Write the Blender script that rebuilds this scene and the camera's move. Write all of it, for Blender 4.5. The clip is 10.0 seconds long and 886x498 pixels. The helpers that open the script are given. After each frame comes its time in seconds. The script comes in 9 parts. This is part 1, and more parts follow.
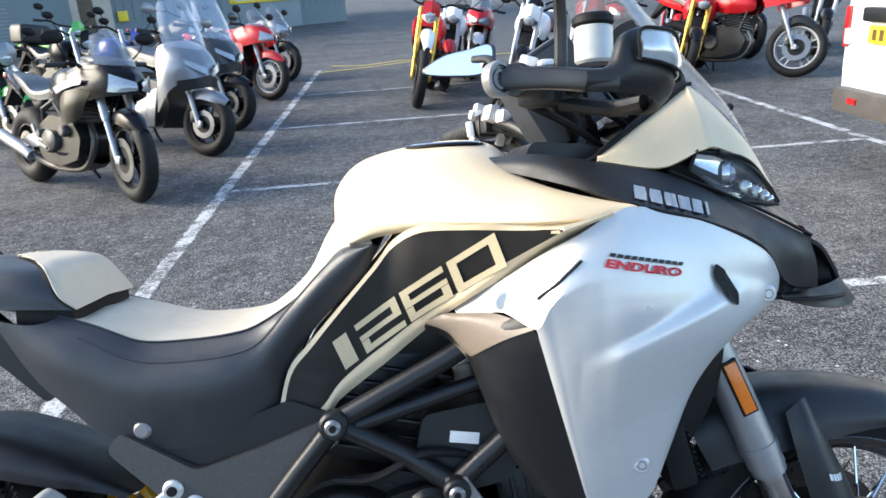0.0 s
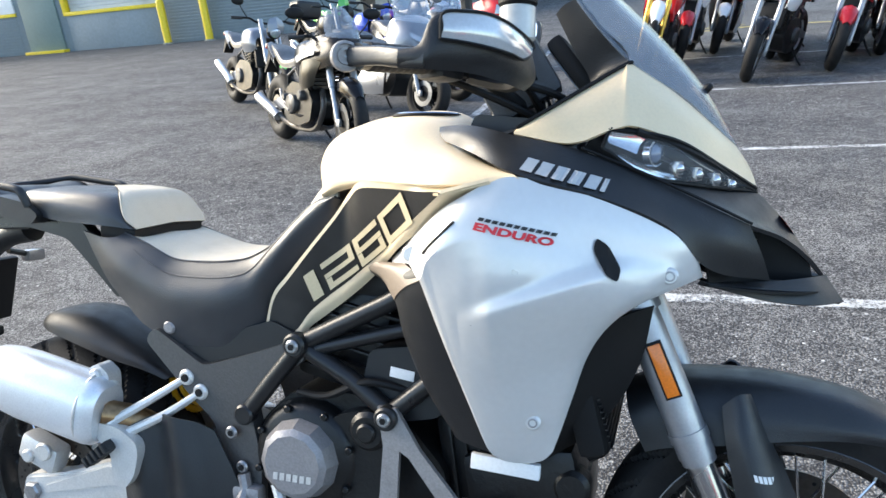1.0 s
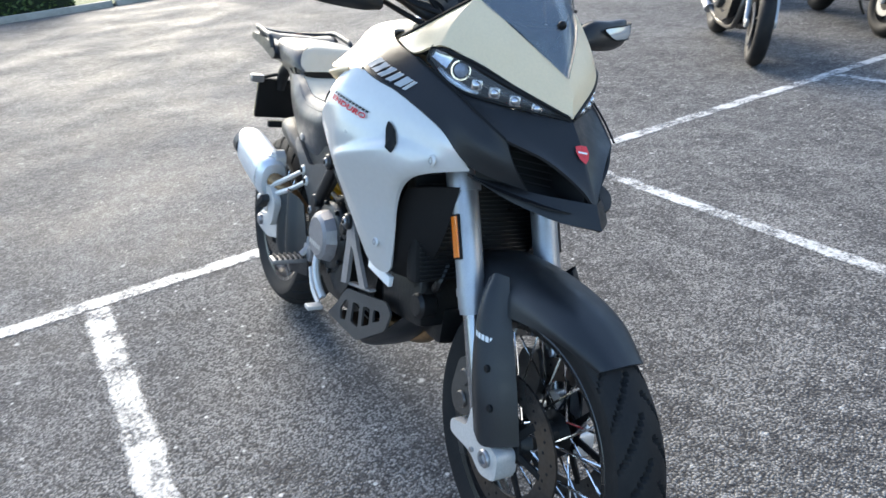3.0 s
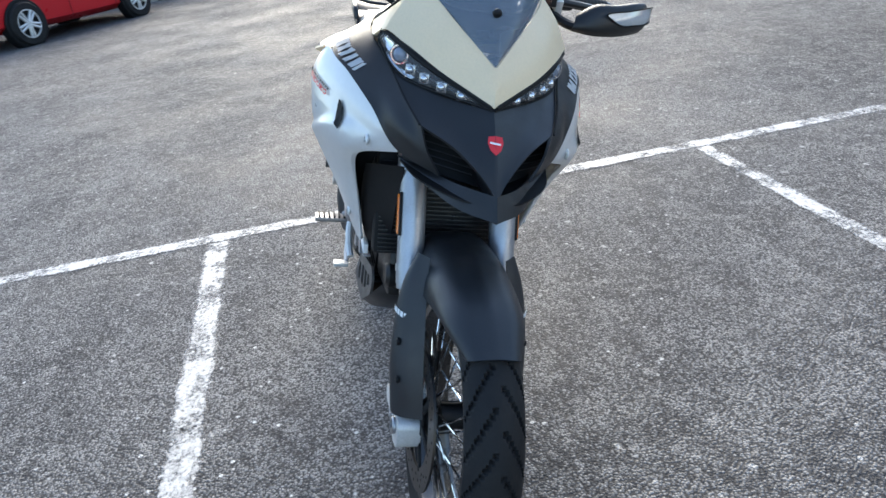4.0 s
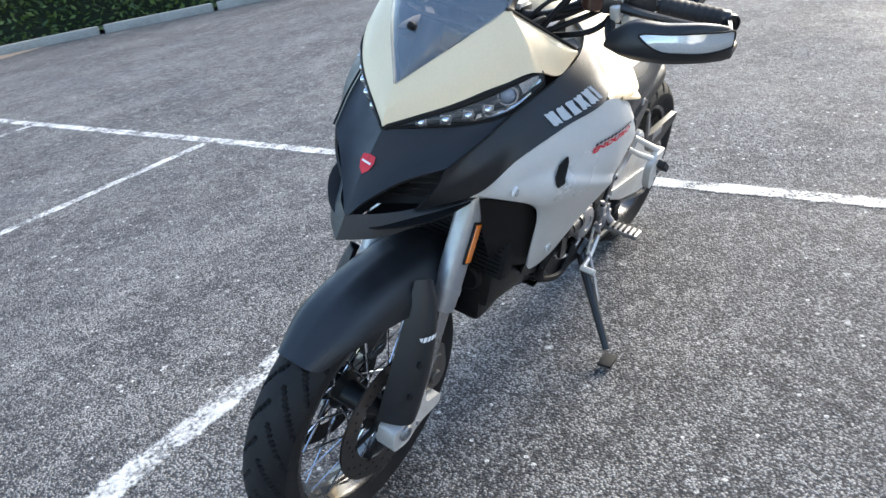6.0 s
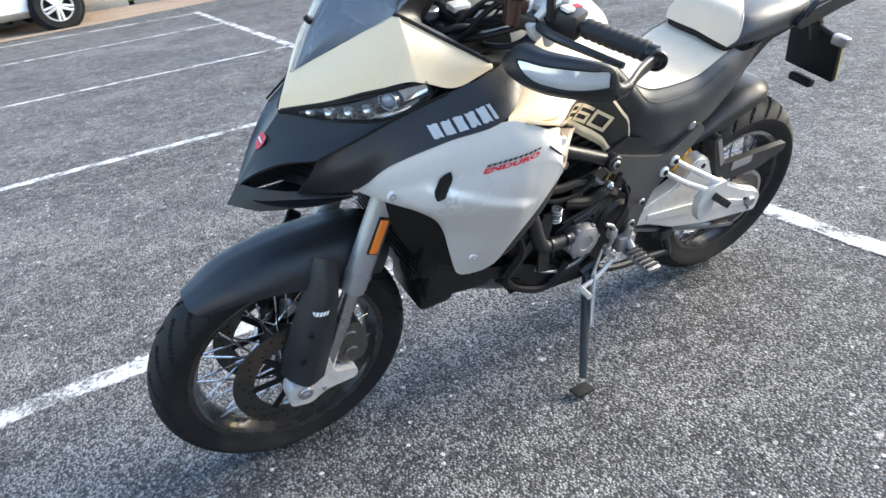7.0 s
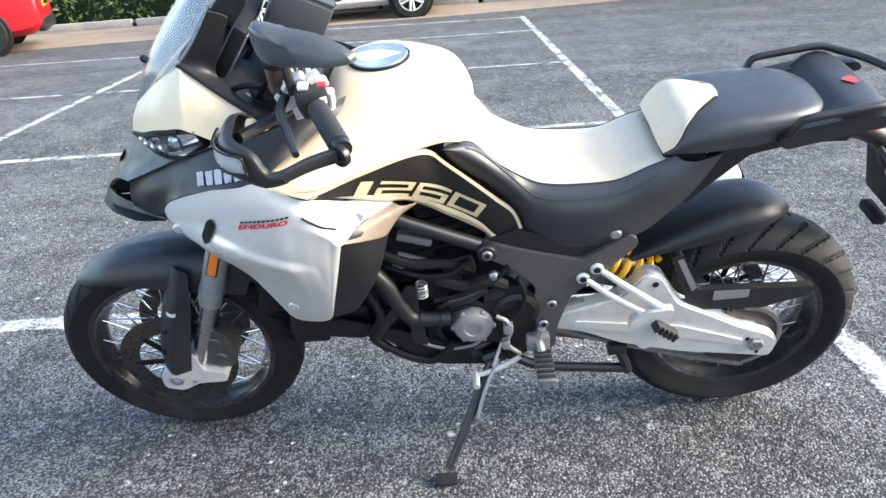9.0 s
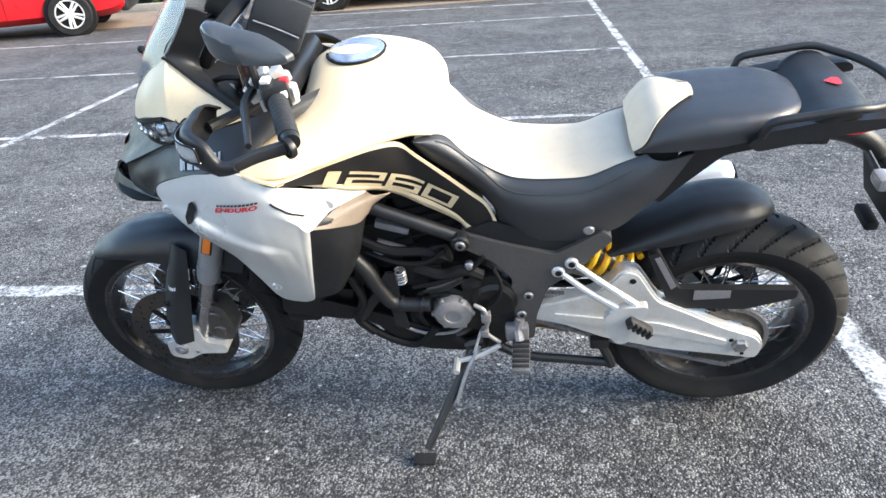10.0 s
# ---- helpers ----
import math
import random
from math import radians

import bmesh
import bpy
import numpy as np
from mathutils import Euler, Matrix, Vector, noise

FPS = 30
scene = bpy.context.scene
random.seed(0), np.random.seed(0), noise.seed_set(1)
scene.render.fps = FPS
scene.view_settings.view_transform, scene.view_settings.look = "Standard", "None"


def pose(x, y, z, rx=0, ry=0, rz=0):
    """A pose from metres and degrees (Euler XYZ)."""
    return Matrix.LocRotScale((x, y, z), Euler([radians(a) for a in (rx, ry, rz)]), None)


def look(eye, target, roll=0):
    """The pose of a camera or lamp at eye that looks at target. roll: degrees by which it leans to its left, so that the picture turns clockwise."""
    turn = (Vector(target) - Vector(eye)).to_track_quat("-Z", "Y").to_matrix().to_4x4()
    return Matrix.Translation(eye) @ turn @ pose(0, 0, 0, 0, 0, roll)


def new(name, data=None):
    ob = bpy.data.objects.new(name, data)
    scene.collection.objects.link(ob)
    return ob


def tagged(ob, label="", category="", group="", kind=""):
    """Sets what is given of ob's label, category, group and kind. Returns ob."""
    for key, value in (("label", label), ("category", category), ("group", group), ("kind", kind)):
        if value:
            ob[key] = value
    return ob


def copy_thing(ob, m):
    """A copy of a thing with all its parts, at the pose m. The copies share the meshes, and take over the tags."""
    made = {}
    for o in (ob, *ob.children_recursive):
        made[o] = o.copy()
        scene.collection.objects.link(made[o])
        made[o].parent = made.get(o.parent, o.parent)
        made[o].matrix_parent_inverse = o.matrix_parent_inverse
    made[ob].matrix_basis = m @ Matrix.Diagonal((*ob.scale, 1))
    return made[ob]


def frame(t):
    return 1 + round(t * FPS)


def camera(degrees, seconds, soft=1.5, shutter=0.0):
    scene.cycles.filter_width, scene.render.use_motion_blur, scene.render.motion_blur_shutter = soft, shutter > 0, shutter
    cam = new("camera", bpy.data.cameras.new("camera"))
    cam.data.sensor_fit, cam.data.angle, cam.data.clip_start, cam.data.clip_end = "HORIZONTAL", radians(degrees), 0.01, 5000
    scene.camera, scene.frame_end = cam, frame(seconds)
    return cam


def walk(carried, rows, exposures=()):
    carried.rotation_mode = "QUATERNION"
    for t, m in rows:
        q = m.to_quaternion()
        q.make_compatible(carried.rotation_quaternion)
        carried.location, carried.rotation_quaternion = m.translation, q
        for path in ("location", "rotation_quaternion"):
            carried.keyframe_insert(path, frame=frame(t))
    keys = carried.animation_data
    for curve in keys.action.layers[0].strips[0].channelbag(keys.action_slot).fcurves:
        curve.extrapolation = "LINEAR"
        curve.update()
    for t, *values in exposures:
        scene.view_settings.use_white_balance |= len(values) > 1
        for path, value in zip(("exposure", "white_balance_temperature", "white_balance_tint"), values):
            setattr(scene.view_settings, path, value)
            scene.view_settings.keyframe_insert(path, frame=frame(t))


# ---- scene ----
cam = camera(63.96, 10.0, shutter=0.15)
# seconds, eye, yaw, pitch, roll
ROWS = [
    (0.0, 0.854, -0.860, 1.299, -1.89, -20.53, -4.02),
    (0.5, 1.100, -0.955, 1.288, 8.58, -20.23, -3.71),
    (1.0, 1.331, -0.927, 1.280, 19.41, -20.87, -5.88),
    (1.5, 1.590, -0.869, 1.285, 26.39, -22.36, -7.65),
    (2.0, 1.926, -0.861, 1.303, 42.26, -25.32, -9.15),
    (2.5, 2.164, -0.706, 1.291, 48.05, -25.52, -5.26),
    (3.0, 2.455, -0.580, 1.297, 62.34, -25.71, -6.02),
    (3.2, 2.532, -0.538, 1.322, 67.00, -27.00, -7.01),
    (4.3, 2.724, 0.123, 1.274, 89.73, -26.26, -7.39),
    (4.5, 2.732, 0.210, 1.299, 95.45, -27.08, -7.36),
    (5.0, 2.582, 0.470, 1.263, 102.40, -29.20, -7.68),
    (5.5, 2.502, 0.757, 1.267, 115.41, -26.11, -9.65),
    (5.7, 2.462, 0.902, 1.281, 122.00, -26.62, -10.44),
    (6.8, 1.905, 1.440, 1.262, 147.33, -26.43, -6.16),
    (7.0, 1.801, 1.548, 1.267, 153.29, -27.23, -7.03),
    (7.5, 1.465, 1.639, 1.255, 161.72, -27.09, -2.74),
    (8.0, 1.216, 1.706, 1.238, 169.69, -23.98, -3.30),
    (8.5, 0.928, 1.778, 1.270, 180.10, -25.30, -5.68),
    (9.0, 0.750, 1.734, 1.275, 182.11, -24.24, -4.02),
    (9.5, 0.592, 1.763, 1.295, 185.93, -23.75, -3.55),
    (10.0, 0.535, 1.761, 1.296, 188.44, -25.25, -4.33),
]
walk(cam, [(t, pose(x, y, z, 90 + pitch, 0, yaw) @ pose(0, 0, 0, 0, 0, roll)) for t, x, y, z, yaw, pitch, roll in ROWS],
     exposures=[(0.0, 1.68, 6570, 8), (1.0, 1.87, 6790, 8), (2.0, 1.92, 6800, 8), (2.5, 1.87, 6620, 8), (3.0, 1.79, 6600, 8), (4.5, 1.66, 6450, 8), (5.5, 1.87, 6560, 8), (7.0, 2.14, 6760, 8), (8.0, 2.27, 6780, 8), (9.0, 2.24, 6780, 8), (9.5, 2.12, 6800, 8), (10.0, 2.1, 6800, 8)])

# ---- world and light ----
SUN_AZ, SUN_EL = 172.0, 27.0  # degrees; azimuth from +x towards +y
world = bpy.data.worlds.new("world")
scene.world = world
world.use_nodes = True
wn = world.node_tree
sky = wn.nodes.new("ShaderNodeTexSky")
sky.sky_type = "NISHITA"
sky.sun_disc = False
sky.sun_elevation = radians(SUN_EL)
sky.sun_rotation = radians(90.0 - SUN_AZ)
sky.dust_density, sky.ozone_density, sky.air_density = 1.0, 2.0, 1.0
wn.links.new(sky.outputs[0], wn.nodes["Background"].inputs[0])
wn.nodes["Background"].inputs[1].default_value = 0.15
sun_data = bpy.data.lights.new("sun", "SUN")
sun_data.energy, sun_data.angle, sun_data.color = 2.3, radians(36), (1.0, 0.905, 0.76)
sun = new("sun", sun_data)
sun_way = Vector((math.cos(radians(SUN_AZ)) * math.cos(radians(SUN_EL)), math.sin(radians(SUN_AZ)) * math.cos(radians(SUN_EL)), math.sin(radians(SUN_EL))))
sun.matrix_world = look(sun_way * 60, (0, 0, 0))

# ---- materials ----
def nodes_of(name):
    m = bpy.data.materials.new(name)
    m.use_nodes = True
    return m, m.node_tree.nodes, m.node_tree.links, m.node_tree.nodes["Principled BSDF"]


def surface(name, colour, rough=0.5, metal=0.0, grain=0.0, scale=60.0, bump=0.0, dirt=0.0, dirt_colour=(0.12, 0.11, 0.10), coat=0.0, spread=0.0, spec=0.5):
    """A painted, moulded or metal surface: colour with large and fine variation, roughness variation and fine relief."""
    m, n, k, b = nodes_of(name)
    co = n.new("ShaderNodeTexCoord")
    fine = n.new("ShaderNodeTexNoise")
    fine.inputs["Scale"].default_value, fine.inputs["Detail"].default_value = scale, 6
    big = n.new("ShaderNodeTexNoise")
    big.inputs["Scale"].default_value, big.inputs["Detail"].default_value = scale / 14, 5
    k.new(co.outputs["Object"], fine.inputs["Vector"])
    k.new(co.outputs["Object"], big.inputs["Vector"])
    c = (*colour, 1)
    hsv = n.new("ShaderNodeHueSaturation")
    hsv.inputs["Color"].default_value = c
    r = n.new("ShaderNodeMapRange")
    r.inputs["From Min"].default_value, r.inputs["From Max"].default_value = 0.3, 0.7
    r.inputs["To Min"].default_value, r.inputs["To Max"].default_value = 1 - grain, 1 + grain
    k.new(fine.outputs["Fac"], r.inputs["Value"])
    k.new(r.outputs[0], hsv.inputs["Value"])
    out = hsv.outputs[0]
    if dirt:
        mix = n.new("ShaderNodeMix")
        mix.data_type = "RGBA"
        mix.inputs[7].default_value = (*dirt_colour, 1)
        dr = n.new("ShaderNodeMapRange")
        dr.inputs["From Min"].default_value, dr.inputs["From Max"].default_value = 0.48, 0.75
        dr.inputs["To Max"].default_value = dirt
        k.new(big.outputs["Fac"], dr.inputs["Value"])
        k.new(dr.outputs[0], mix.inputs[0])
        k.new(out, mix.inputs[6])
        out = mix.outputs[2]
    k.new(out, b.inputs["Base Color"])
    rr = n.new("ShaderNodeMapRange")
    rr.inputs["From Min"].default_value, rr.inputs["From Max"].default_value = 0.3, 0.7
    rr.inputs["To Min"].default_value, rr.inputs["To Max"].default_value = max(rough - 0.08 - spread, 0.02), min(rough + 0.08 + spread, 1)
    k.new(big.outputs["Fac"], rr.inputs["Value"])
    k.new(rr.outputs[0], b.inputs["Roughness"])
    b.inputs["Metallic"].default_value = metal
    b.inputs["Specular IOR Level"].default_value = spec
    b.inputs["Coat Weight"].default_value = coat
    b.inputs["Coat Roughness"].default_value = 0.12
    if bump:
        bp = n.new("ShaderNodeBump")
        bp.inputs["Strength"].default_value, bp.inputs["Distance"].default_value = 1.0, bump
        k.new(fine.outputs["Fac"], bp.inputs["Height"])
        k.new(bp.outputs[0], b.inputs["Normal"])
    return m


def asphalt_material():
    m, n, k, b = nodes_of("asphalt")
    co = n.new("ShaderNodeTexCoord")

    def noise_tex(scale, detail=6, rough=0.6):
        t = n.new("ShaderNodeTexNoise")
        t.inputs["Scale"].default_value, t.inputs["Detail"].default_value, t.inputs["Roughness"].default_value = scale, detail, rough
        k.new(co.outputs["Object"], t.inputs["Vector"])
        return t.outputs["Fac"]

    def span(v, a, c, lo, hi):
        r = n.new("ShaderNodeMapRange")
        for key, val in zip(("From Min", "From Max", "To Min", "To Max"), (a, c, lo, hi)):
            r.inputs[key].default_value = val
        k.new(v, r.inputs["Value"])
        return r.outputs[0]

    def mixed(fac, a, c):
        x = n.new("ShaderNodeMix")
        x.data_type = "RGBA"
        if isinstance(fac, float):
            x.inputs[0].default_value = fac
        else:
            k.new(fac, x.inputs[0])
        for s, v in ((6, a), (7, c)):
            if isinstance(v, tuple):
                x.inputs[s].default_value = (*v, 1)
            else:
                k.new(v, x.inputs[s])
        return x.outputs[2]

    def cells(scale, rnd=1.0):
        v = n.new("ShaderNodeTexVoronoi")
        v.inputs["Scale"].default_value, v.inputs["Randomness"].default_value = scale, rnd
        k.new(co.outputs["Object"], v.inputs["Vector"])
        sep = n.new("ShaderNodeSeparateColor")
        k.new(v.outputs["Color"], sep.inputs[0])
        return v.outputs["Distance"], sep.outputs[0], sep.outputs[1]

    def times(a, c):
        x = n.new("ShaderNodeMath")
        x.operation = "MULTIPLY"
        k.new(a, x.inputs[0])
        k.new(c, x.inputs[1])
        return x.outputs[0]

    stone_d, stone_a, stone_b = cells(150)
    col = mixed(span(noise_tex(0.5, 8), 0.35, 0.68, 0.0, 1.0), (0.070, 0.070, 0.073), (0.174, 0.172, 0.173))
    # long dark traces of driving, in one direction
    lane = n.new("ShaderNodeMapping")
    lane.inputs["Scale"].default_value = (0.22, 1.5, 1.0)
    lane.inputs["Rotation"].default_value = (0, 0, radians(14))
    k.new(co.outputs["Object"], lane.inputs["Vector"])
    trace = n.new("ShaderNodeTexNoise")
    trace.inputs["Scale"].default_value, trace.inputs["Detail"].default_value = 1.0, 7
    k.new(lane.outputs[0], trace.inputs["Vector"])
    col = mixed(span(trace.outputs["Fac"], 0.52, 0.40, 0.0, 0.7), col, (0.06, 0.06, 0.064))
    # broad worn bands, then hand-sized blotches, then small pale scuffs and dark pits
    col = mixed(times(span(noise_tex(1.7, 9, 0.65), 0.44, 0.60, 0.0, 0.8), span(trace.outputs["Fac"], 0.40, 0.56, 0.35, 1.0)), col, (0.27, 0.266, 0.26))
    col = mixed(span(noise_tex(3.3, 7, 0.6), 0.50, 0.40, 0.0, 0.6), col, (0.055, 0.055, 0.06))
    col = mixed(span(noise_tex(9.0, 8, 0.75), 0.48, 0.60, 0.0, 0.7), col, (0.31, 0.306, 0.30))
    col = mixed(span(noise_tex(31.0, 6, 0.72), 0.53, 0.62, 0.0, 0.75), col, (0.36, 0.356, 0.35))
    col = mixed(span(noise_tex(23.0, 7, 0.75), 0.46, 0.38, 0.0, 0.85), col, (0.035, 0.035, 0.038))
    # single chips of the surface, pale and dark
    col = mixed(span(stone_a, 0.62, 0.9, 0.0, 0.75), col, (0.29, 0.29, 0.29))
    col = mixed(span(stone_b, 0.58, 0.9, 0.0, 0.8), col, (0.04, 0.04, 0.042))
    # tar showing between the chips
    col = mixed(span(stone_d, 0.42, 0.7, 0.0, 0.85), col, (0.025, 0.025, 0.027))
    # trodden pale crumbs and specks, thicker in some stretches than in others
    crumb_d, crumb_a, crumb_b = cells(22)
    crumb = times(span(crumb_d, 0.10, 0.16, 1.0, 0.0), span(crumb_a, 0.50, 0.52, 0.0, 1.0))
    col = mixed(times(crumb, span(noise_tex(1.1, 5), 0.42, 0.58, 0.12, 1.0)), col, (0.55, 0.55, 0.54))
    crumb_d, crumb_a, crumb_b = cells(7)
    crumb = times(span(crumb_d, 0.06, 0.11, 0.9, 0.0), span(crumb_a, 0.50, 0.52, 0.0, 1.0))
    col = mixed(times(crumb, span(noise_tex(60, 4), 0.40, 0.55, 0.0, 1.0)), col, (0.45, 0.45, 0.44))
    k.new(col, b.inputs["Base Color"])
    k.new(span(noise_tex(0.9, 6), 0.35, 0.7, 0.62, 0.9), b.inputs["Roughness"])
    b.inputs["Specular IOR Level"].default_value = 0.1
    height = n.new("ShaderNodeMath")
    height.operation = "ADD"
    k.new(span(stone_d, 0.0, 0.7, 1.0, 0.0), height.inputs[0])
    k.new(noise_tex(60, 4), height.inputs[1])
    bp = n.new("ShaderNodeBump")
    bp.inputs["Strength"].default_value, bp.inputs["Distance"].default_value = 0.8, 0.0050
    k.new(height.outputs[0], bp.inputs["Height"])
    k.new(bp.outputs[0], b.inputs["Normal"])
    return m


def line_paint_material():
    """Road paint, worn through to the asphalt in spots and frayed along its edges."""
    m, n, k, b = nodes_of("worn_road_paint")
    co = n.new("ShaderNodeTexCoord")
    uv = n.new("ShaderNodeSeparateXYZ")
    k.new(co.outputs["UV"], uv.inputs[0])

    def noise_tex(scale, detail=7, rough=0.65):
        t = n.new("ShaderNodeTexNoise")
        t.inputs["Scale"].default_value, t.inputs["Detail"].default_value, t.inputs["Roughness"].default_value = scale, detail, rough
        k.new(co.outputs["Object"], t.inputs["Vector"])
        return t.outputs["Fac"]

    def math_node(op, a, c):
        x = n.new("ShaderNodeMath")
        x.operation = op
        for i, v in enumerate((a, c)):
            if isinstance(v, float):
                x.inputs[i].default_value = v
            else:
                k.new(v, x.inputs[i])
        return x.outputs[0]

    def span(v, a, c, lo=0.0, hi=1.0):
        r = n.new("ShaderNodeMapRange")
        for key, val in zip(("From Min", "From Max", "To Min", "To Max"), (a, c, lo, hi)):
            r.inputs[key].default_value = val
        k.new(v, r.inputs["Value"])
        return r.outputs[0]

    edge = span(math_node("ABSOLUTE", math_node("SUBTRACT", uv.outputs[0], 0.5), 0.0), 0.30, 0.5, 0.0, 0.22)
    fine, patch = noise_tex(85.0), noise_tex(5.0, 8, 0.7)
    body = math_node("SUBTRACT", math_node("ADD", math_node("MULTIPLY", fine, 0.55), math_node("MULTIPLY", patch, 0.75)), edge)
    mix = n.new("ShaderNodeMix")
    mix.data_type = "RGBA"
    mix.inputs[6].default_value, mix.inputs[7].default_value = (0.36, 0.36, 0.355, 1), (0.56, 0.57, 0.57, 1)
    k.new(span(noise_tex(30.0), 0.35, 0.65), mix.inputs[0])
    k.new(mix.outputs[2], b.inputs["Base Color"])
    k.new(span(body, 0.53, 0.70), b.inputs["Alpha"])
    b.inputs["Roughness"].default_value = 0.6
    bp = n.new("ShaderNodeBump")
    bp.inputs["Distance"].default_value = 0.004
    k.new(fine, bp.inputs["Height"])
    k.new(bp.outputs[0], b.inputs["Normal"])
    return m


def clear(name, tint=(1, 1, 1), rough=0.02, ior=1.45, alpha=0.25):
    """A thin clear or smoked sheet: gloss over a partly see-through body."""
    m, n, k, b = nodes_of(name)
    b.inputs["Base Color"].default_value = (*tint, 1)
    b.inputs["Roughness"].default_value = rough
    b.inputs["IOR"].default_value = ior
    b.inputs["Alpha"].default_value = alpha
    b.inputs["Coat Weight"].default_value = 0.25
    b.inputs["Coat Roughness"].default_value = max(rough, 0.03)
    return m


ASPHALT = asphalt_material()
PAINT_LINE = line_paint_material()
CREAM = surface("sand_paint", (0.715, 0.565, 0.37), 0.42, 0, 0.03, 220, 0.0002, 0.10, (0.5, 0.42, 0.28))
SILVER = surface("silver_paint", (0.615, 0.615, 0.608), 0.34, 0.30, 0.02, 90, 0, coat=0.2)
MATTE = surface("matt_black_plastic", (0.0105, 0.0112, 0.0128), 0.45, 0, 0.15, 420, 0.0004, 0.25, (0.018, 0.018, 0.018), spec=0.44)
DECAL = surface("black_decal", (0.012, 0.011, 0.0105), 0.45, 0, 0.08, 300, 0.0001, 0.15, (0.05, 0.045, 0.04))
GREYMATTE = surface("dark_grey_plastic", (0.0125, 0.014, 0.0165), 0.44, 0, 0.15, 380, 0.0004, 0.25, (0.027, 0.028, 0.030), spec=0.48)
BLACK = surface("deep_black", (0.0055, 0.0055, 0.006), 0.6, 0, 0.1, 100, spec=0.25)
RUBBER = surface("tyre_rubber", (0.0095, 0.0095, 0.01), 0.68, 0, 0.15, 160, 0.0006, 0.4, (0.042, 0.038, 0.033), spec=0.25)
GRIP = surface("grip_rubber", (0.015, 0.015, 0.016), 0.7, 0, 0.2, 300, 0.0006)
SEAT_DARK = surface("seat_vinyl_dark", (0.021, 0.023, 0.0275), 0.42, 0, 0.15, 520, 0.0006, 0.25, (0.032, 0.032, 0.034), spec=0.7)
SEAT_CREAM = surface("seat_vinyl_sand", (0.54, 0.47, 0.365), 0.6, 0, 0.06, 500, 0.0006, 0.2, (0.42, 0.36, 0.26))
FRAME = surface("frame_dark_grey", (0.015, 0.0153, 0.0165), 0.34, 0.2, 0.1, 200, 0.0003, 0.2, (0.03, 0.03, 0.03))
CASTLIGHT = surface("pale_grey_casting", (0.27, 0.255, 0.25), 0.48, 0.3, 0.12, 260, 0.0006, 0.3)
CASTING = surface("grey_casting", (0.072, 0.071, 0.07), 0.48, 0.4, 0.12, 260, 0.0006, 0.3)
ENGINE = surface("engine_black", (0.0075, 0.0075, 0.008), 0.38, 0.1, 0.2, 120, 0.0008, 0.35, (0.018, 0.017, 0.015), spec=0.4)
CASE = surface("grey_engine_case", (0.26, 0.25, 0.255), 0.42, 0.4, 0.12, 220, 0.0006, 0.35, (0.18, 0.17, 0.17))
ALLOY = surface("bare_alloy", (0.64, 0.63, 0.61), 0.42, 0.45, 0.08, 260, 0.0005, 0.3, (0.30, 0.28, 0.26))
SILENCER = surface("brushed_steel", (0.80, 0.82, 0.84), 0.36, 0.55, 0.06, 300, 0.0002, 0.2, (0.4, 0.4, 0.42))
CHROME = surface("polished_steel", (0.75, 0.75, 0.76), 0.12, 1.0, 0.03, 100)
STANCHION = surface("polished_stanchion", (0.40, 0.40, 0.41), 0.24, 0.9, 0.05, 200, 0, 0.2)
FORK = surface("anodised_grey", (0.36, 0.37, 0.39), 0.38, 0.7, 0.05, 260, 0.0002, 0.15)
STEEL = surface("plain_steel", (0.33, 0.33, 0.34), 0.4, 0.85, 0.15, 180, 0.0004, 0.4, (0.16, 0.13, 0.1))
DISC = surface("brake_disc", (0.085, 0.082, 0.08), 0.33, 0.9, 0.2, 120, 0.0003, 0.5, (0.2, 0.14, 0.09))
ORANGE = surface("orange_reflector", (0.85, 0.20, 0.012), 0.22, 0, 0.1, 300, 0.0004, coat=0.6)
YELLOW_SPRING = surface("yellow_spring", (0.80, 0.42, 0.01), 0.35, 0, 0.06, 100, coat=0.4)
RED = surface("red_paint", (0.50, 0.010, 0.016), 0.34, 0, 0.05, 100, coat=0.2, spec=0.35)
REDLENS = surface("red_lens", (0.45, 0.01, 0.012), 0.12, 0, 0.1, 200, coat=1.0)
WHITE = surface("white_paint", (0.78, 0.79, 0.80), 0.28, 0, 0.02, 60, 0, 0.15, (0.5, 0.48, 0.45), coat=0.5)
PRINT_SILVER = surface("silver_print", (0.42, 0.43, 0.44), 0.5, 0.0, 0.04, 200)
PRINT_RED = surface("red_print", (0.60, 0.02, 0.03), 0.45, 0, 0.05, 200)
PRINT_SAND = surface("sand_print", (0.66, 0.535, 0.34), 0.45, 0, 0.05, 200)
PRINT_WHITE = surface("white_label", (0.75, 0.75, 0.74), 0.5, 0, 0.05, 200)
SCREEN = clear("smoked_screen", (0.16, 0.19, 0.23), 0.16, 1.5, 0.45)
LENS = clear("clear_lens", (0.5, 0.52, 0.55), 0.02, 1.5, 0.07)
LED = surface("led_module", (0.62, 0.64, 0.67), 0.16, 0.9, 0.1, 200)
DISPLAY = surface("instrument_glass", (0.16, 0.19, 0.26), 0.06, 0, 0.1, 30, coat=1.0)
BLUECAP = surface("fuel_cap", (0.42, 0.48, 0.56), 0.2, 0.8, 0.1, 150)
PLATE_YELLOW = surface("plate_yellow", (0.72, 0.52, 0.04), 0.3, 0, 0.05, 100, coat=0.4)
CASTDARK = surface("dark_cast_plate", (0.085, 0.081, 0.079), 0.42, 0.3, 0.12, 240, 0.0005, 0.3, (0.08, 0.075, 0.07))
BRONZE = surface("bronze_header", (0.30, 0.19, 0.10), 0.4, 0.9, 0.2, 100)
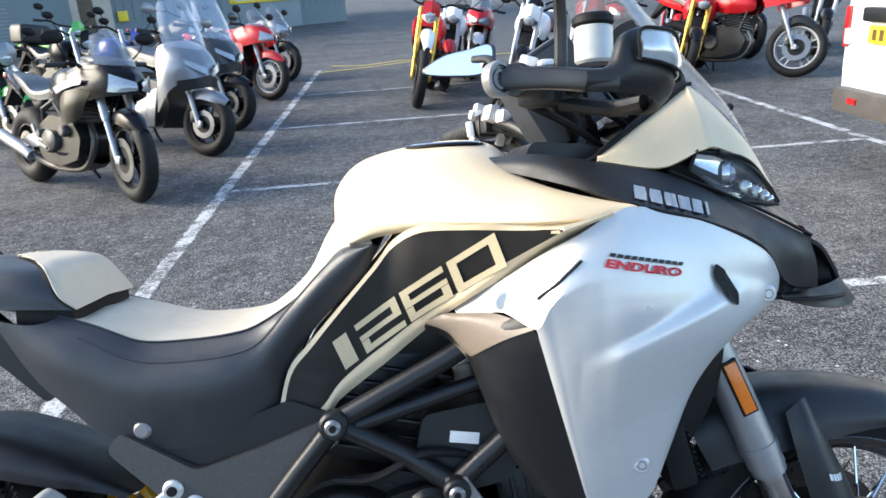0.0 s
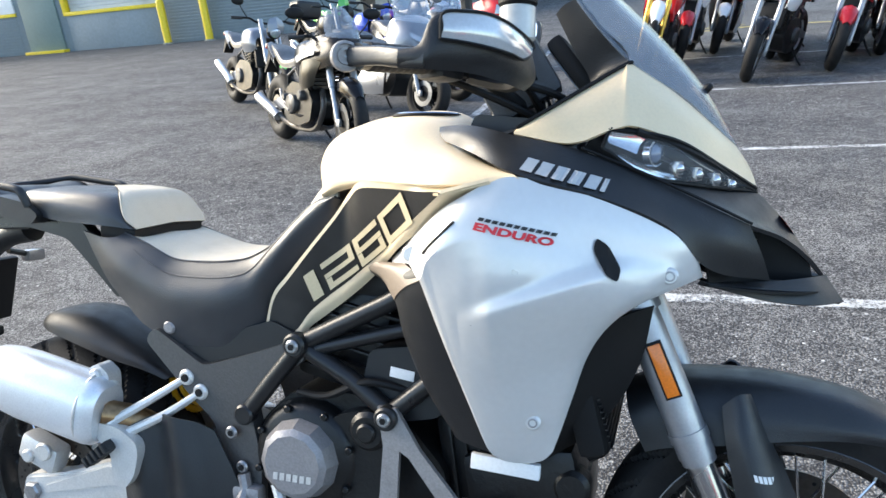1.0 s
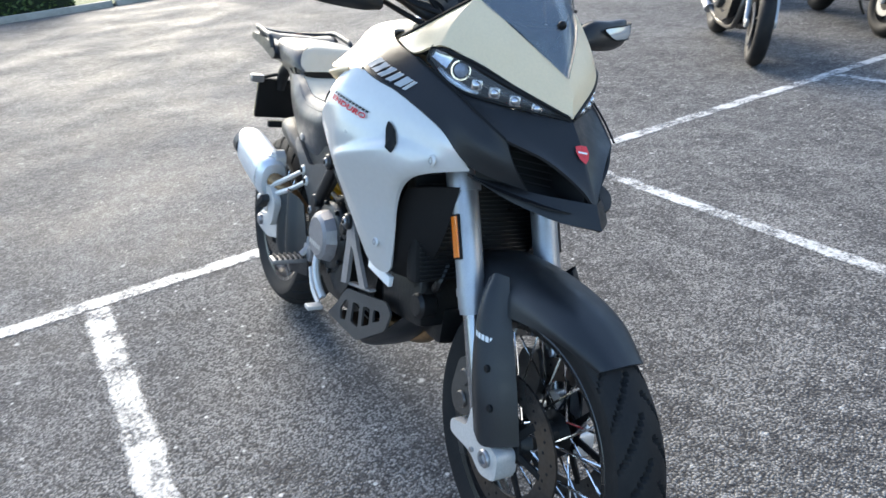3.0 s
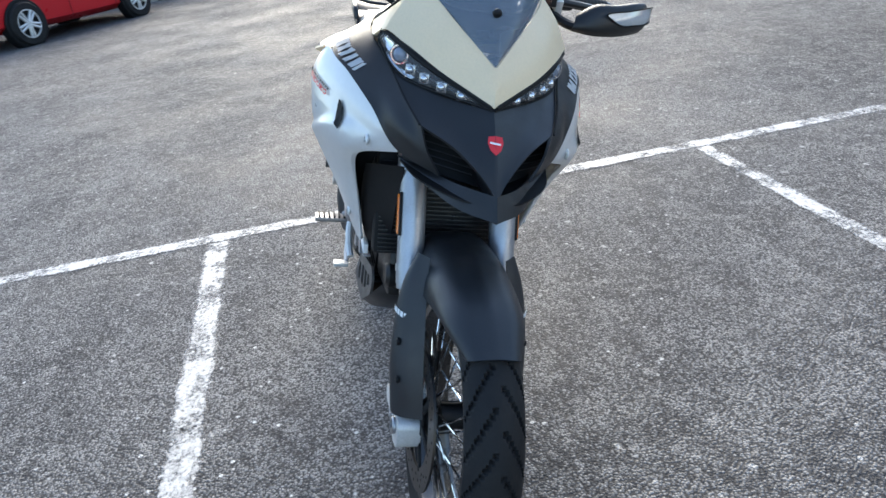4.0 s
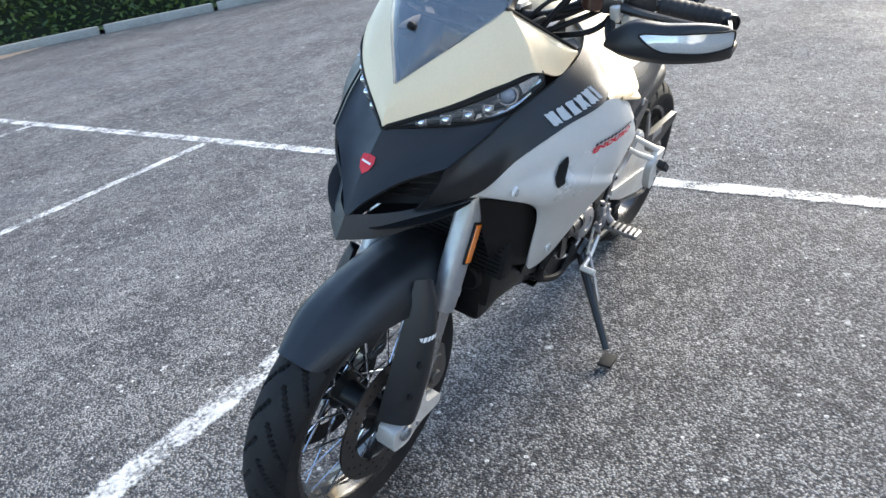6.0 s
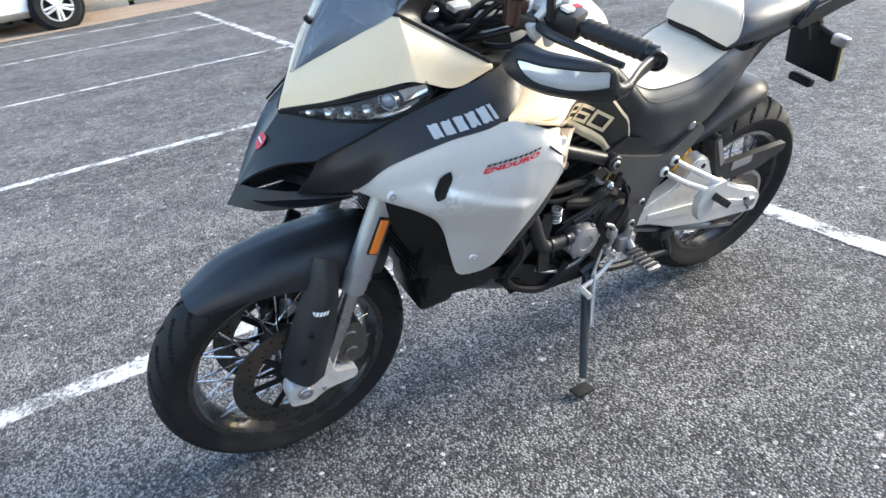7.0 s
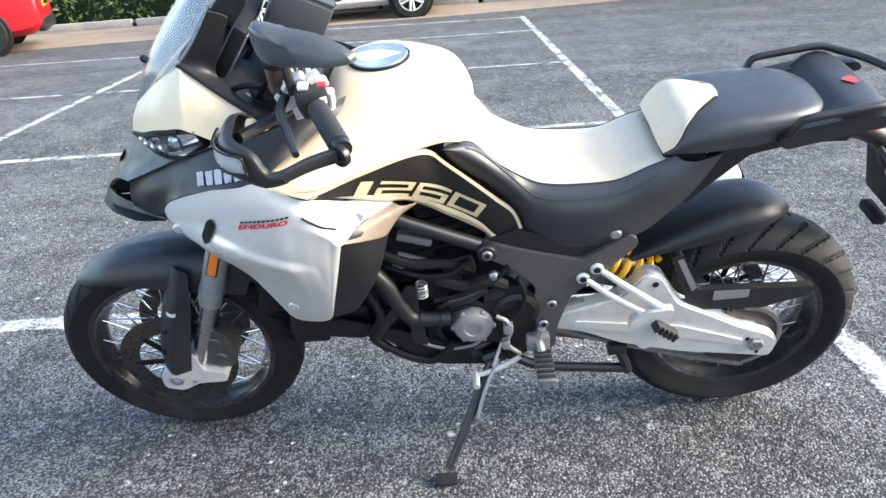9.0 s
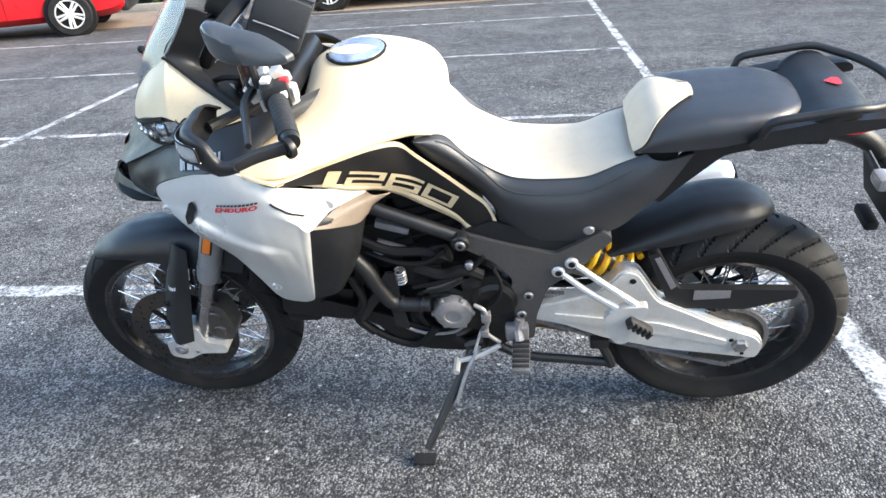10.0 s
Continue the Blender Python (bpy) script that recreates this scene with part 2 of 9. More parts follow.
HEADER = surface("dark_header", (0.10, 0.095, 0.09), 0.4, 0.8, 0.2, 100)

GUARD_ARM = surface("guard_satin_black", (0.012, 0.0125, 0.014), 0.40, 0, 0.1, 300, 0.0002, 0.2, (0.03, 0.03, 0.03), spec=0.65)
WING_TAN = surface("wing_tan", (0.23, 0.182, 0.14), 0.5, 0, 0.06, 260, 0.0003, 0.4, (0.12, 0.10, 0.08))
GUARD_LIGHT = surface("guard_light_lens", (0.45, 0.47, 0.49), 0.12, 0.3, 0.06, 250, 0.0001, coat=1.0)

# ---- mesh kit ----
def part(name, bm, material, parent=None, label="", sharp=35.0, doubles=True):
    """Links a bmesh as one mesh object, under a thing or a part."""
    if doubles:
        bmesh.ops.remove_doubles(bm, verts=bm.verts, dist=0.00005)
    bmesh.ops.recalc_face_normals(bm, faces=bm.faces)
    for f in bm.faces:
        f.smooth = True
    lim = radians(sharp)
    for e in bm.edges:
        e.smooth = len(e.link_faces) == 2 and e.calc_face_angle(0.0) < lim
    me = bpy.data.meshes.new(name)
    bm.to_mesh(me)
    bm.free()
    me.materials.append(material)
    ob = new(name, me)
    if parent is not None:
        ob.parent = parent
    if label:
        tagged(ob, label)
    return ob


def alike(name, source, parent, m):
    """Another object on the mesh of source, at the pose m under parent."""
    ob = new(name, source.data)
    ob.parent = parent
    ob.matrix_basis = m
    return ob


def empty(name, m, label, category, group=""):
    ob = new(name)
    ob.empty_display_size = 0.2
    ob.matrix_world = m
    return tagged(ob, label, category, group)


def spline(pts, n):
    """n points along a Catmull-Rom curve through pts, evenly spread over its pieces' lengths."""
    p = np.array(pts, float)
    if len(p) == 2:
        return p[0] + (p[1] - p[0]) * np.linspace(0, 1, n)[:, None]
    ext = np.vstack([2 * p[0] - p[1], p, 2 * p[-1] - p[-2]])
    cum = np.r_[0, np.cumsum(np.linalg.norm(np.diff(p, axis=0), axis=1))]
    out = []
    for s in np.linspace(0, cum[-1], n):
        i = min(int(np.searchsorted(cum, s, side="right")) - 1, len(p) - 2)
        u = (s - cum[i]) / max(cum[i + 1] - cum[i], 1e-9)
        a, b, c, d = ext[i:i + 4]
        out.append(0.5 * (2 * b + (c - a) * u + (2 * a - 5 * b + 4 * c - d) * u * u + (3 * b - a - 3 * c + d) * u ** 3))
    return np.array(out)


def fixed(pts, n):
    """As spline, but the same parameter for each piece, so that rails match knot by knot."""
    p = np.array(pts, float)
    if len(p) == 2:
        return p[0] + (p[1] - p[0]) * np.linspace(0, 1, n)[:, None]
    ext = np.vstack([2 * p[0] - p[1], p, 2 * p[-1] - p[-2]])
    out = []
    for s in np.linspace(0, len(p) - 1, n):
        i = min(int(s), len(p) - 2)
        u = s - i
        a, b, c, d = ext[i:i + 4]
        out.append(0.5 * (2 * b + (c - a) * u + (2 * a - 5 * b + 4 * c - d) * u * u + (3 * b - a - 3 * c + d) * u ** 3))
    return np.array(out)


def grid_of(rails, nu=24, nv=10):
    """A grid of points over a skin through rails."""
    along = np.array([fixed(r, nu) for r in rails])
    return np.array([fixed(along[:, j], nv) for j in range(nu)])


def add_grid(bm, g, flip=False, close_u=False, close_v=False):
    nu, nv = g.shape[:2]
    vs = [[bm.verts.new(g[i, j]) for j in range(nv)] for i in range(nu)]
    for i in range(nu if close_u else nu - 1):
        for j in range(nv if close_v else nv - 1):
            a, b, c, d = vs[i][j], vs[(i + 1) % nu][j], vs[(i + 1) % nu][(j + 1) % nv], vs[i][(j + 1) % nv]
            if flip:
                a, b, c, d = d, c, b, a
            try:
                bm.faces.new((a, b, c, d))
            except ValueError:
                pass
    return vs


def skin(rails, nu=24, nv=10, thick=0.004, side=1, both=False):
    """A shell through rails, given for the left side; side=-1 mirrors it, both=True joins the two halves."""
    bm = bmesh.new()
    g = grid_of(rails, nu, nv)
    for s in ((1, -1) if both else (side,)):
        h = g.copy()
        h[..., 1] *= s
        add_grid(bm, h, flip=s < 0)
    bmesh.ops.remove_doubles(bm, verts=bm.verts, dist=0.0004)
    bmesh.ops.dissolve_degenerate(bm, edges=bm.edges, dist=0.00005)
    bmesh.ops.recalc_face_normals(bm, faces=bm.faces)
    if thick:
        # the shell grows away from its outer face
        mid = sum((v.co for v in bm.verts), Vector()) / max(len(bm.verts), 1)
        out = sum((f.normal.dot(Vector((0, f.calc_center_median().y, f.calc_center_median().z - 0.75))) * f.calc_area() for f in bm.faces))
        if out < 0:
            bmesh.ops.reverse_faces(bm, faces=bm.faces)
        bmesh.ops.solidify(bm, geom=bm.faces[:], thickness=thick)
    return bm


def coons(top, bottom, left, right):
    """A grid between four edges: top and bottom run the same way, left and right run from top to bottom."""
    nu, nv = len(top), len(left)
    u, v = np.linspace(0, 1, nu)[:, None, None], np.linspace(0, 1, nv)[None, :, None]
    ruled = (1 - v) * top[:, None] + v * bottom[:, None] + (1 - u) * left[None] + u * right[None]
    return ruled - ((1 - u) * (1 - v) * top[0] + u * (1 - v) * top[-1] + (1 - u) * v * bottom[0] + u * v * bottom[-1])


def shell(grids, thick, side=1):
    """A thick shell over joined grids that share their edges, given for the left side; side=-1 mirrors it."""
    bm = bmesh.new()
    for g in grids:
        h = g.copy()
        h[..., 1] *= side
        add_grid(bm, h)
    bmesh.ops.remove_doubles(bm, verts=bm.verts, dist=0.0005)
    bmesh.ops.dissolve_degenerate(bm, edges=bm.edges, dist=0.00005)
    bmesh.ops.recalc_face_normals(bm, faces=bm.faces)
    if sum(f.normal.y * side * f.calc_area() for f in bm.faces) < 0:
        bmesh.ops.reverse_faces(bm, faces=bm.faces)
    bmesh.ops.solidify(bm, geom=bm.faces[:], thickness=thick)
    return bm


def near_y(g, side):
    """The half-width of a grid of points as a function of x and z."""
    g = g.reshape(-1, 3)

    def at(x, z):
        d = (g[:, 0] - x) ** 2 + (g[:, 2] - z) ** 2
        near = np.argsort(d)[:4]
        w = 1 / (d[near] + 1e-7)
        return side * float((g[near, 1] * w).sum() / w.sum())
    return at


def y_on(rails, side, nu=60, nv=40):
    """The half-width of a skin as a function of x and z."""
    g = grid_of(rails, nu, nv).reshape(-1, 3)

    def at(x, z):
        d = (g[:, 0] - x) ** 2 + (g[:, 2] - z) ** 2
        near = np.argsort(d)[:4]
        w = 1 / (d[near] + 1e-7)
        return side * float((g[near, 1] * w).sum() / w.sum())
    return at


def tube(bm, pts, r, seg=10, n=None, closed=False, smooth=True):
    """A tube along pts; r: a radius, or one for each end."""
    path = np.array(pts, float)
    if smooth and len(path) > 2:
        path = spline(path, n or len(path) * 5)
    m = len(path)
    radii = np.linspace(r[0], r[1], m) if isinstance(r, (tuple, list)) else np.full(m, r)
    tang = np.gradient(path, axis=0)
    tang /= np.linalg.norm(tang, axis=1)[:, None] + 1e-12
    up = np.array([0, 0, 1.0]) if abs(tang[0][2]) < 0.9 else np.array([1.0, 0, 0])
    rings, a = [], np.cross(tang[0], up)
    for i in range(m):
        a = a - tang[i] * (a @ tang[i])
        a /= np.linalg.norm(a)
        b = np.cross(tang[i], a)
        w = np.linspace(0, 2 * np.pi, seg, endpoint=False)
        rings.append([bm.verts.new(path[i] + radii[i] * (np.cos(t) * a + np.sin(t) * b)) for t in w])
    for i in range(m - 1):
        for j in range(seg):
            bm.faces.new((rings[i][j], rings[i][(j + 1) % seg], rings[i + 1][(j + 1) % seg], rings[i + 1][j]))
    if not closed:
        bm.faces.new(rings[0][::-1])
        bm.faces.new(rings[-1])
    return bm


def lathe(bm, profile, m, seg=32, a0=0.0, a1=2 * math.pi):
    """Turns (radius, along y) pairs about the y axis, and sets the result by the pose m."""
    full = abs(a1 - a0) > 6.28
    angles = np.linspace(a0, a1, seg, endpoint=not full)
    g = [[bm.verts.new(m @ Vector((r * math.cos(t), h, r * math.sin(t)))) for r, h in profile] for t in angles]
    for i in range(len(g) if full else len(g) - 1):
        for j in range(len(profile) - 1):
            q = (g[i][j], g[(i + 1) % len(g)][j], g[(i + 1) % len(g)][j + 1], g[i][j + 1])
            try:
                bm.faces.new(q)
            except ValueError:
                pass
    return bm


def drum(bm, centre, r, h, bevel=0.003, seg=28, m=None, hole=0.0):
    """A disc or drum about the y axis, with broken edges."""
    prof = [(max(hole, 0.0001), -h / 2), (r - bevel, -h / 2), (r, -h / 2 + bevel), (r, h / 2 - bevel), (r - bevel, h / 2), (max(hole, 0.0001), h / 2)]
    if hole:
        prof.append(prof[0])
    return lathe(bm, prof, (m or Matrix.Identity(4)) if centre is None else Matrix.Translation(centre) @ (m or Matrix.Identity(4)), seg)


def box(bm, centre, size, bevel=0.004, m=None, seg=2):
    made = bmesh.ops.create_cube(bm, size=1.0)["verts"]
    bmesh.ops.scale(bm, vec=size, verts=made)
    es = list({e for v in made for e in v.link_edges})
    if bevel:
        r = bmesh.ops.bevel(bm, geom=es, offset=bevel, segments=seg, profile=0.6, affect="EDGES")
        made = list({v for f in r["faces"] for v in f.verts} | {v for v in made if v.is_valid})
    t = Matrix.Translation(centre) @ (m or Matrix.Identity(4))
    bmesh.ops.transform(bm, matrix=t, verts=made)
    return bm


def plate(bm, outline, y0, y1, bevel=0.002, holes=()):
    """A flat plate from an outline of (x, z), between y0 and y1; holes are outlines too."""
    edges = []
    for ring in (outline, *holes):
        vs = [bm.verts.new((x, y0, z)) for x, z in ring]
        edges += [bm.edges.new((vs[i], vs[(i + 1) % len(vs)])) for i in range(len(vs))]
    made = bmesh.ops.triangle_fill(bm, use_beauty=True, use_dissolve=False, edges=edges)
    faces = [f for f in made["geom"] if isinstance(f, bmesh.types.BMFace)]
    ex = bmesh.ops.extrude_face_region(bm, geom=faces)
    bmesh.ops.translate(bm, vec=(0, y1 - y0, 0), verts=[v for v in ex["geom"] if isinstance(v, bmesh.types.BMVert)])
    return bm


def rounded(outline, r=0.01, n=3):
    """An outline of (x, z) with rounded corners."""
    p = [Vector(q) for q in outline]
    out = []
    for i, c in enumerate(p):
        a, b = p[i - 1] - c, p[(i + 1) % len(p)] - c
        d = min(r, a.length * 0.45, b.length * 0.45)
        a, b = c + a.normalized() * d, c + b.normalized() * d
        for k in range(n + 1):
            u = k / n
            out.append(tuple((1 - u) ** 2 * a + 2 * u * (1 - u) * c + u * u * b))
    return out


def words(text, bold=0.0):
    """The flat faces of a word in the built-in font, one unit high, as a list of vertices and faces."""
    cu = bpy.data.curves.new("letters", "FONT")
    cu.body, cu.offset, cu.resolution_u = text, bold, 3
    ob = new("letters", cu)
    me = bpy.data.meshes.new_from_object(ob.evaluated_get(bpy.context.evaluated_depsgraph_get()))
    bpy.data.objects.remove(ob)
    bpy.data.curves.remove(cu)
    co = np.array([v.co[:] for v in me.vertices])
    faces = [tuple(p.vertices) for p in me.polygons]
    bpy.data.meshes.remove(me)
    lo, hi = co.min(0), co.max(0)
    co = (co - lo) / np.maximum(hi - lo, 1e-6)
    return co[:, :2], faces


def decal(co, faces, place, thick=0.0012):
    """A flat shape laid on a surface: place(a, b) gives the point for a and b from 0 to 1."""
    bm = bmesh.new()
    vs = [bm.verts.new(place(a, b)) for a, b in co]
    for f in faces:
        try:
            bm.faces.new([vs[i] for i in f])
        except ValueError:
            pass
    return bm


def blocks(n, gap=0.22, slant=0.12):
    """A row of n plain slanted blocks, as flat shapes from 0 to 1."""
    co, faces = [], []
    for i in range(n):
        a0, a1 = (i + gap / 2) / n, (i + 1 - gap / 2) / n
        s = slant / n
        for j in range(6):
            u, v = (j % 3) / 3, (j // 3) / 2
            p, q = a0 + (a1 - a0) * u, a0 + (a1 - a0) * (u + 1 / 3)
            faces.append(tuple(range(len(co), len(co) + 4)))
            co += [(p + s * v, v), (q + s * v, v), (q + s * (v + 0.5), v + 0.5), (p + s * (v + 0.5), v + 0.5)]
    return np.array(co), faces


def square_digit(d, left, width):
    """The flat faces of one broad square-cut digit between left and left + width, one unit high."""
    t, w = 0.19, 0.17
    bars = {"1": [(0.12, 0, 0.88, 1)],
            "2": [(0, 1 - t, 1, 1), (1 - w, 0.58, 1, 1 - t), (0, 0.58 - t * 0.86, 1, 0.58), (0, t, w, 0.40), (0, 0, 1, t)],
            "6": [(0, 1 - t, 1, 1), (0, 0.60, w, 1 - t), (0, 0.60 - t * 0.86, 1, 0.60), (0, t, w, 0.42), (1 - w, t, 1, 0.42), (0, 0, 1, t)],
            "0": [(0, 1 - t, 1, 1), (0, t, w, 1 - t), (1 - w, t, 1, 1 - t), (0, 0, 1, t)]}[d]
    co, faces = [], []
    for x0, z0, x1, z1 in bars:
        n = max(int((x1 - x0) * 7), 1)
        m = max(int((z1 - z0) * 6), 1)
        for i in range(n):
            for j in range(m):
                a, b = x0 + (x1 - x0) * i / n, x0 + (x1 - x0) * (i + 1) / n
                c, e = z0 + (z1 - z0) * j / m, z0 + (z1 - z0) * (j + 1) / m
                faces.append(tuple(range(len(co), len(co) + 4)))
                co += [(left + width * a, c), (left + width * b, c), (left + width * b, e), (left + width * a, e)]
    return np.array(co), faces

# ---- ground and markings ----
def flat(name, corners, z, material, label, category, kind="structure", parent=None):
    bm = bmesh.new()
    vs = [bm.verts.new((x, y, z)) for x, y in corners]
    bm.faces.new(vs)
    ob = part(name, bm, material, parent)
    return tagged(ob, label, category, "", kind) if parent is None else ob


flat("ground", [(-400, -400), (400, -400), (400, 400), (-400, 400)], 0.0, ASPHALT, "worn grey asphalt of an open car park with pale specks and stains", "ground")


def road_line(name, a, b, width, lift=0.004, label="worn white parking bay line painted on asphalt"):
    """A painted strip from a to b with slightly uneven edges."""
    bm = bmesh.new()
    a, b = Vector((*a, lift)), Vector((*b, lift))
    n = max(int((b - a).length / 0.05), 2)
    side = Vector((-(b - a).y, (b - a).x, 0)).normalized() * (width / 2 + 0.006)
    rows = []
    for i in range(n + 1):
        c = a.lerp(b, i / n)
        w = 1 + 0.07 * noise.noise(c * 9), 1 + 0.07 * noise.noise(c * 9 + Vector((40, 0, 0)))
        rows.append((bm.verts.new(c + side * w[0]), bm.verts.new(c - side * w[1])))
    across = bm.loops.layers.uv.new("across")
    for (p, q), (r, s) in zip(rows, rows[1:]):
        for lp, u in zip(bm.faces.new((p, q, s, r)).loops, (0.0, 1.0, 1.0, 0.0)):
            lp[across].uv = (u, 0.0)
    return tagged(part(name, bm, PAINT_LINE), label, "road marking", "parking bay lines", "structure")


SLOPE, BAY, Y0, XA, XC = 0.0188, 2.388, -0.644, -0.44, 4.30
road_line("bay_line", (XA + 9.4 * SLOPE, -9.4), (XA - 12.0 * SLOPE, 12.0), 0.105)
road_line("bay_line", (XC + 9.5 * 0.01, -9.48), (XC - 8.0 * 0.01, 8.0), 0.10)
for k, w in ((-3, 0.08), (-2, 0.08), (-1, 0.09), (0, 0.115), (1, 0.09), (2, 0.08), (3, 0.08), (4, 0.07)):
    y = Y0 + BAY * k
    road_line("bay_line", (XA - y * SLOPE + 0.056, y + XA * SLOPE), (XC - 0.056, y + XC * SLOPE), w)
for k in (-3, -2, -1, 0):
    y = Y0 + BAY * k
    road_line("bay_line", (XC + 0.056, y + XC * SLOPE), (9.0, y + 9.0 * SLOPE), 0.08)
road_line("bay_line", (-0.205, -9.30), (4.335, -9.43), 0.08)

# ---- the motorcycle that the walk goes round ----
LEAN = 14.76
bike = empty("motorcycle", pose(0, 0, 0, -LEAN, 0, 0) @ pose(0.0378, 0, 0.0285, 0, 1.295, 0) @ Matrix.Scale(0.979, 4), "sand and silver adventure motorcycle on its side stand", "motorcycle")
FRONT, REAR = (1.508, 0.0, 0.326), (0.03, 0.0, 0.302)
SIDES = ((1, "left"), (-1, "right"))


# -- wheels --
def tyre_bm(radius, half, rim, chevrons):
    """A tyre about the y axis with cut grooves in its tread."""
    nu, nv = 600, 34
    bm = bmesh.new()
    g = np.zeros((nu, nv, 3))
    for i in range(nu):
        t = 2 * math.pi * i / nu
        for j in range(nv):
            v = -1 + 2 * j / (nv - 1)
            if abs(v) > 0.80:
                s = (abs(v) - 0.80) / 0.20
                y = math.copysign(half * (1.0 - 0.24 * s), v)
                r = radius - half * 0.62 - s * (radius - half * 0.62 - rim)
            else:
                a = v / 0.80 * 1.25
                y = half * math.sin(a) / math.sin(1.25)
                r = radius - half * 0.62 * (1 - math.cos(a)) / (1 - math.cos(1.25))
                c = (t / (2 * math.pi) * chevrons + 1.9 * abs(v) + (0.5 if v > 0 else 0)) % 1.0
                if c < 0.13 and 0.06 < abs(v) < 0.74:
                    r -= 0.008
            g[i, j] = (r * math.cos(t), y, r * math.sin(t))
    add_grid(bm, g, close_u=True)
    return bm


def spoked_wheel(centre, radius, half, rim, chevrons, hub_half, name):
    """tyre, rim, hub and crossed spokes as parts of the motorcycle."""
    m = Matrix.Translation(centre)
    bm = tyre_bm(radius, half, rim, chevrons)
    bmesh.ops.transform(bm, matrix=m, verts=bm.verts)
    ty = part(name + "_tyre", bm, RUBBER, bike, "black rubber tyre with cut chevron tread and dusty sidewall", sharp=25)
    bm = bmesh.new()
    w = half * 0.74
    lathe(bm, [(rim + 0.012, -w), (rim + 0.004, -w - 0.004), (rim - 0.008, -w), (rim - 0.012, -w * 0.7), (rim - 0.026, -w * 0.35), (rim - 0.03, 0), (rim - 0.026, w * 0.35),
               (rim - 0.012, w * 0.7), (rim - 0.008, w), (rim + 0.004, w + 0.004), (rim + 0.012, w)], m, 64)
    rm = part(name + "_rim", bm, surface(name + "_rim_black", (0.030, 0.028, 0.027), 0.26, 0.5, 0.1, 200, 0, 0.3, coat=0.5, spec=0.7), bike, "dark anodised wheel rim")
    bm = bmesh.new()
    lathe(bm, [(0.012, -hub_half - 0.02), (0.03, -hub_half - 0.02), (0.045, -hub_half), (0.05, -hub_half + 0.006), (0.032, -hub_half + 0.02), (0.028, 0), (0.032, hub_half - 0.02),
               (0.05, hub_half - 0.006), (0.045, hub_half), (0.03, hub_half + 0.02), (0.012, hub_half + 0.02)], m, 24)
    hb = part(name + "_hub", bm, ENGINE, bike, "black wheel hub")
    first = None
    for i in range(36):
        a = 2 * math.pi * i / 36
        s = 1 if i % 2 else -1
        tw = 0.55 if (i // 2) % 2 else -0.55
        if i < 4:
            bm = bmesh.new()
            tube(bm, [(0.046 * math.cos(tw), s * (hub_half - 0.004), 0.046 * math.sin(tw)), (rim - 0.02, s * w * 0.45, 0)], 0.0025, 6, smooth=False)
            ob = part("spoke", bm, CHROME, rm)
            ob.matrix_basis = m @ pose(0, 0, 0, 0, -math.degrees(a), 0)
            first = [ob] if i == 0 else first + [ob]
        else:
            alike("spoke", first[i % 4], rm, m @ pose(0, 0, 0, 0, -math.degrees(a), 0))
    return ty, rm, hb


def brake_disc(centre, y, r, inner, name, parent):
    bm = bmesh.new()
    lathe(bm, [(inner, -0.0025), (r, -0.0025), (r, 0.0025), (inner, 0.0025), (inner, -0.0025)], Matrix.Translation((centre[0], y, centre[2])), 60)
    d = part(name, bm, DISC, parent, "drilled steel brake disc")
    for k in range(7):
        a = 2 * math.pi * k / 7
        bm = bmesh.new()
        box(bm, (centre[0] + math.cos(a) * inner * 0.72, y, centre[2] + math.sin(a) * inner * 0.72), (inner * 0.7, 0.006, 0.016), 0.002, pose(0, 0, 0, 0, -math.degrees(a), 0))
        part("carrier_arm", bm, BLACK, d)
    bm = bmesh.new()
    drum(bm, (centre[0], y, centre[2]), inner * 0.42, 0.008, 0.002, 24, hole=0.02)
    part("disc_carrier", bm, BLACK, d)
    bm = bmesh.new()
    for k in range(40):
        a = 2 * math.pi * k / 40
        rr = inner + (r - inner) * (0.3, 0.5, 0.72)[k % 3]
        drum(bm, (centre[0] + math.cos(a) * rr, y, centre[2] + math.sin(a) * rr), 0.0035, 0.0062, 0.0005, 8)
    tagged(part("drilled_holes", bm, BLACK, d), "ring of dark drilled holes", "", "", "stuff")
    return d


spoked_wheel(FRONT, 0.322, 0.058, 0.242, 26, 0.055, "front_wheel")
spoked_wheel(REAR, 0.318, 0.084, 0.218, 26, 0.07, "rear_wheel")
for s, _ in SIDES:
    brake_disc(FRONT, s * 0.078, 0.155, 0.105, "front_brake_disc", bike)
brake_disc(REAR, -0.085, 0.125, 0.085, "rear_brake_disc", bike)

# -- fork, guards and front mudguard --
def fork_x(z):
    return 1.452 - 0.43 * (z - 0.32)


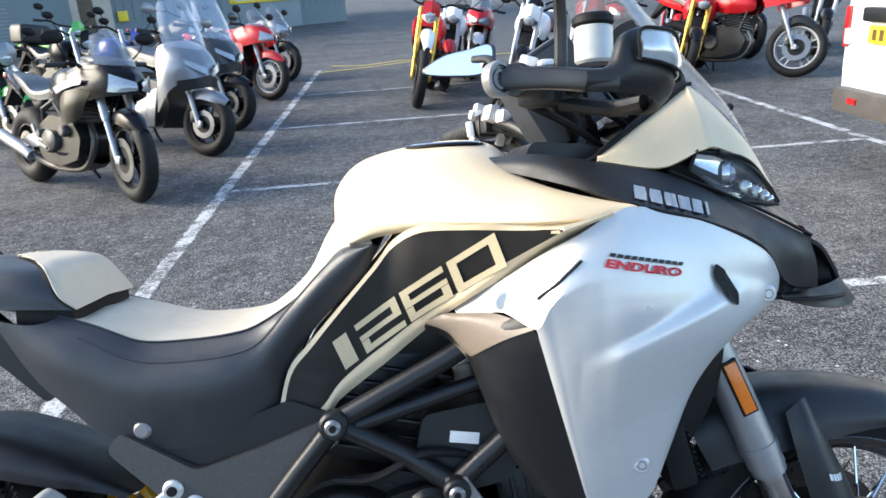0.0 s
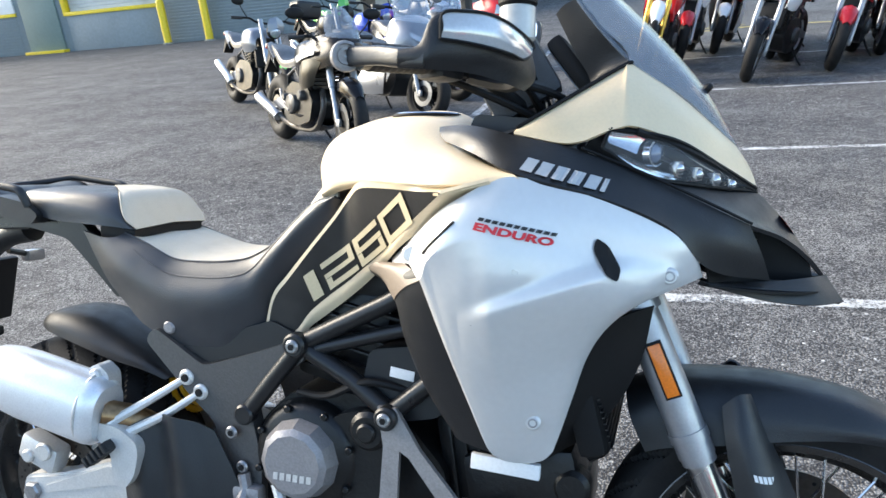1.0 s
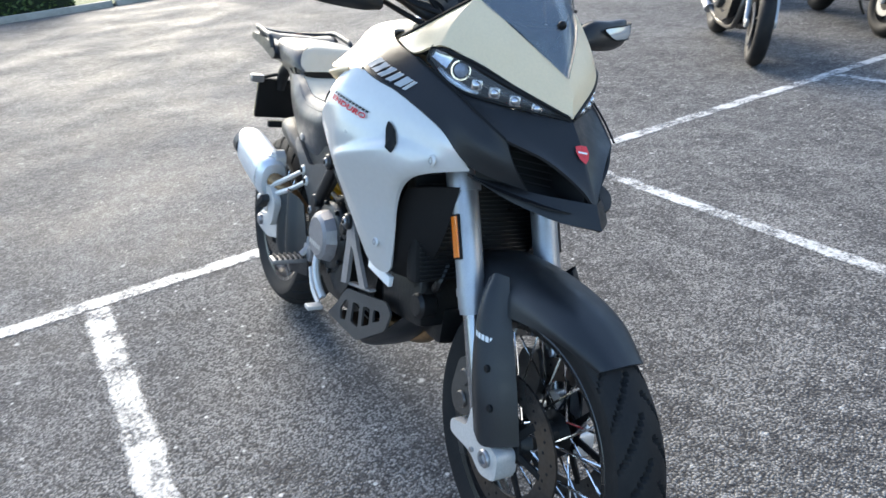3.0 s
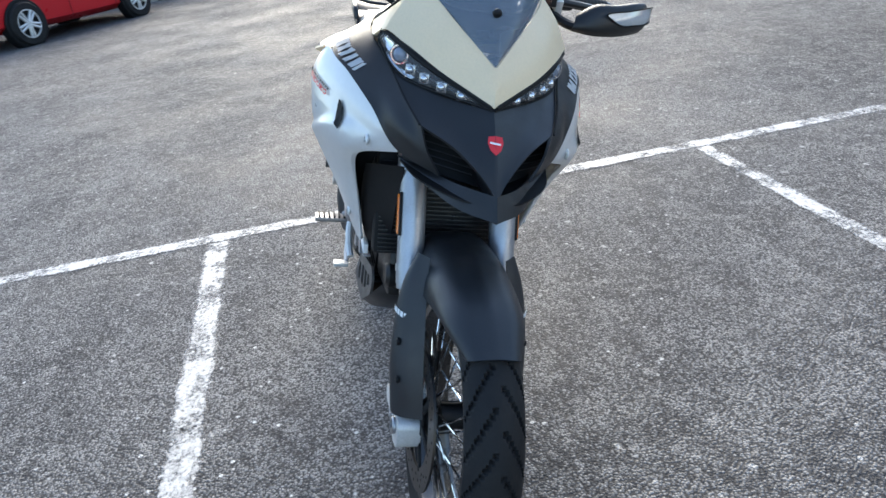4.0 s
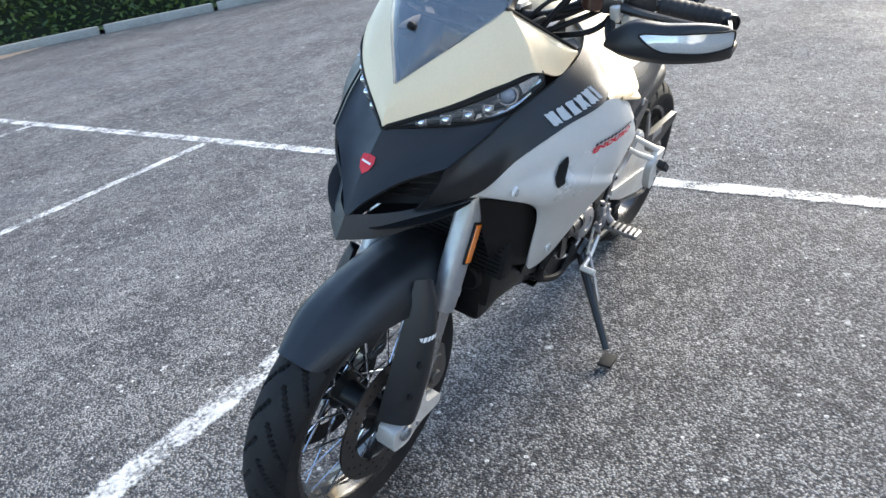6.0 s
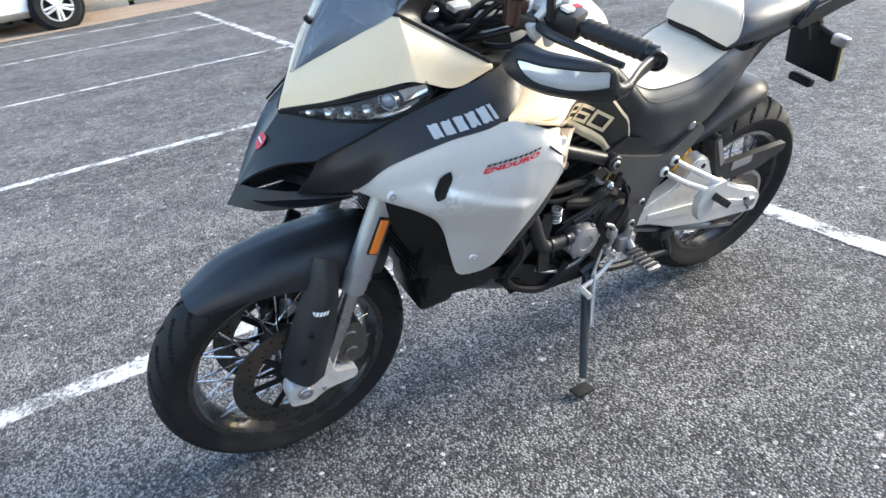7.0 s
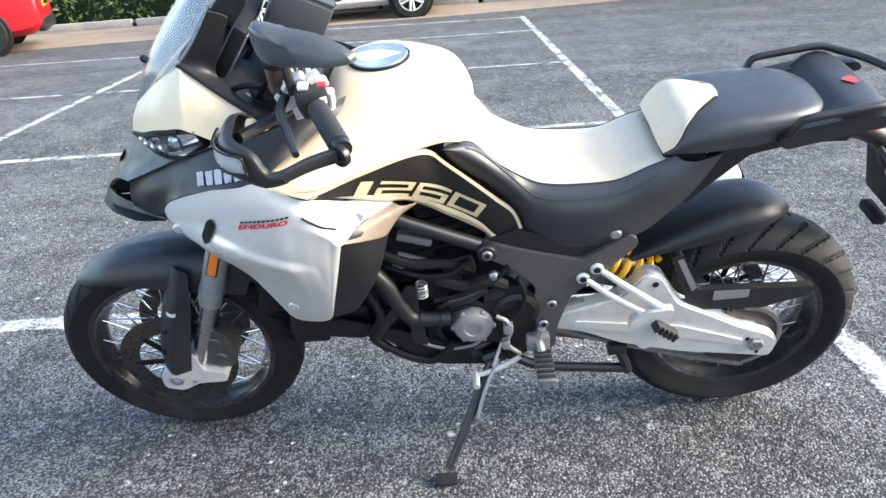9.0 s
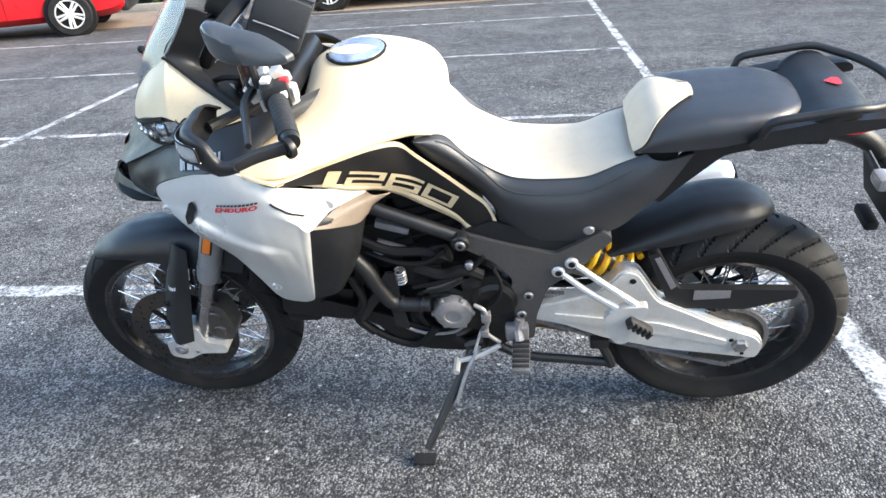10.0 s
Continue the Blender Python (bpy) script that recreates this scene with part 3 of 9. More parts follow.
for s, nm in SIDES:
    y = s * 0.103
    bm = bmesh.new()
    tube(bm, [(fork_x(0.56), y, 0.56), (fork_x(0.80), y, 0.80)], 0.0295, 24, smooth=False)
    leg = part("fork_leg", bm, FORK, bike, "grey anodised fork tube")
    for name, z0, z1, r in (("dust_seal", 0.55, 0.575, 0.0275), ("fork_collar", 0.585, 0.60, 0.0315), ("upper_tube", 0.79, 1.08, 0.027), ("yoke_clamp", 0.785, 0.825, 0.036)):
        bm = bmesh.new()
        tube(bm, [(fork_x(z0), y, z0), (fork_x(z1), y, z1)], r, 24, smooth=False)
        part(name, bm, FORK, leg)
    bm = bmesh.new()
    tube(bm, [(fork_x(0.30), y, 0.30), (fork_x(0.56), y, 0.56)], 0.021, 20, smooth=False)
    part("stanchion", bm, STANCHION, leg, "polished steel fork stanchion")
    # reflector on the outer face
    bm = bmesh.new()
    box(bm, (0, 0, 0), (0.020, 0.007, 0.086), 0.002)
    tilt = pose((fork_x(0.70)) + 0.004, s * 0.1335, 0.70, 0, -23.3, 0)
    bmesh.ops.transform(bm, matrix=tilt, verts=bm.verts)
    part("reflector", bm, ORANGE, leg, "orange side reflector")
    bm = bmesh.new()
    box(bm, (0, 0, 0), (0.026, 0.006, 0.094), 0.002)
    bmesh.ops.transform(bm, matrix=pose(fork_x(0.70) + 0.004, s * 0.1315, 0.70, 0, -23.3, 0), verts=bm.verts)
    part("reflector_holder", bm, BLACK, leg)
    # axle clamp
    bm = bmesh.new()
    plate(bm, rounded([(1.435, 0.385), (1.470, 0.392), (1.495, 0.340), (1.545, 0.332), (1.55, 0.275), (1.50, 0.26), (1.455, 0.285), (1.375, 0.285), (1.37, 0.315), (1.43, 0.33)], 0.015), s * 0.078, s * 0.128)
    part("axle_clamp", bm, ALLOY, leg, "cast alloy axle clamp", sharp=40)
    bm = bmesh.new()
    drum(bm, (1.508, s * 0.13, 0.305), 0.019, 0.012, 0.003, 20, hole=0.011)
    part("axle_end", bm, STEEL, leg)
    bm = bmesh.new()
    drum(bm, (1.462, s * 0.13, 0.295), 0.006, 0.006, 0.001, 8)
    part("clamp_bolt", bm, STEEL, leg)
    # caliper behind the leg
    bm = bmesh.new()
    plate(bm, rounded([(1.345, 0.45), (1.40, 0.465), (1.425, 0.40), (1.41, 0.335), (1.355, 0.32), (1.33, 0.36)], 0.02), s * 0.055, s * 0.112)
    for zz in (0.362, 0.415):
        drum(bm, (1.378, s * 0.113, zz), 0.019, 0.012, 0.003, 16)
    part("brake_caliper", bm, surface("caliper_" + nm, (0.09, 0.085, 0.08), 0.35, 0.6, 0.15, 120, 0, 0.3), leg, "dark radial brake caliper")
    bm = bmesh.new()
    tube(bm, [(1.37, s * 0.09, 0.45), (1.33, s * 0.10, 0.56), (1.30, s * 0.085, 0.68), (1.23, s * 0.07, 0.82)], 0.0055, 8)
    part("brake_hose", bm, BLACK, leg)
    # fork guard
    rails = [[(1.382, 0.100, 0.642), (1.388, 0.116, 0.595), (1.404, 0.128, 0.52), (1.430, 0.133, 0.43), (1.458, 0.130, 0.338)],
             [(1.402, 0.104, 0.662), (1.414, 0.130, 0.60), (1.441, 0.144, 0.52), (1.472, 0.148, 0.43), (1.500, 0.140, 0.334)],
             [(1.414, 0.098, 0.664), (1.438, 0.115, 0.60), (1.471, 0.125, 0.52), (1.505, 0.126, 0.43), (1.528, 0.117, 0.340)],
             [(1.424, 0.082, 0.660), (1.452, 0.086, 0.60), (1.491, 0.087, 0.52), (1.525, 0.085, 0.43), (1.548, 0.080, 0.348)]]
    ga = y_on(rails, s)
    g = part("fork_guard", skin(rails, 20, 10, 0.004, s), GREYMATTE, bike, "matt dark grey fork guard")
    # black discs stand for the dark of two holes in the guard
    for zz, xx in ((0.492, 1.474), (0.418, 1.502)):
        bm = bmesh.new()
        drum(bm, (xx, ga(xx, zz) + s * 0.0025, zz), 0.0080, 0.008, 0.002, 16)
        part("guard_hole", bm, BLACK, g)
    co, fc = blocks(5)
    bm = decal(co, fc, lambda a, b: (1.430 + 0.034 * (a if s < 0 else 1 - a) - 0.004 * b, ga(1.430 + 0.034 * (a if s < 0 else 1 - a), 0.545) + s * 0.0032, 0.545 + 0.011 * b - 0.008 * (a if s < 0 else 1 - a)))
    part("guard_print", bm, PRINT_WHITE, g, "small white maker's print drawn as bars")

rails = [[(1.235, 0, 0.635), (1.30, 0, 0.662), (1.40, 0, 0.673), (1.50, 0, 0.669), (1.60, 0, 0.648), (1.695, 0, 0.598)],
         [(1.235, 0.045, 0.628), (1.30, 0.05, 0.653), (1.40, 0.052, 0.662), (1.50, 0.052, 0.658), (1.60, 0.048, 0.638), (1.692, 0.032, 0.594)],
         [(1.245, 0.072, 0.595), (1.30, 0.078, 0.618), (1.40, 0.082, 0.628), (1.50, 0.080, 0.627), (1.60, 0.072, 0.614), (1.680, 0.046, 0.586)],
         [(1.27, 0.078, 0.545), (1.31, 0.086, 0.560), (1.40, 0.092, 0.578), (1.49, 0.086, 0.594), (1.58, 0.074, 0.600), (1.674, 0.048, 0.582)]]
part("front_mudguard", skin(rails, 34, 14, 0.004, both=True), GREYMATTE, bike, "matt dark grey front mudguard")

# -- bodywork --
S_TOP = [(0.855, 0.165, 0.857), (0.889, 0.198, 0.883), (0.920, 0.232, 0.906), (0.949, 0.260, 0.928), (0.978, 0.284, 0.949), (1.010, 0.304, 0.967), (1.050, 0.302, 0.988), (1.095, 0.288, 0.998), (1.200, 0.252, 0.968), (1.292, 0.211, 0.925), (1.328, 0.186, 0.890), (1.341, 0.160, 0.856)]
S_CRE = [(0.858, 0.170, 0.852), (0.888, 0.207, 0.855), (0.918, 0.252, 0.864), (0.953, 0.302, 0.850), (0.970, 0.317, 0.880), (0.995, 0.323, 0.902), (1.030, 0.323, 0.914), (1.085, 0.314, 0.914), (1.200, 0.268, 0.899), (1.295, 0.216, 0.881), (1.330, 0.180, 0.866), (1.341, 0.159, 0.853)]
S_REAR = [(0.953, 0.302, 0.850), (0.980, 0.272, 0.752), (1.008, 0.237, 0.654), (1.030, 0.209, 0.577), (1.040, 0.199, 0.556)]
S_BASE = [(1.040, 0.199, 0.556), (1.060, 0.194, 0.546), (1.090, 0.190, 0.545), (1.118, 0.189, 0.553), (1.134, 0.190, 0.570)]
S_ARCH = [(1.341, 0.159, 0.853), (1.318, 0.186, 0.845), (1.285, 0.214, 0.833), (1.250, 0.228, 0.815), (1.214, 0.228, 0.783), (1.186, 0.220, 0.735), (1.165, 0.207, 0.668), (1.148, 0.197, 0.612), (1.134, 0.190, 0.570)]


def side_panel_grids():
    """The upper and the outer face of the silver panel; a low shelf runs along the outer one."""
    top, cre = fixed(S_TOP, 111), fixed(S_CRE, 111)
    upper = np.array([fixed([t, (t + c) / 2 + np.array((0.0, 0.004, 0.002)) * math.sin(math.pi * i / 110), c], 9) for i, (t, c) in enumerate(zip(top, cre))])
    outer = coons(cre[30:], fixed(S_BASE, 81), spline(S_REAR, 64), spline(S_ARCH, 64))
    x, z = outer[..., 0], outer[..., 2]
    line = 0.817 + (x - 1.049) * 0.38
    ends = np.clip((x - 1.01) / 0.05, 0, 1) * np.clip((1.262 - x) / 0.04, 0, 1)
    rise = np.clip((line + 0.012 - z) / 0.026, 0, 1)
    depth = rise * rise * (3 - 2 * rise) * np.clip(1 - (line - 0.014 - z) / 0.12, 0, 1)
    edge = np.sin(np.linspace(0, math.pi, outer.shape[0]))[:, None] * np.sin(np.linspace(0, math.pi, outer.shape[1]))[None]
    outer[..., 1] += 0.011 * ends * depth * np.minimum(edge * 3, 1) + 0.004 * edge
    return upper, outer


L_TOP = [(0.892, 0.085, 1.074), (0.985, 0.170, 1.075), (1.075, 0.205, 1.056), (1.165, 0.203, 1.036), (1.255, 0.176, 0.999), (1.335, 0.156, 0.962), (1.404, 0.132, 0.928)]
L_MID = [(0.897, 0.102, 1.070), (0.992, 0.197, 1.057), (1.085, 0.244, 1.031), (1.18, 0.231, 1.003), (1.275, 0.198, 0.965), (1.360, 0.170, 0.915), (1.424, 0.118, 0.884)]
L_LOW = [(0.902, 0.118, 1.064), (1.00, 0.214, 1.034), (1.09, 0.285, 1.002), (1.20, 0.254, 0.971), (1.292, 0.214, 0.929), (1.352, 0.168, 0.865), (1.440, 0.092, 0.842)]
P_TOP = [(0.583, 0.120, 0.682), (0.604, 0.126, 0.762), (0.640, 0.131, 0.806), (0.690, 0.139, 0.862), (0.742, 0.147, 0.918), (0.772, 0.156, 0.952), (0.812, 0.198, 0.974), (0.870, 0.237, 0.977), (0.925, 0.272, 0.976), (0.985, 0.316, 0.976)]
P_LOW = [(0.586, 0.119, 0.680), (0.616, 0.120, 0.690), (0.648, 0.120, 0.710), (0.676, 0.120, 0.745), (0.716, 0.122, 0.778), (0.755, 0.128, 0.806), (0.797, 0.142, 0.838), (0.842, 0.172, 0.870), (0.908, 0.236, 0.920), (0.990, 0.318, 0.975)]


def margin(i):
    """The rim of the sand panel round the black field, in the field's own plane."""
    t, b = Vector(P_TOP[i]), Vector(P_LOW[i])
    if i == 0:
        return tuple(t + Vector((-0.009, -0.0022, -0.002))), tuple(b + Vector((-0.006, -0.0022, -0.009)))
    if i == 9:
        return (1.056, 0.304, 0.993), (1.056, 0.304, 0.993)
    d = (t - b).normalized()
    up, down = (0.007, 0.016 + 0.005 * i) if i < 5 else (0.012, 0.033)
    return tuple(t + d * up + Vector((-0.003 if i < 5 else 0, -0.0022, 0))), tuple(b - d * down - Vector((0, 0.0022, 0)))


M_TOP, M_LOW = zip(*(margin(i) for i in range(10)))
T_MID = [(0.680, 0.055, 0.980), (0.690, 0.088, 1.022), (0.735, 0.108, 1.060), (0.845, 0.125, 1.080), (0.925, 0.120, 1.072), (0.965, 0.100, 1.050), (1.0, 0.090, 1.010)]
T_TOP = [(0.672, 0, 0.985), (0.680, 0, 1.04), (0.730, 0, 1.086), (0.845, 0, 1.108), (0.925, 0, 1.104), (0.965, 0, 1.074), (0.99, 0, 1.015)]
T_SHO = [(0.690, 0.092, 0.965), (0.715, 0.128, 0.990), (0.780, 0.168, 1.012), (0.865, 0.210, 1.022), (0.935, 0.232, 1.022), (0.99, 0.245, 1.022), (1.075, 0.268, 1.004)]
T_LOW = [(0.705, 0.126, 0.960), (0.748, 0.153, 0.976), (0.812, 0.200, 0.987), (0.868, 0.240, 0.990), (0.93, 0.280, 0.990), (0.995, 0.306, 0.990), (1.098, 0.288, 0.993)]
T_END = [(x, y - 0.016, z - 0.010) for x, y, z in T_LOW]
part("fuel_tank", skin([T_TOP, T_MID, T_SHO, T_LOW, T_END], 46, 30, 0.005, both=True), CREAM, bike, "sand painted fuel tank", sharp=50)
bm = bmesh.new()
drum(bm, None, 0.062, 0.008, 0.003, 40, Matrix.Translation((0.862, 0, 1.1005)) @ pose(0, 0, 0, 90, 0, 0))
cap = part("fuel_cap", bm, BLUECAP, bike, "round polished fuel filler cap")
bm = bmesh.new()
drum(bm, None, 0.066, 0.006, 0.002, 40, Matrix.Translation((0.862, 0, 1.0995)) @ pose(0, 0, 0, 90, 0, 0), hole=0.061)
part("cap_ring", bm, BLACK, cap)

for s, nm in SIDES:
    upper, outer = side_panel_grids()
    sil = part("side_panel", shell((upper, outer), 0.005, s), SILVER, bike, "matt silver radiator side panel", sharp=30)
    at = near_y(np.vstack([upper.reshape(-1, 3), outer.reshape(-1, 3)]), s)
    # vent slot, clips, slit
    bm = bmesh.new()
    for k, (x, z, w, h, a) in enumerate(((1.214, 0.887, 0.010, 0.034, 30),)):
        o = rounded([(-w, -h * 0.5), (-w * 0.2, -h), (w, -h * 0.6), (w, h * 0.5), (w * 0.2, h), (-w, h * 0.6)], 0.006)
        ca, sa = math.cos(radians(a)), math.sin(radians(a))
        co = [(x + p * ca - q * sa, z + p * sa + q * ca) for p, q in o]
        mid = bm.verts.new((x, at(x, z) + s * 0.0045, z))
        vs = [bm.verts.new((p, at(p, q) + s * 0.0045, q)) for p, q in co]
        for k2 in range(len(vs)):
            bm.faces.new((vs[k2], vs[(k2 + 1) % len(vs)], mid))
    part("vent", bm, BLACK, sil, "dark vent slot")
    bm = bmesh.new()
    g0, g1 = Vector((1.010, 0.310, 0.937)), Vector((0.957, 0.315, 0.888))
    pts = [(p.x, at(p.x, p.z) + s * 0.001, p.z) for p in (g0.lerp(g1, k / 6) for k in range(7))]
    tube(bm, pts, 0.0022, 6)
    part("panel_seam", bm, BLACK, sil)
    for x, z in ((1.296, 0.861), (1.108, 0.626), (0.918, 0.879)):
        bm = bmesh.new()
        drum(bm, (x, at(x, z) + s * 0.001, z), 0.0125, 0.007, 0.003, 20)
        part("panel_clip", bm, SILVER, sil, "round quarter-turn fastener")
        if x < 1.0:
            continue
        bm = bmesh.new()
        drum(bm, (x, at(x, z) + s * 0.0035, z), 0.0075, 0.004, 0.001, 14, hole=0.005)
        part("clip_slot", bm, STEEL, sil)
    # word and bar
    e0, e1 = (Vector((1.038, 0, 0.932)), Vector((1.143, 0, 0.910)))

    def lay(a, b, e0=e0, e1=e1, s=s, at=at):
        p = e0.lerp(e1, a if s < 0 else 1 - a)
        x, z = p.x + 0.004 * b * (1 if s < 0 else -1), p.z + 0.0108 * b - 0.005
        return (x, at(x, z) + s * 0.0034, z)
    co, fc = words("ENDURO", 0.045)
    part("word", decal(co, fc, lay), PRINT_RED, sil, "red lettering on the panel")
    co, fc = blocks(11, 0.25)
    part("bar_print", decal(co * (1, 0.42) + (0, 1.25), fc, lay), MATTE, sil, "thin dark print drawn as bars")
    # dark wing behind the panel, facing back
    rails = [[(0.858, 0.166, 0.849), (0.910, 0.238, 0.858), (0.952, 0.292, 0.845), (0.981, 0.262, 0.750), (1.008, 0.230, 0.654), (1.039, 0.193, 0.556)],
             [(0.840, 0.185, 0.852), (0.880, 0.226, 0.848), (0.915, 0.262, 0.826), (0.938, 0.252, 0.748), (0.966, 0.226, 0.660), (1.010, 0.193, 0.562)],
             [(0.815, 0.165, 0.838), (0.850, 0.190, 0.827), (0.880, 0.212, 0.797), (0.900, 0.222, 0.740), (0.930, 0.210, 0.660), (0.978, 0.188, 0.570)],
             [(0.812, 0.140, 0.825), (0.845, 0.155, 0.810), (0.872, 0.165, 0.780), (0.890, 0.168, 0.728), (0.918, 0.160, 0.650), (0.962, 0.150, 0.572)],
             [(0.826, 0.110, 0.815), (0.856, 0.118, 0.795), (0.884, 0.122, 0.765), (0.905, 0.124, 0.717), (0.930, 0.120, 0.645), (0.975, 0.118, 0.580)]]
    part("rear_wing", skin(rails, 30, 16, 0.004, s), MATTE, sil, "matt black inner wing")
    # thin tan shell over the upper end of the black wing
    cap_rails = [[(x - 0.001, y + 0.003, z + 0.003) for x, y, z in r[:3]] for r in rails[:4]]
    part("wing_cap", skin(cap_rails, 14, 12, 0.003, s), WING_TAN, sil, "tan shell over the upper end of the inner wing")
    # logo panel
    lp = part("front_panel", skin([L_TOP, L_MID, L_LOW], 48, 18, 0.005, s), MATTE, bike, "matt black upper side panel running into the beak", sharp=50)
    la = y_on([L_TOP, L_MID, L_LOW], s)
    bm = bmesh.new()
    tube(bm, [(x + 0.002, s * (y + 0.003), z + 0.003) for x, y, z in L_TOP[3:]], 0.0024, 6, 40)
    part("panel_gap", bm, BLACK, lp, "dark gap along the beak")
    q0, q1 = Vector((1.092, 0, 1.009)), Vector((1.216, 0, 0.975))

    def lay2(a, b, q0=q0, q1=q1, s=s, la=la):
        p = q0.lerp(q1, a if s < 0 else 1 - a)
        x, z = p.x + 0.005 * b, p.z + 0.017 * b
        return (x, la(x, z) + s * 0.0045, z)
    for k in range(6):
        co, fc = blocks(1, 0.0, 0.12)
        part("maker_block", decal(co * (0.05 if k == 5 else 0.13, 1) + (k * 0.172, 0), fc, lay2), PRINT_SILVER, lp, "plain silver block in place of a letter")
    # tank side panel with the number
    band = [(Vector(a) + Vector(b)) / 2 + Vector((0, 0.003, 0)) for a, b in zip(P_LOW, M_LOW)]
    tp = part("tank_side_panel", skin([P_LOW, [tuple(v) for v in band], M_LOW], 46, 8, 0.005, s), CREAM, bike, "sand side panel with a black field and a large number")
    part("panel_edge", skin([M_TOP, P_TOP], 46, 4, 0.005, s), CREAM, tp)
    part("black_field", skin([P_TOP, P_LOW], 46, 10, 0.002, s), DECAL, tp, "matt black printed field")
    pa = y_on([P_TOP, P_LOW], s, 160, 60)
    n0, n1 = Vector((0.684, 0, 0.764)), Vector((0.926, 0, 0.928))

    def lay3(a, b, n0=n0, n1=n1, s=s, pa=pa):
        p = n0.lerp(n1, a if s < 0 else 1 - a)
        x, z = p.x - (0.016 if s < 0 else 0.023) * b, p.z + (0.046 if s < 0 else 0.037) * b
        return (x, pa(x, z) + s * 0.0032, z)
    for k, digit in enumerate("1260"):
        co, fc = square_digit(digit, (0.0, 0.155, 0.445, 0.735)[k], 0.115 if k == 0 else 0.262)
        part("digit", decal(co, fc, lay3), PRINT_SAND, tp, "square sand coloured digit")

# beak: the black nose under the headlights
B0 = [(1.255, 0.174, 0.998), (1.319, 0.128, 0.984), (1.375, 0.062, 0.974), (1.424, 0, 0.972)]
B1 = [(1.330, 0.156, 0.964), (1.385, 0.100, 0.947), (1.432, 0.044, 0.934), (1.466, 0, 0.926)]
B2 = [(1.404, 0.131, 0.929), (1.460, 0.072, 0.905), (1.506, 0.026, 0.868), (1.534, 0, 0.834)]
beak = part("beak", skin([B0, B1, B2], 20, 12, 0.006, both=True), MATTE, bike, "matt black beak with two air intakes", sharp=50)
for s, _ in SIDES:
    bm = bmesh.new()
    plate(bm, [(1.33, 0.955), (1.42, 0.935), (1.458, 0.915), (1.505, 0.862), (1.512, 0.830), (1.36, 0.835)], s * 0.002, s * 0.012)
    part("intake_divider", bm, BLACK, beak)
    rails = [[(1.350, 0.155, 0.842), (1.43, 0.130, 0.832), (1.50, 0.068, 0.824), (1.530, 0.004, 0.820)],
             [(1.345, 0.100, 0.838), (1.40, 0.070, 0.830), (1.45, 0.035, 0.822), (1.470, 0.004, 0.818)],
             [(1.340, 0.050, 0.836), (1.37, 0.040, 0.828), (1.40, 0.020, 0.822), (1.410, 0.004, 0.818)]]
    part("intake_floor", skin(rails, 12, 8, 0.003, s), BLACK, beak)
    for k in range(6):
        z = 0.845 + 0.013 * k
        bm = bmesh.new()
        tube(bm, [(1.376, s * 0.130, z + 0.012), (1.425, s * 0.025, z)], 0.0014, 5, smooth=False)
        part("intake_fin", bm, FRAME, beak, "thin dark fin inside the intake")
    rails = [[(1.340, 0.160, 0.95), (1.362, 0.080, 0.930), (1.385, 0.004, 0.915)],
             [(1.345, 0.158, 0.90), (1.372, 0.080, 0.878), (1.400, 0.004, 0.860)],
             [(1.352, 0.150, 0.838), (1.400, 0.080, 0.832), (1.450, 0.004, 0.828)]]
    part("intake_back", skin(rails, 12, 10, 0.004, s), BLACK, beak)
rails = [[(1.338, 0.160, 0.848), (1.392, 0.130, 0.826), (1.447, 0.096, 0.811), (1.510, 0.058, 0.803), (1.560, 0, 0.801)],
         [(1.345, 0.150, 0.846), (1.400, 0.122, 0.834), (1.452, 0.088, 0.824), (1.508, 0.050, 0.820), (1.546, 0, 0.820)],
         [(1.352, 0.120, 0.842), (1.405, 0.098, 0.840), (1.455, 0.072, 0.840), (1.498, 0.040, 0.842), (1.532, 0, 0.842)]]
part("chin_lip", skin(rails, 24, 8, 0.008, both=True), MATTE, beak, "projecting black chin")
bm = decal(np.array([(0.02, 0.62), (0.08, 0.95), (0.5, 1), (0.92, 0.95), (0.98, 0.62), (0.82, 0.25), (0.5, 0), (0.18, 0.25)]), [tuple(range(8))], lambda a, b: (1.4795 - 0.024 * b + 0.003, 0.016 - 0.032 * a, 0.905 + 0.030 * b))
shield = part("badge", bm, PRINT_RED, beak, "small red shield badge drawn as a plain shape")
bm = decal(np.array([(0.2, 0.52), (0.85, 0.60), (0.85, 0.70), (0.2, 0.62)]), [(0, 1, 2, 3)], lambda a, b: (1.4805 - 0.024 * b + 0.003, 0.016 - 0.032 * a, 0.905 + 0.030 * b))
part("badge_bar", bm, PRINT_WHITE, shield)

# nose cowl, screen and headlights
N_UP = [(1.067, 0.192, 1.066), (1.145, 0.160, 1.115), (1.212, 0.128, 1.158), (1.228, 0.121, 1.165), (1.302, 0.076, 1.117), (1.388, 0, 1.046)]
N_MID = [(1.066, 0.198, 1.064), (1.145, 0.190, 1.086), (1.212, 0.167, 1.119), (1.236, 0.157, 1.121), (1.316, 0.112, 1.079), (1.410, 0, 1.012)]
N_LOW = [(1.066, 0.200, 1.060), (1.150, 0.208, 1.046), (1.208, 0.199, 1.065), (1.246, 0.183, 1.069), (1.330, 0.124, 1.035), (1.424, 0, 0.977)]
nose = part("nose_cowl", skin([N_UP, N_MID, N_LOW], 40, 14, 0.005, both=True), CREAM, bike, "sand painted nose cowl round the windscreen", sharp=50)
W_C = [(1.390, 0, 1.047), (1.338, 0, 1.137), (1.262, 0, 1.225), (1.165, 0, 1.320), (1.105, 0, 1.385)]
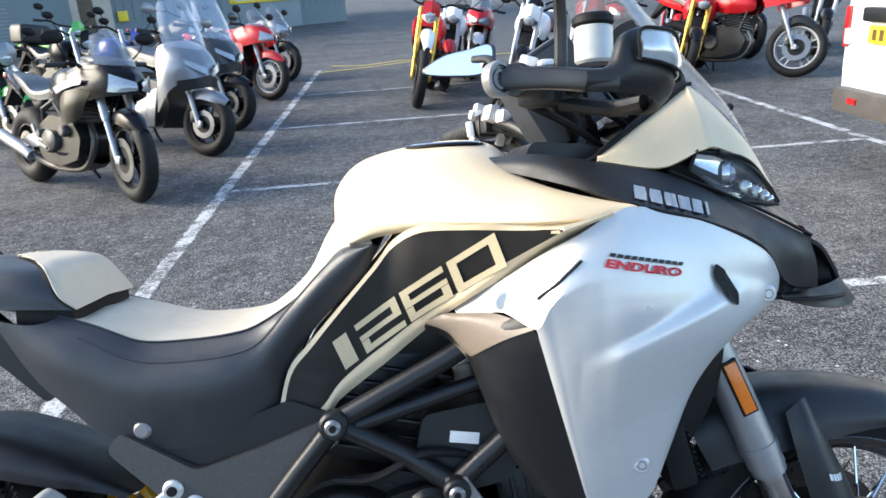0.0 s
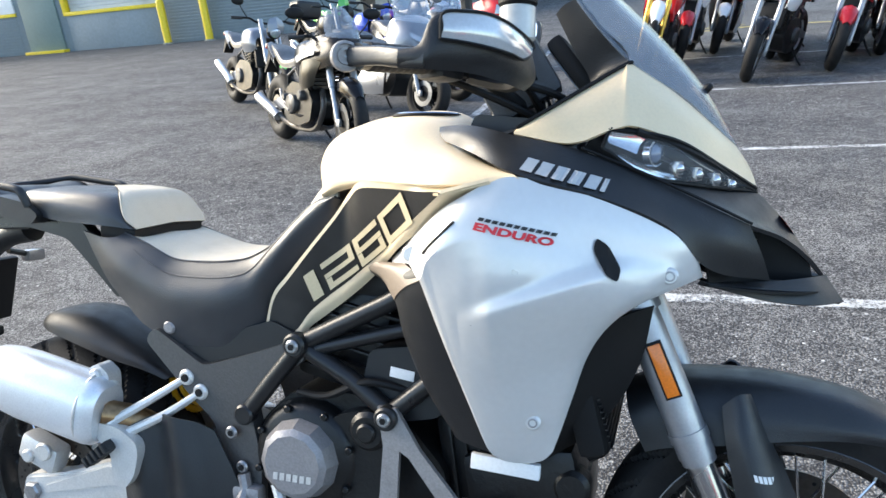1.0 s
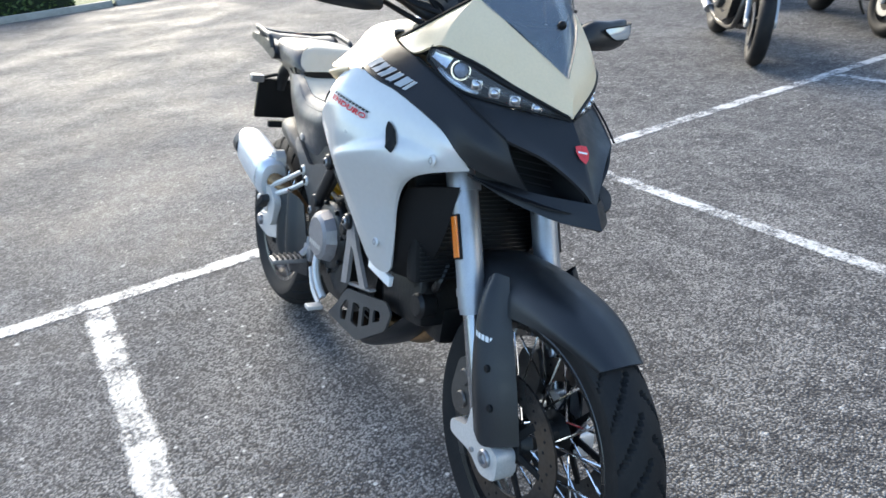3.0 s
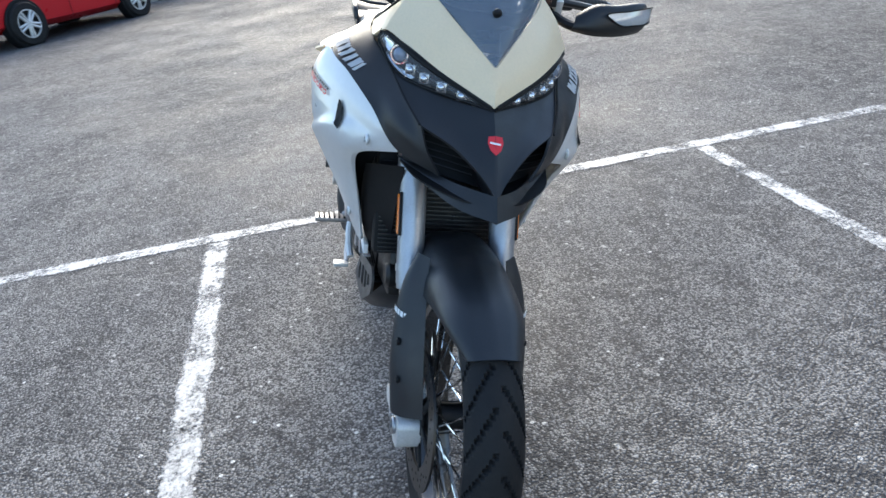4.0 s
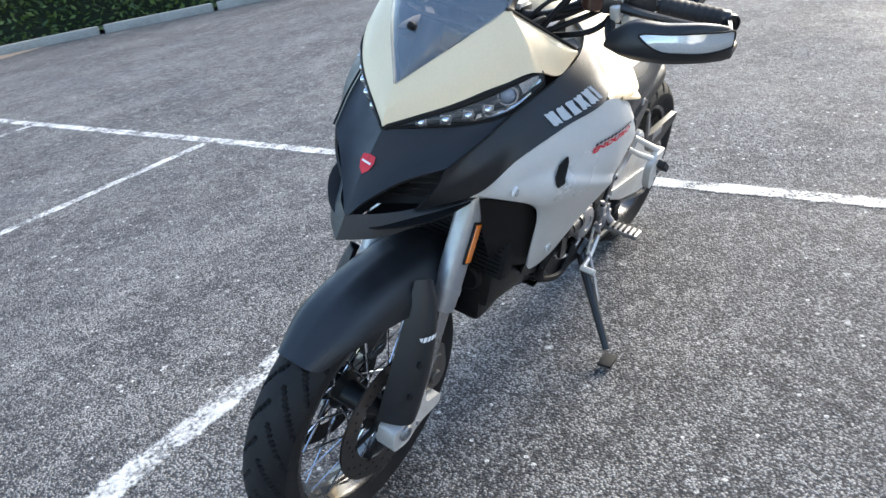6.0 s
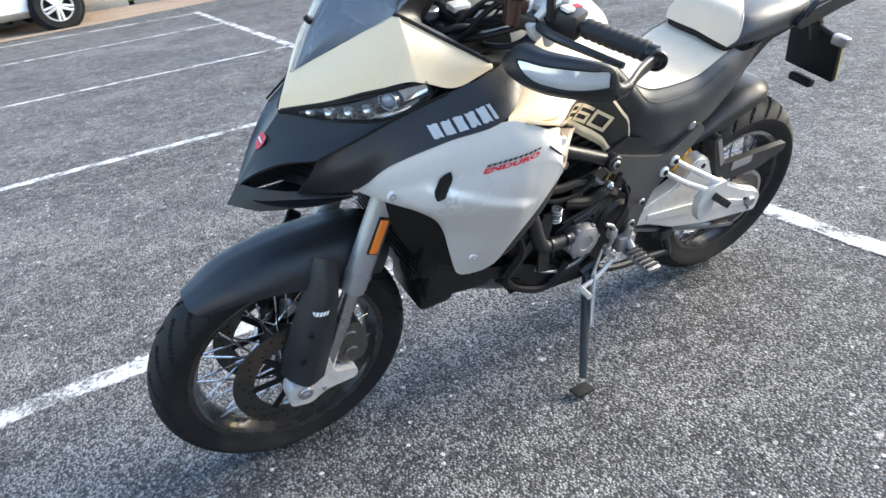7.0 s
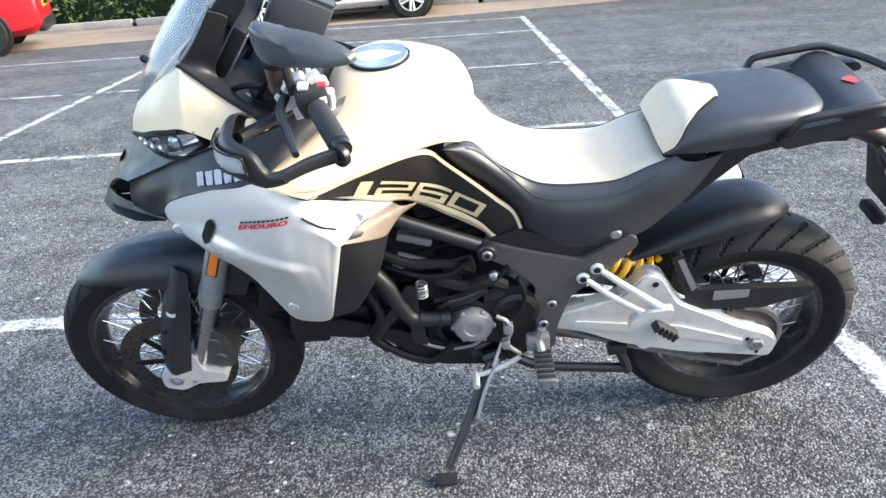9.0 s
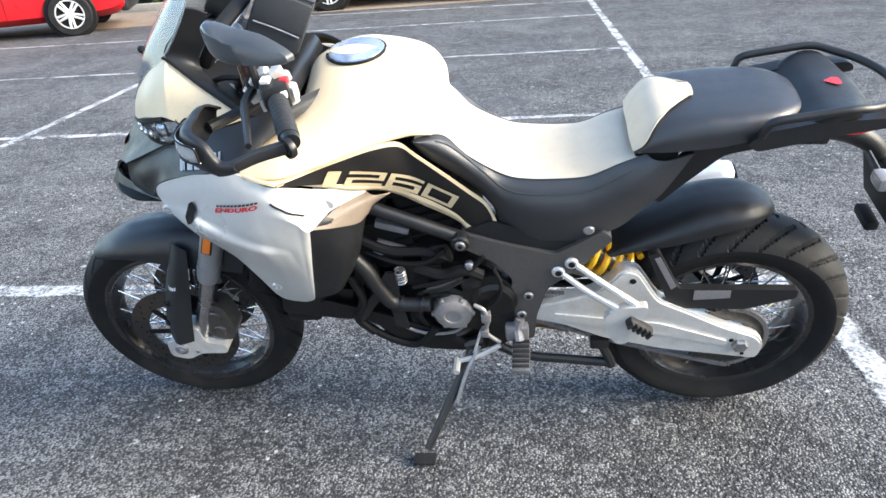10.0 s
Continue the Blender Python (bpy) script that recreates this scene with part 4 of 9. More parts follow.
W_M = [(1.389, 0.002, 1.047), (1.325, 0.046, 1.130), (1.250, 0.068, 1.205), (1.165, 0.080, 1.300), (1.105, 0.072, 1.378)]
W_E = [(1.388, 0.003, 1.046), (1.303, 0.077, 1.120), (1.227, 0.122, 1.168), (1.145, 0.134, 1.262), (1.090, 0.118, 1.365)]
ws = part("windscreen", skin([W_C, W_M, W_E], 24, 12, 0.003, both=True), SCREEN, bike, "smoked see-through windscreen", sharp=60)
ws.visible_shadow = False
bm = bmesh.new()
drum(bm, None, 0.009, 0.012, 0.003, 16, Matrix.Translation((1.341, 0, 1.138)) @ pose(0, 0, 0, 0, 42, 0) @ pose(0, 0, 0, 0, 0, 90))
part("screen_bolt", bm, BLACK, ws)
for s, _ in SIDES:
    rails = [[(1.074, 0.188, 1.075), (1.145, 0.160, 1.120), (1.222, 0.122, 1.170), (1.180, 0.128, 1.222), (1.146, 0.126, 1.266)],
             [(1.072, 0.176, 1.075), (1.136, 0.146, 1.118), (1.188, 0.114, 1.158), (1.158, 0.118, 1.205), (1.124, 0.120, 1.258)],
             [(1.075, 0.160, 1.068), (1.130, 0.128, 1.106), (1.165, 0.104, 1.138), (1.140, 0.110, 1.188), (1.110, 0.112, 1.246)]]
    part("screen_mount", skin(rails, 24, 8, 0.005, s), MATTE, nose, "black side strip beside the screen")
    bm = bmesh.new()
    tube(bm, [(x + 0.001, s * (y + 0.001), z + 0.003) for x, y, z in N_UP[:4]], 0.0034, 6, 30)
    part("cowl_piping", bm, BLACK, nose, "black rubber edge of the cowl")
    bm = bmesh.new()
    tube(bm, [(x - 0.004, s * y, z - 0.006) for x, y, z in N_LOW[3:]], 0.0058, 8, 30)
    part("cowl_seal", bm, BLACK, nose, "black seal under the cowl edge")
    H_UP = [(1.205, 0.196, 1.066), (1.292, 0.156, 1.052), (1.364, 0.080, 1.012), (1.420, 0.006, 0.978)]
    H_LO = [(1.195, 0.198, 1.040), (1.255, 0.172, 1.000), (1.322, 0.126, 0.986), (1.416, 0.008, 0.974)]
    H_MI = [(1.203, 0.200, 1.053), (1.280, 0.170, 1.028), (1.352, 0.106, 0.998), (1.419, 0.008, 0.976)]
    gl = part("headlight", skin([H_UP, H_MI, H_LO], 20, 8, 0.003, s), LENS, bike, "clear headlight lens over dark lamp modules", sharp=60)
    gl.visible_shadow = False
    back = [[(p[0] - 0.026, p[1] - 0.016, p[2]) for p in r] for r in (H_UP, H_MI, H_LO)]
    part("lamp_housing", skin(back, 18, 8, 0.004, s), BLACK, gl, "black lamp housing")
    face = grid_of((H_UP, H_MI, H_LO), 101, 41)

    def inside(u, v, depth, s=s, face=face):
        """A point behind the lens: u from its outer to its inner end, v from its upper to its lower edge."""
        p = face[int(round(u * 100)), int(round(v * 40))]
        return Vector((p[0] - 0.85 * depth, s * (p[1] - 0.53 * depth), p[2]))

    def lamp_strip(name, u0, u1, v0, v1, depth, material, label, n=10):
        bm = bmesh.new()
        g = np.array([[inside(u0 + (u1 - u0) * i / n, v0 + (v1 - v0) * j / 4, depth + 0.006 * math.sin(math.pi * j / 4)) for j in range(5)] for i in range(n + 1)])
        add_grid(bm, g)
        bmesh.ops.solidify(bm, geom=bm.faces[:], thickness=0.0015)
        return part(name, bm, material, gl, label)

    lamp_strip("lamp_reflector", 0.03, 0.21, 0.10, 0.66, 0.004, LED, "bright outer reflector")
    lamp_strip("lamp_brow", 0.10, 0.92, 0.02, 0.14, 0.003, FRAME, "dark lamp brow")
    lamp_strip("lamp_sill", 0.14, 0.56, 0.78, 0.94, 0.006, LED, "chromed lamp sill")
    lamp_strip("lamp_shelf", 0.30, 0.88, 0.46, 0.54, 0.012, CASTDARK, "grey shelf between the lamp modules")
    bm = bmesh.new()
    c = inside(0.32, 0.46, 0.014)
    aim = Matrix.Translation(c) @ pose(0, 0, 0, 0, 0, -90 + s * 32)
    lathe(bm, [(0.0005, 0.010), (0.008, 0.0085), (0.0135, 0.003), (0.0145, -0.004)], aim, 22)
    part("projector_lens", bm, DISPLAY, gl, "dark glass projector lens")
    bm = bmesh.new()
    lathe(bm, [(0.0148, -0.006), (0.0165, 0.004), (0.0195, 0.004), (0.021, -0.006)], aim, 22)
    part("projector_ring", bm, LED, gl, "chromed ring round the projector")
    for k in range(4):
        c = inside(0.48 + 0.12 * k, 0.60 - 0.02 * k, 0.011)
        aim = Matrix.Translation(c) @ pose(0, 0, 0, 0, 0, s * 32)
        bm = bmesh.new()
        box(bm, (0, 0, 0), (0.014, 0.022, 0.021), 0.004, aim.to_3x3().to_4x4())
        bmesh.ops.translate(bm, vec=c, verts=bm.verts)
        part("lamp_module", bm, STANCHION, gl, "grey lamp module")
        bm = bmesh.new()
        lathe(bm, [(0.0003, 0.0125), (0.0045, 0.0115), (0.0080, 0.0078), (0.0085, 0.005)], aim @ pose(0, 0, 0, 0, 0, -90), 12)
        part("module_lens", bm, LED, gl, "small bright lens")
    bm = bmesh.new()
    rim = [inside(i / 24, 0.0, -0.001) for i in range(25)] + [inside(i / 24, 1.0, -0.001) for i in range(24, -1, -1)]
    tube(bm, [tuple(p) for p in rim] + [tuple(rim[0])], 0.0032, 6, 120)
    part("lamp_rim", bm, BLACK, gl, "black rim round the lens")
lining = [[(x - 0.012, y * 0.94, z - 0.004) for x, y, z in rail] for rail in (N_UP, N_MID, N_LOW)]
part("cowl_lining", skin(lining, 40, 10, 0.003, both=True), GREYMATTE, nose, "matt black inside of the cowl")

# -- seats and tail --
S0 = [(0.262, 0, 0.866), (0.315, 0, 0.868), (0.35, 0, 0.861), (0.385, 0, 0.853), (0.43, 0, 0.842), (0.51, 0, 0.842), (0.563, 0, 0.857), (0.622, 0, 0.904), (0.656, 0, 0.962), (0.680, 0, 0.994), (0.71, 0, 1.004)]
S0M = [(0.262, 0.07, 0.863), (0.315, 0.077, 0.864), (0.348, 0.08, 0.856), (0.383, 0.08, 0.846), (0.43, 0.08, 0.836), (0.51, 0.08, 0.837), (0.563, 0.078, 0.852), (0.627, 0.072, 0.899), (0.666, 0.070, 0.953), (0.694, 0.077, 0.978), (0.725, 0.087, 0.980)]
S1 = [(0.260, 0.108, 0.874), (0.315, 0.113, 0.856), (0.345, 0.115, 0.843), (0.380, 0.115, 0.829), (0.430, 0.116, 0.826), (0.510, 0.118, 0.831), (0.563, 0.116, 0.845), (0.634, 0.108, 0.890), (0.678, 0.104, 0.938), (0.704, 0.116, 0.953), (0.742, 0.134, 0.955)]
SA = [(0.245, 0.119, 0.866), (0.295, 0.128, 0.842), (0.332, 0.132, 0.822), (0.377, 0.134, 0.803), (0.428, 0.135, 0.798), (0.508, 0.136, 0.802), (0.560, 0.133, 0.818), (0.610, 0.128, 0.868), (0.667, 0.124, 0.925), (0.698, 0.132, 0.946), (0.737, 0.147, 0.956)]
S2 = [(0.215, 0.124, 0.865), (0.265, 0.138, 0.815), (0.315, 0.143, 0.782), (0.370, 0.147, 0.760), (0.420, 0.149, 0.754), (0.500, 0.148, 0.757), (0.555, 0.140, 0.770), (0.597, 0.136, 0.822), (0.652, 0.136, 0.888), (0.702, 0.140, 0.930), (0.742, 0.148, 0.955)]
S3 = [(0.165, 0.118, 0.875), (0.222, 0.125, 0.785), (0.270, 0.127, 0.735), (0.318, 0.128, 0.692), (0.40, 0.129, 0.664), (0.50, 0.127, 0.666), (0.573, 0.110, 0.684), (0.592, 0.112, 0.758), (0.648, 0.118, 0.836), (0.718, 0.128, 0.902), (0.750, 0.136, 0.952)]
rider = part("rider_seat", skin([S1, SA, S2, S3], 60, 20, 0.006, both=True), SEAT_DARK, bike, "dark vinyl rider seat sides")
part("seat_cover", skin([S0, S0M, S1], 60, 14, 0.006, both=True), SEAT_CREAM, rider, "sand coloured vinyl seat top")
for s, _ in SIDES:
    bm = bmesh.new()
    tube(bm, [(p[0], s * (p[1] + 0.0010), p[2]) for p in S1], 0.0016, 6, 60)
    part("seat_piping", bm, SEAT_DARK, rider)
    bm = bmesh.new()
    tube(bm, [(p[0], s * (p[1] - 0.0006), p[2]) for p in SA[1:10]], 0.0022, 6, 50)
    part("seat_seam", bm, SEAT_DARK, rider)
    bm = bmesh.new()
    drum(bm, (0.379, s * 0.135, 0.697), 0.0135, 0.012, 0.004, 20)
    part("seat_bolt", bm, CASE, rider, "round polished bolt head")
# added black block fills the gap below the pillion, in place of its shade
bm = bmesh.new()
box(bm, (0.238, 0, 0.866), (0.090, 0.214, 0.050), 0.010)
part("gap_filler", bm, BLACK, rider, "black block standing for the dark gap between the seats")
Q0 = [(0.288, 0, 0.888), (0.252, 0, 0.942), (0.19, 0, 0.957), (0.08, 0, 0.960), (0.0, 0, 0.958), (-0.05, 0, 0.945), (-0.075, 0, 0.925)]
Q01 = [(0.288, 0.06, 0.885), (0.250, 0.085, 0.936), (0.19, 0.098, 0.951), (0.08, 0.098, 0.955), (0.0, 0.085, 0.953), (-0.05, 0.05, 0.942), (-0.074, 0.02, 0.924)]
Q1 = [(0.284, 0.106, 0.882), (0.245, 0.121, 0.914), (0.18, 0.128, 0.927), (0.08, 0.125, 0.933), (0.0, 0.106, 0.937), (-0.05, 0.068, 0.931), (-0.073, 0.028, 0.920)]
Q2 = [(0.280, 0.114, 0.882), (0.228, 0.128, 0.888), (0.172, 0.130, 0.891), (0.085, 0.125, 0.897), (0.005, 0.105, 0.915), (-0.048, 0.068, 0.920), (-0.072, 0.03, 0.912)]
pill = part("pillion_seat", skin([Q0, Q01, Q1, Q2], 40, 22, 0.006, both=True), SEAT_DARK, bike, "dark vinyl pillion seat")
patch = [[(0.2915, 0, 0.888), (0.2550, 0, 0.9470), (0.205, 0, 0.9598), (0.160, 0, 0.9632)],
         [(0.2915, 0.06, 0.885), (0.2530, 0.084, 0.9415), (0.212, 0.060, 0.9585), (0.162, 0.020, 0.9630)],
         [(0.2885, 0.1085, 0.882), (0.2680, 0.1190, 0.9060), (0.238, 0.094, 0.9485), (0.178, 0.034, 0.9622)]]
part("pillion_patch", skin(patch, 22, 12, 0.002, both=True), SEAT_CREAM, pill, "sand coloured vinyl patch")
rails = [[(-0.04, 0, 0.940), (-0.08, 0, 0.958), (-0.13, 0, 0.957), (-0.165, 0, 0.945), (-0.188, 0, 0.922)],
         [(-0.04, 0.055, 0.940), (-0.08, 0.07, 0.957), (-0.13, 0.066, 0.956), (-0.165, 0.05, 0.943), (-0.186, 0.035, 0.921)],
         [(-0.02, 0.112, 0.930), (-0.075, 0.138, 0.958), (-0.125, 0.132, 0.962), (-0.16, 0.085, 0.938), (-0.182, 0.05, 0.918)],
         [(-0.01, 0.105, 0.908), (-0.07, 0.120, 0.915), (-0.13, 0.105, 0.912), (-0.16, 0.075, 0.905), (-0.18, 0.048, 0.905)],
         [(-0.01, 0.085, 0.892), (-0.07, 0.080, 0.890), (-0.13, 0.068, 0.888), (-0.16, 0.06, 0.890), (-0.18, 0.045, 0.895)]]
tail = part("tail_unit", skin(rails, 24, 20, 0.004, both=True), MATTE, bike, "matt black tail unit")
bm = decal(np.array([(0.02, 0.6), (0.1, 0.95), (0.5, 1), (0.9, 0.95), (0.98, 0.6), (0.5, 0)]), [tuple(range(6))], lambda a, b: (-0.100 - 0.034 * b, 0.018 - 0.034 * a, 0.9625 - 0.002 * b))
part("tail_badge", bm, PRINT_RED, tail, "small red badge drawn as a plain shape")
bm = bmesh.new()
loop = [(0.046, 0.138, 0.922), (0.040, 0.142, 0.942), (0.026, 0.144, 0.957), (-0.040, 0.144, 0.966), (-0.112, 0.142, 0.973), (-0.152, 0.128, 0.966), (-0.200, 0.096, 0.957), (-0.232, 0.048, 0.950), (-0.238, 0, 0.948)]
tube(bm, loop + [(x, -y, z) for x, y, z in loop[-2::-1]], 0.0088, 12, 110)
part("grab_rail", bm, MATTE, bike, "black moulded grab rail and rack loop")
for s, _ in SIDES:
    bm = bmesh.new()
    plate(bm, rounded([(0.07, 0.905), (0.035, 0.930), (-0.05, 0.945), (-0.19, 0.948), (-0.20, 0.928), (-0.10, 0.915), (-0.03, 0.900), (0.05, 0.885)], 0.010), s * 0.100, s * 0.138)
    part("rail_base", bm, MATTE, bike)
    bm = bmesh.new()
    plate(bm, rounded([(0.25, 0.765), (0.20, 0.83), (0.14, 0.890), (-0.02, 0.900), (-0.10, 0.89), (-0.10, 0.87), (0.0, 0.875), (0.10, 0.855), (0.17, 0.79), (0.225, 0.735)], 0.012), s * 0.07, s * 0.098)
    part("subframe_rail", bm, FRAME, bike, "dark subframe rail under the seat")
    bm = bmesh.new()
    tube(bm, [(-0.215, s * 0.03, 0.80), (-0.222, s * 0.085, 0.785)], 0.007, 8, smooth=False)
    stalk = part("indicator_stalk", bm, MATTE, bike, "short black indicator stalk")
    bm = bmesh.new()
    box(bm, (-0.222, s * 0.105, 0.780), (0.030, 0.050, 0.030), 0.009)
    part("indicator", bm, surface("indicator_lens", (0.22, 0.20, 0.19), 0.15, 0.0, 0.1, 200, coat=1.0), stalk, "small clear indicator")
bm = bmesh.new()
plate(bm, rounded([(-0.05, 0.880), (-0.17, 0.885), (-0.198, 0.872), (-0.17, 0.860), (-0.05, 0.864)], 0.008), -0.052, 0.052)
lamp = part("tail_light", bm, BLACK, bike, "black tail light with a red lens")
bm = bmesh.new()
plate(bm, rounded([(-0.115, 0.879), (-0.170, 0.881), (-0.200, 0.872), (-0.170, 0.864), (-0.115, 0.867)], 0.005), -0.058, 0.058)
part("tail_lens", bm, REDLENS, lamp, "red tail light lens")
# number plate on its hanger
bm = bmesh.new()
tube(bm, [(-0.10, 0.0, 0.862), (-0.17, 0, 0.842), (-0.235, 0, 0.80), (-0.265, 0, 0.74)], (0.032, 0.018), 12, 20)
hanger = part("plate_hanger", bm, MATTE, bike, "black plate hanger")
bm = bmesh.new()
box(bm, (0, 0, 0), (0.003, 0.170, 0.154), 0.001)
bmesh.ops.transform(bm, matrix=pose(-0.292, 0, 0.70, 0, 14, 0), verts=bm.verts)
part("number_plate", bm, PLATE_YELLOW, hanger, "yellow number plate with dark bars in place of characters")
bm = bmesh.new()
for r, n in ((0.035, 4), (-0.035, 3)):
    for k in range(n):
        box(bm, (-0.0045, -0.057 + k * 0.038 + (0.019 if n == 3 else 0), r), (0.002, 0.024, 0.05), 0.0005)
bmesh.ops.transform(bm, matrix=pose(-0.292, 0, 0.70, 0, 14, 0), verts=bm.verts)
part("plate_bar", bm, BLACK, hanger)
bm = bmesh.new()
box(bm, (-0.277, 0, 0.70), (0.02, 0.176, 0.160), 0.006, pose(0, 0, 0, 0, 14, 0))
box(bm, (-0.27, 0, 0.60), (0.03, 0.08, 0.025), 0.008)
part("plate_backing", bm, BLACK, hanger)

# -- rear wheel drive, swingarm, hugger, silencer --
rails = [[(0.335, 0, 0.575), (0.27, 0, 0.616), (0.18, 0, 0.655), (0.10, 0, 0.682), (0.02, 0, 0.686), (-0.034, 0, 0.668), (-0.054, 0, 0.646)],
         [(0.335, 0.05, 0.570), (0.27, 0.055, 0.611), (0.18, 0.058, 0.650), (0.10, 0.056, 0.677), (0.02, 0.050, 0.682), (-0.032, 0.032, 0.666), (-0.052, 0.018, 0.645)],
         [(0.330, 0.078, 0.574), (0.27, 0.084, 0.603), (0.18, 0.086, 0.632), (0.10, 0.084, 0.656), (0.02, 0.074, 0.667), (-0.028, 0.048, 0.657), (-0.047, 0.026, 0.643)],
         [(0.320, 0.084, 0.570), (0.27, 0.090, 0.588), (0.18, 0.091, 0.606), (0.10, 0.089, 0.628), (0.02, 0.078, 0.645), (-0.026, 0.050, 0.648), (-0.044, 0.028, 0.641)]]
part("rear_mudguard", skin(rails, 24, 14, 0.004, both=True), MATTE, bike, "matt black rear hugger")
for s, _ in SIDES:
    o = [(0.53, 0.440), (0.485, 0.452), (0.363, 0.486), (0.322, 0.528), (0.298, 0.562), (0.259, 0.554), (0.207, 0.460), (0.123, 0.413), (0.046, 0.367), (-0.040, 0.330), (-0.062, 0.300), (-0.052, 0.243), (0.19, 0.284), (0.338, 0.328), (0.441, 0.380), (0.53, 0.405)]
    if s < 0:
        o = [(0.52, 0.455), (0.40, 0.455), (0.20, 0.392), (0.08, 0.352), (-0.030, 0.332), (-0.045, 0.265), (0.06, 0.256), (0.28, 0.318), (0.44, 0.372), (0.53, 0.395)]
    bm = bmesh.new()
    plate(bm, rounded(o, 0.02), s * 0.088, s * 0.128)
    bmesh.ops.bevel(bm, geom=[e for e in bm.edges if abs(e.verts[0].co.y) > 0.12 and abs(e.verts[1].co.y) > 0.12 and len(e.link_faces) == 2 and e.calc_face_angle(0) > 1], offset=0.006, segments=2, affect="EDGES")
    arm = part("swingarm", bm, ALLOY, bike, "cast alloy swingarm arm", sharp=30)
    bm = bmesh.new()
    plate(bm, rounded([(0.46, 0.425), (0.20, 0.385), (0.03, 0.318), (0.03, 0.302), (0.20, 0.345), (0.46, 0.405)], 0.006), s * 0.127, s * 0.1325)
    part("arm_rib", bm, ALLOY, arm)
    bm = bmesh.new()
    drum(bm, (-0.002, s * 0.133, 0.302), 0.021, 0.016, 0.004, 6)
    part("axle_nut", bm, STEEL, arm)
    if s > 0:
        for x, z, r in ((0.272, 0.528, 0.008), (0.020, 0.318, 0.006), (-0.012, 0.268, 0.005)):
            bm = bmesh.new()
            drum(bm, (x, s * 0.1285, z), r, 0.004, 0.001, 14)
            part("arm_hole", bm, BLACK, arm)
bm = bmesh.new()
box(bm, (0.02, -0.115, 0.39), (0.10, 0.045, 0.06), 0.012, pose(0, 0, 0, 0, 20, 0))
drum(bm, (0.045, -0.14, 0.40), 0.02, 0.012, 0.003, 16)
drum(bm, (0.0, -0.14, 0.385), 0.014, 0.012, 0.003, 16)
part("rear_caliper", bm, ALLOY, bike, "alloy rear brake caliper")
# chain, sprockets and guard
bm = bmesh.new()
drum(bm, (REAR[0], 0.098, REAR[2]), 0.098, 0.006, 0.001, 44, hole=0.06)
for k in range(44):
    a = 2 * math.pi * k / 44
    box(bm, (REAR[0] + 0.100 * math.cos(a), 0.098, REAR[2] + 0.100 * math.sin(a)), (0.010, 0.005, 0.006), 0, pose(0, 0, 0, 0, -math.degrees(a), 0))
for k in range(5):
    a = 2 * math.pi * k / 5
    box(bm, (REAR[0] + 0.05 * math.cos(a), 0.096, REAR[2] + 0.05 * math.sin(a)), (0.055, 0.008, 0.022), 0.003, pose(0, 0, 0, 0, -math.degrees(a), 0))
part("rear_sprocket", bm, DISC, bike, "dark steel rear sprocket")
bm = bmesh.new()
loop = [(0.545, 0.472), (0.30, 0.447), (0.06, 0.421)] + [(REAR[0] + 0.101 * math.cos(a), REAR[2] + 0.101 * math.sin(a)) for a in np.linspace(1.6, 4.75, 12)] + [(0.30, 0.29), (0.545, 0.392), (0.585, 0.432)]
path = spline([(x, 0.098, z) for x, z in loop + loop[:1]], 190)
for p, q in zip(path, path[1:]):
    d = q - p
    box(bm, tuple((p + q) / 2), (np.linalg.norm(d) * 0.86, 0.015, 0.011), 0.0, pose(0, 0, 0, 0, -math.degrees(math.atan2(d[2], d[0])), 0))
part("drive_chain", bm, STEEL, bike, "oily steel drive chain")
bm = bmesh.new()
plate(bm, rounded([(0.24, 0.598), (0.215, 0.607), (0.162, 0.490), (-0.114, 0.478), (-0.113, 0.452), (0.0, 0.418), (0.175, 0.425), (0.192, 0.467)], 0.008), 0.098, 0.118)
cg = part("chain_guard", bm, MATTE, bike, "black chain guard")
bm = bmesh.new()
plate(bm, [(0.225, 0.590), (0.212, 0.594), (0.168, 0.500), (0.180, 0.490)], 0.118, 0.1195)
plate(bm, [(0.125, 0.484), (0.040, 0.482), (0.040, 0.458), (0.125, 0.454)], 0.118, 0.1195)
part("guard_label", bm, CASE, cg, "pale warning stickers")
# shock with yellow spring
a0, a1 = Vector((0.385, 0.045, 0.568)), Vector((0.268, 0.045, 0.495))
ax = (a1 - a0).normalized()
e1 = ax.cross(Vector((0, 1, 0))).normalized()
e2 = ax.cross(e1)
bm = bmesh.new()
tube(bm, [tuple(a0.lerp(a1, k / 96) + 0.044 * (e1 * math.cos(k / 96 * 4.5 * 2 * math.pi) + e2 * math.sin(k / 96 * 4.5 * 2 * math.pi))) for k in range(97)], 0.0088, 8, 150)
shock = part("shock_spring", bm, YELLOW_SPRING, bike, "yellow coil spring of the rear shock")
bm = bmesh.new()
tube(bm, [tuple(a0), tuple(a1)], 0.022, 14, smooth=False)
tube(bm, [tuple(a0 - ax * 0.02), tuple(a0 + ax * 0.012)], 0.044, 18, smooth=False)
part("damper", bm, STEEL, shock)
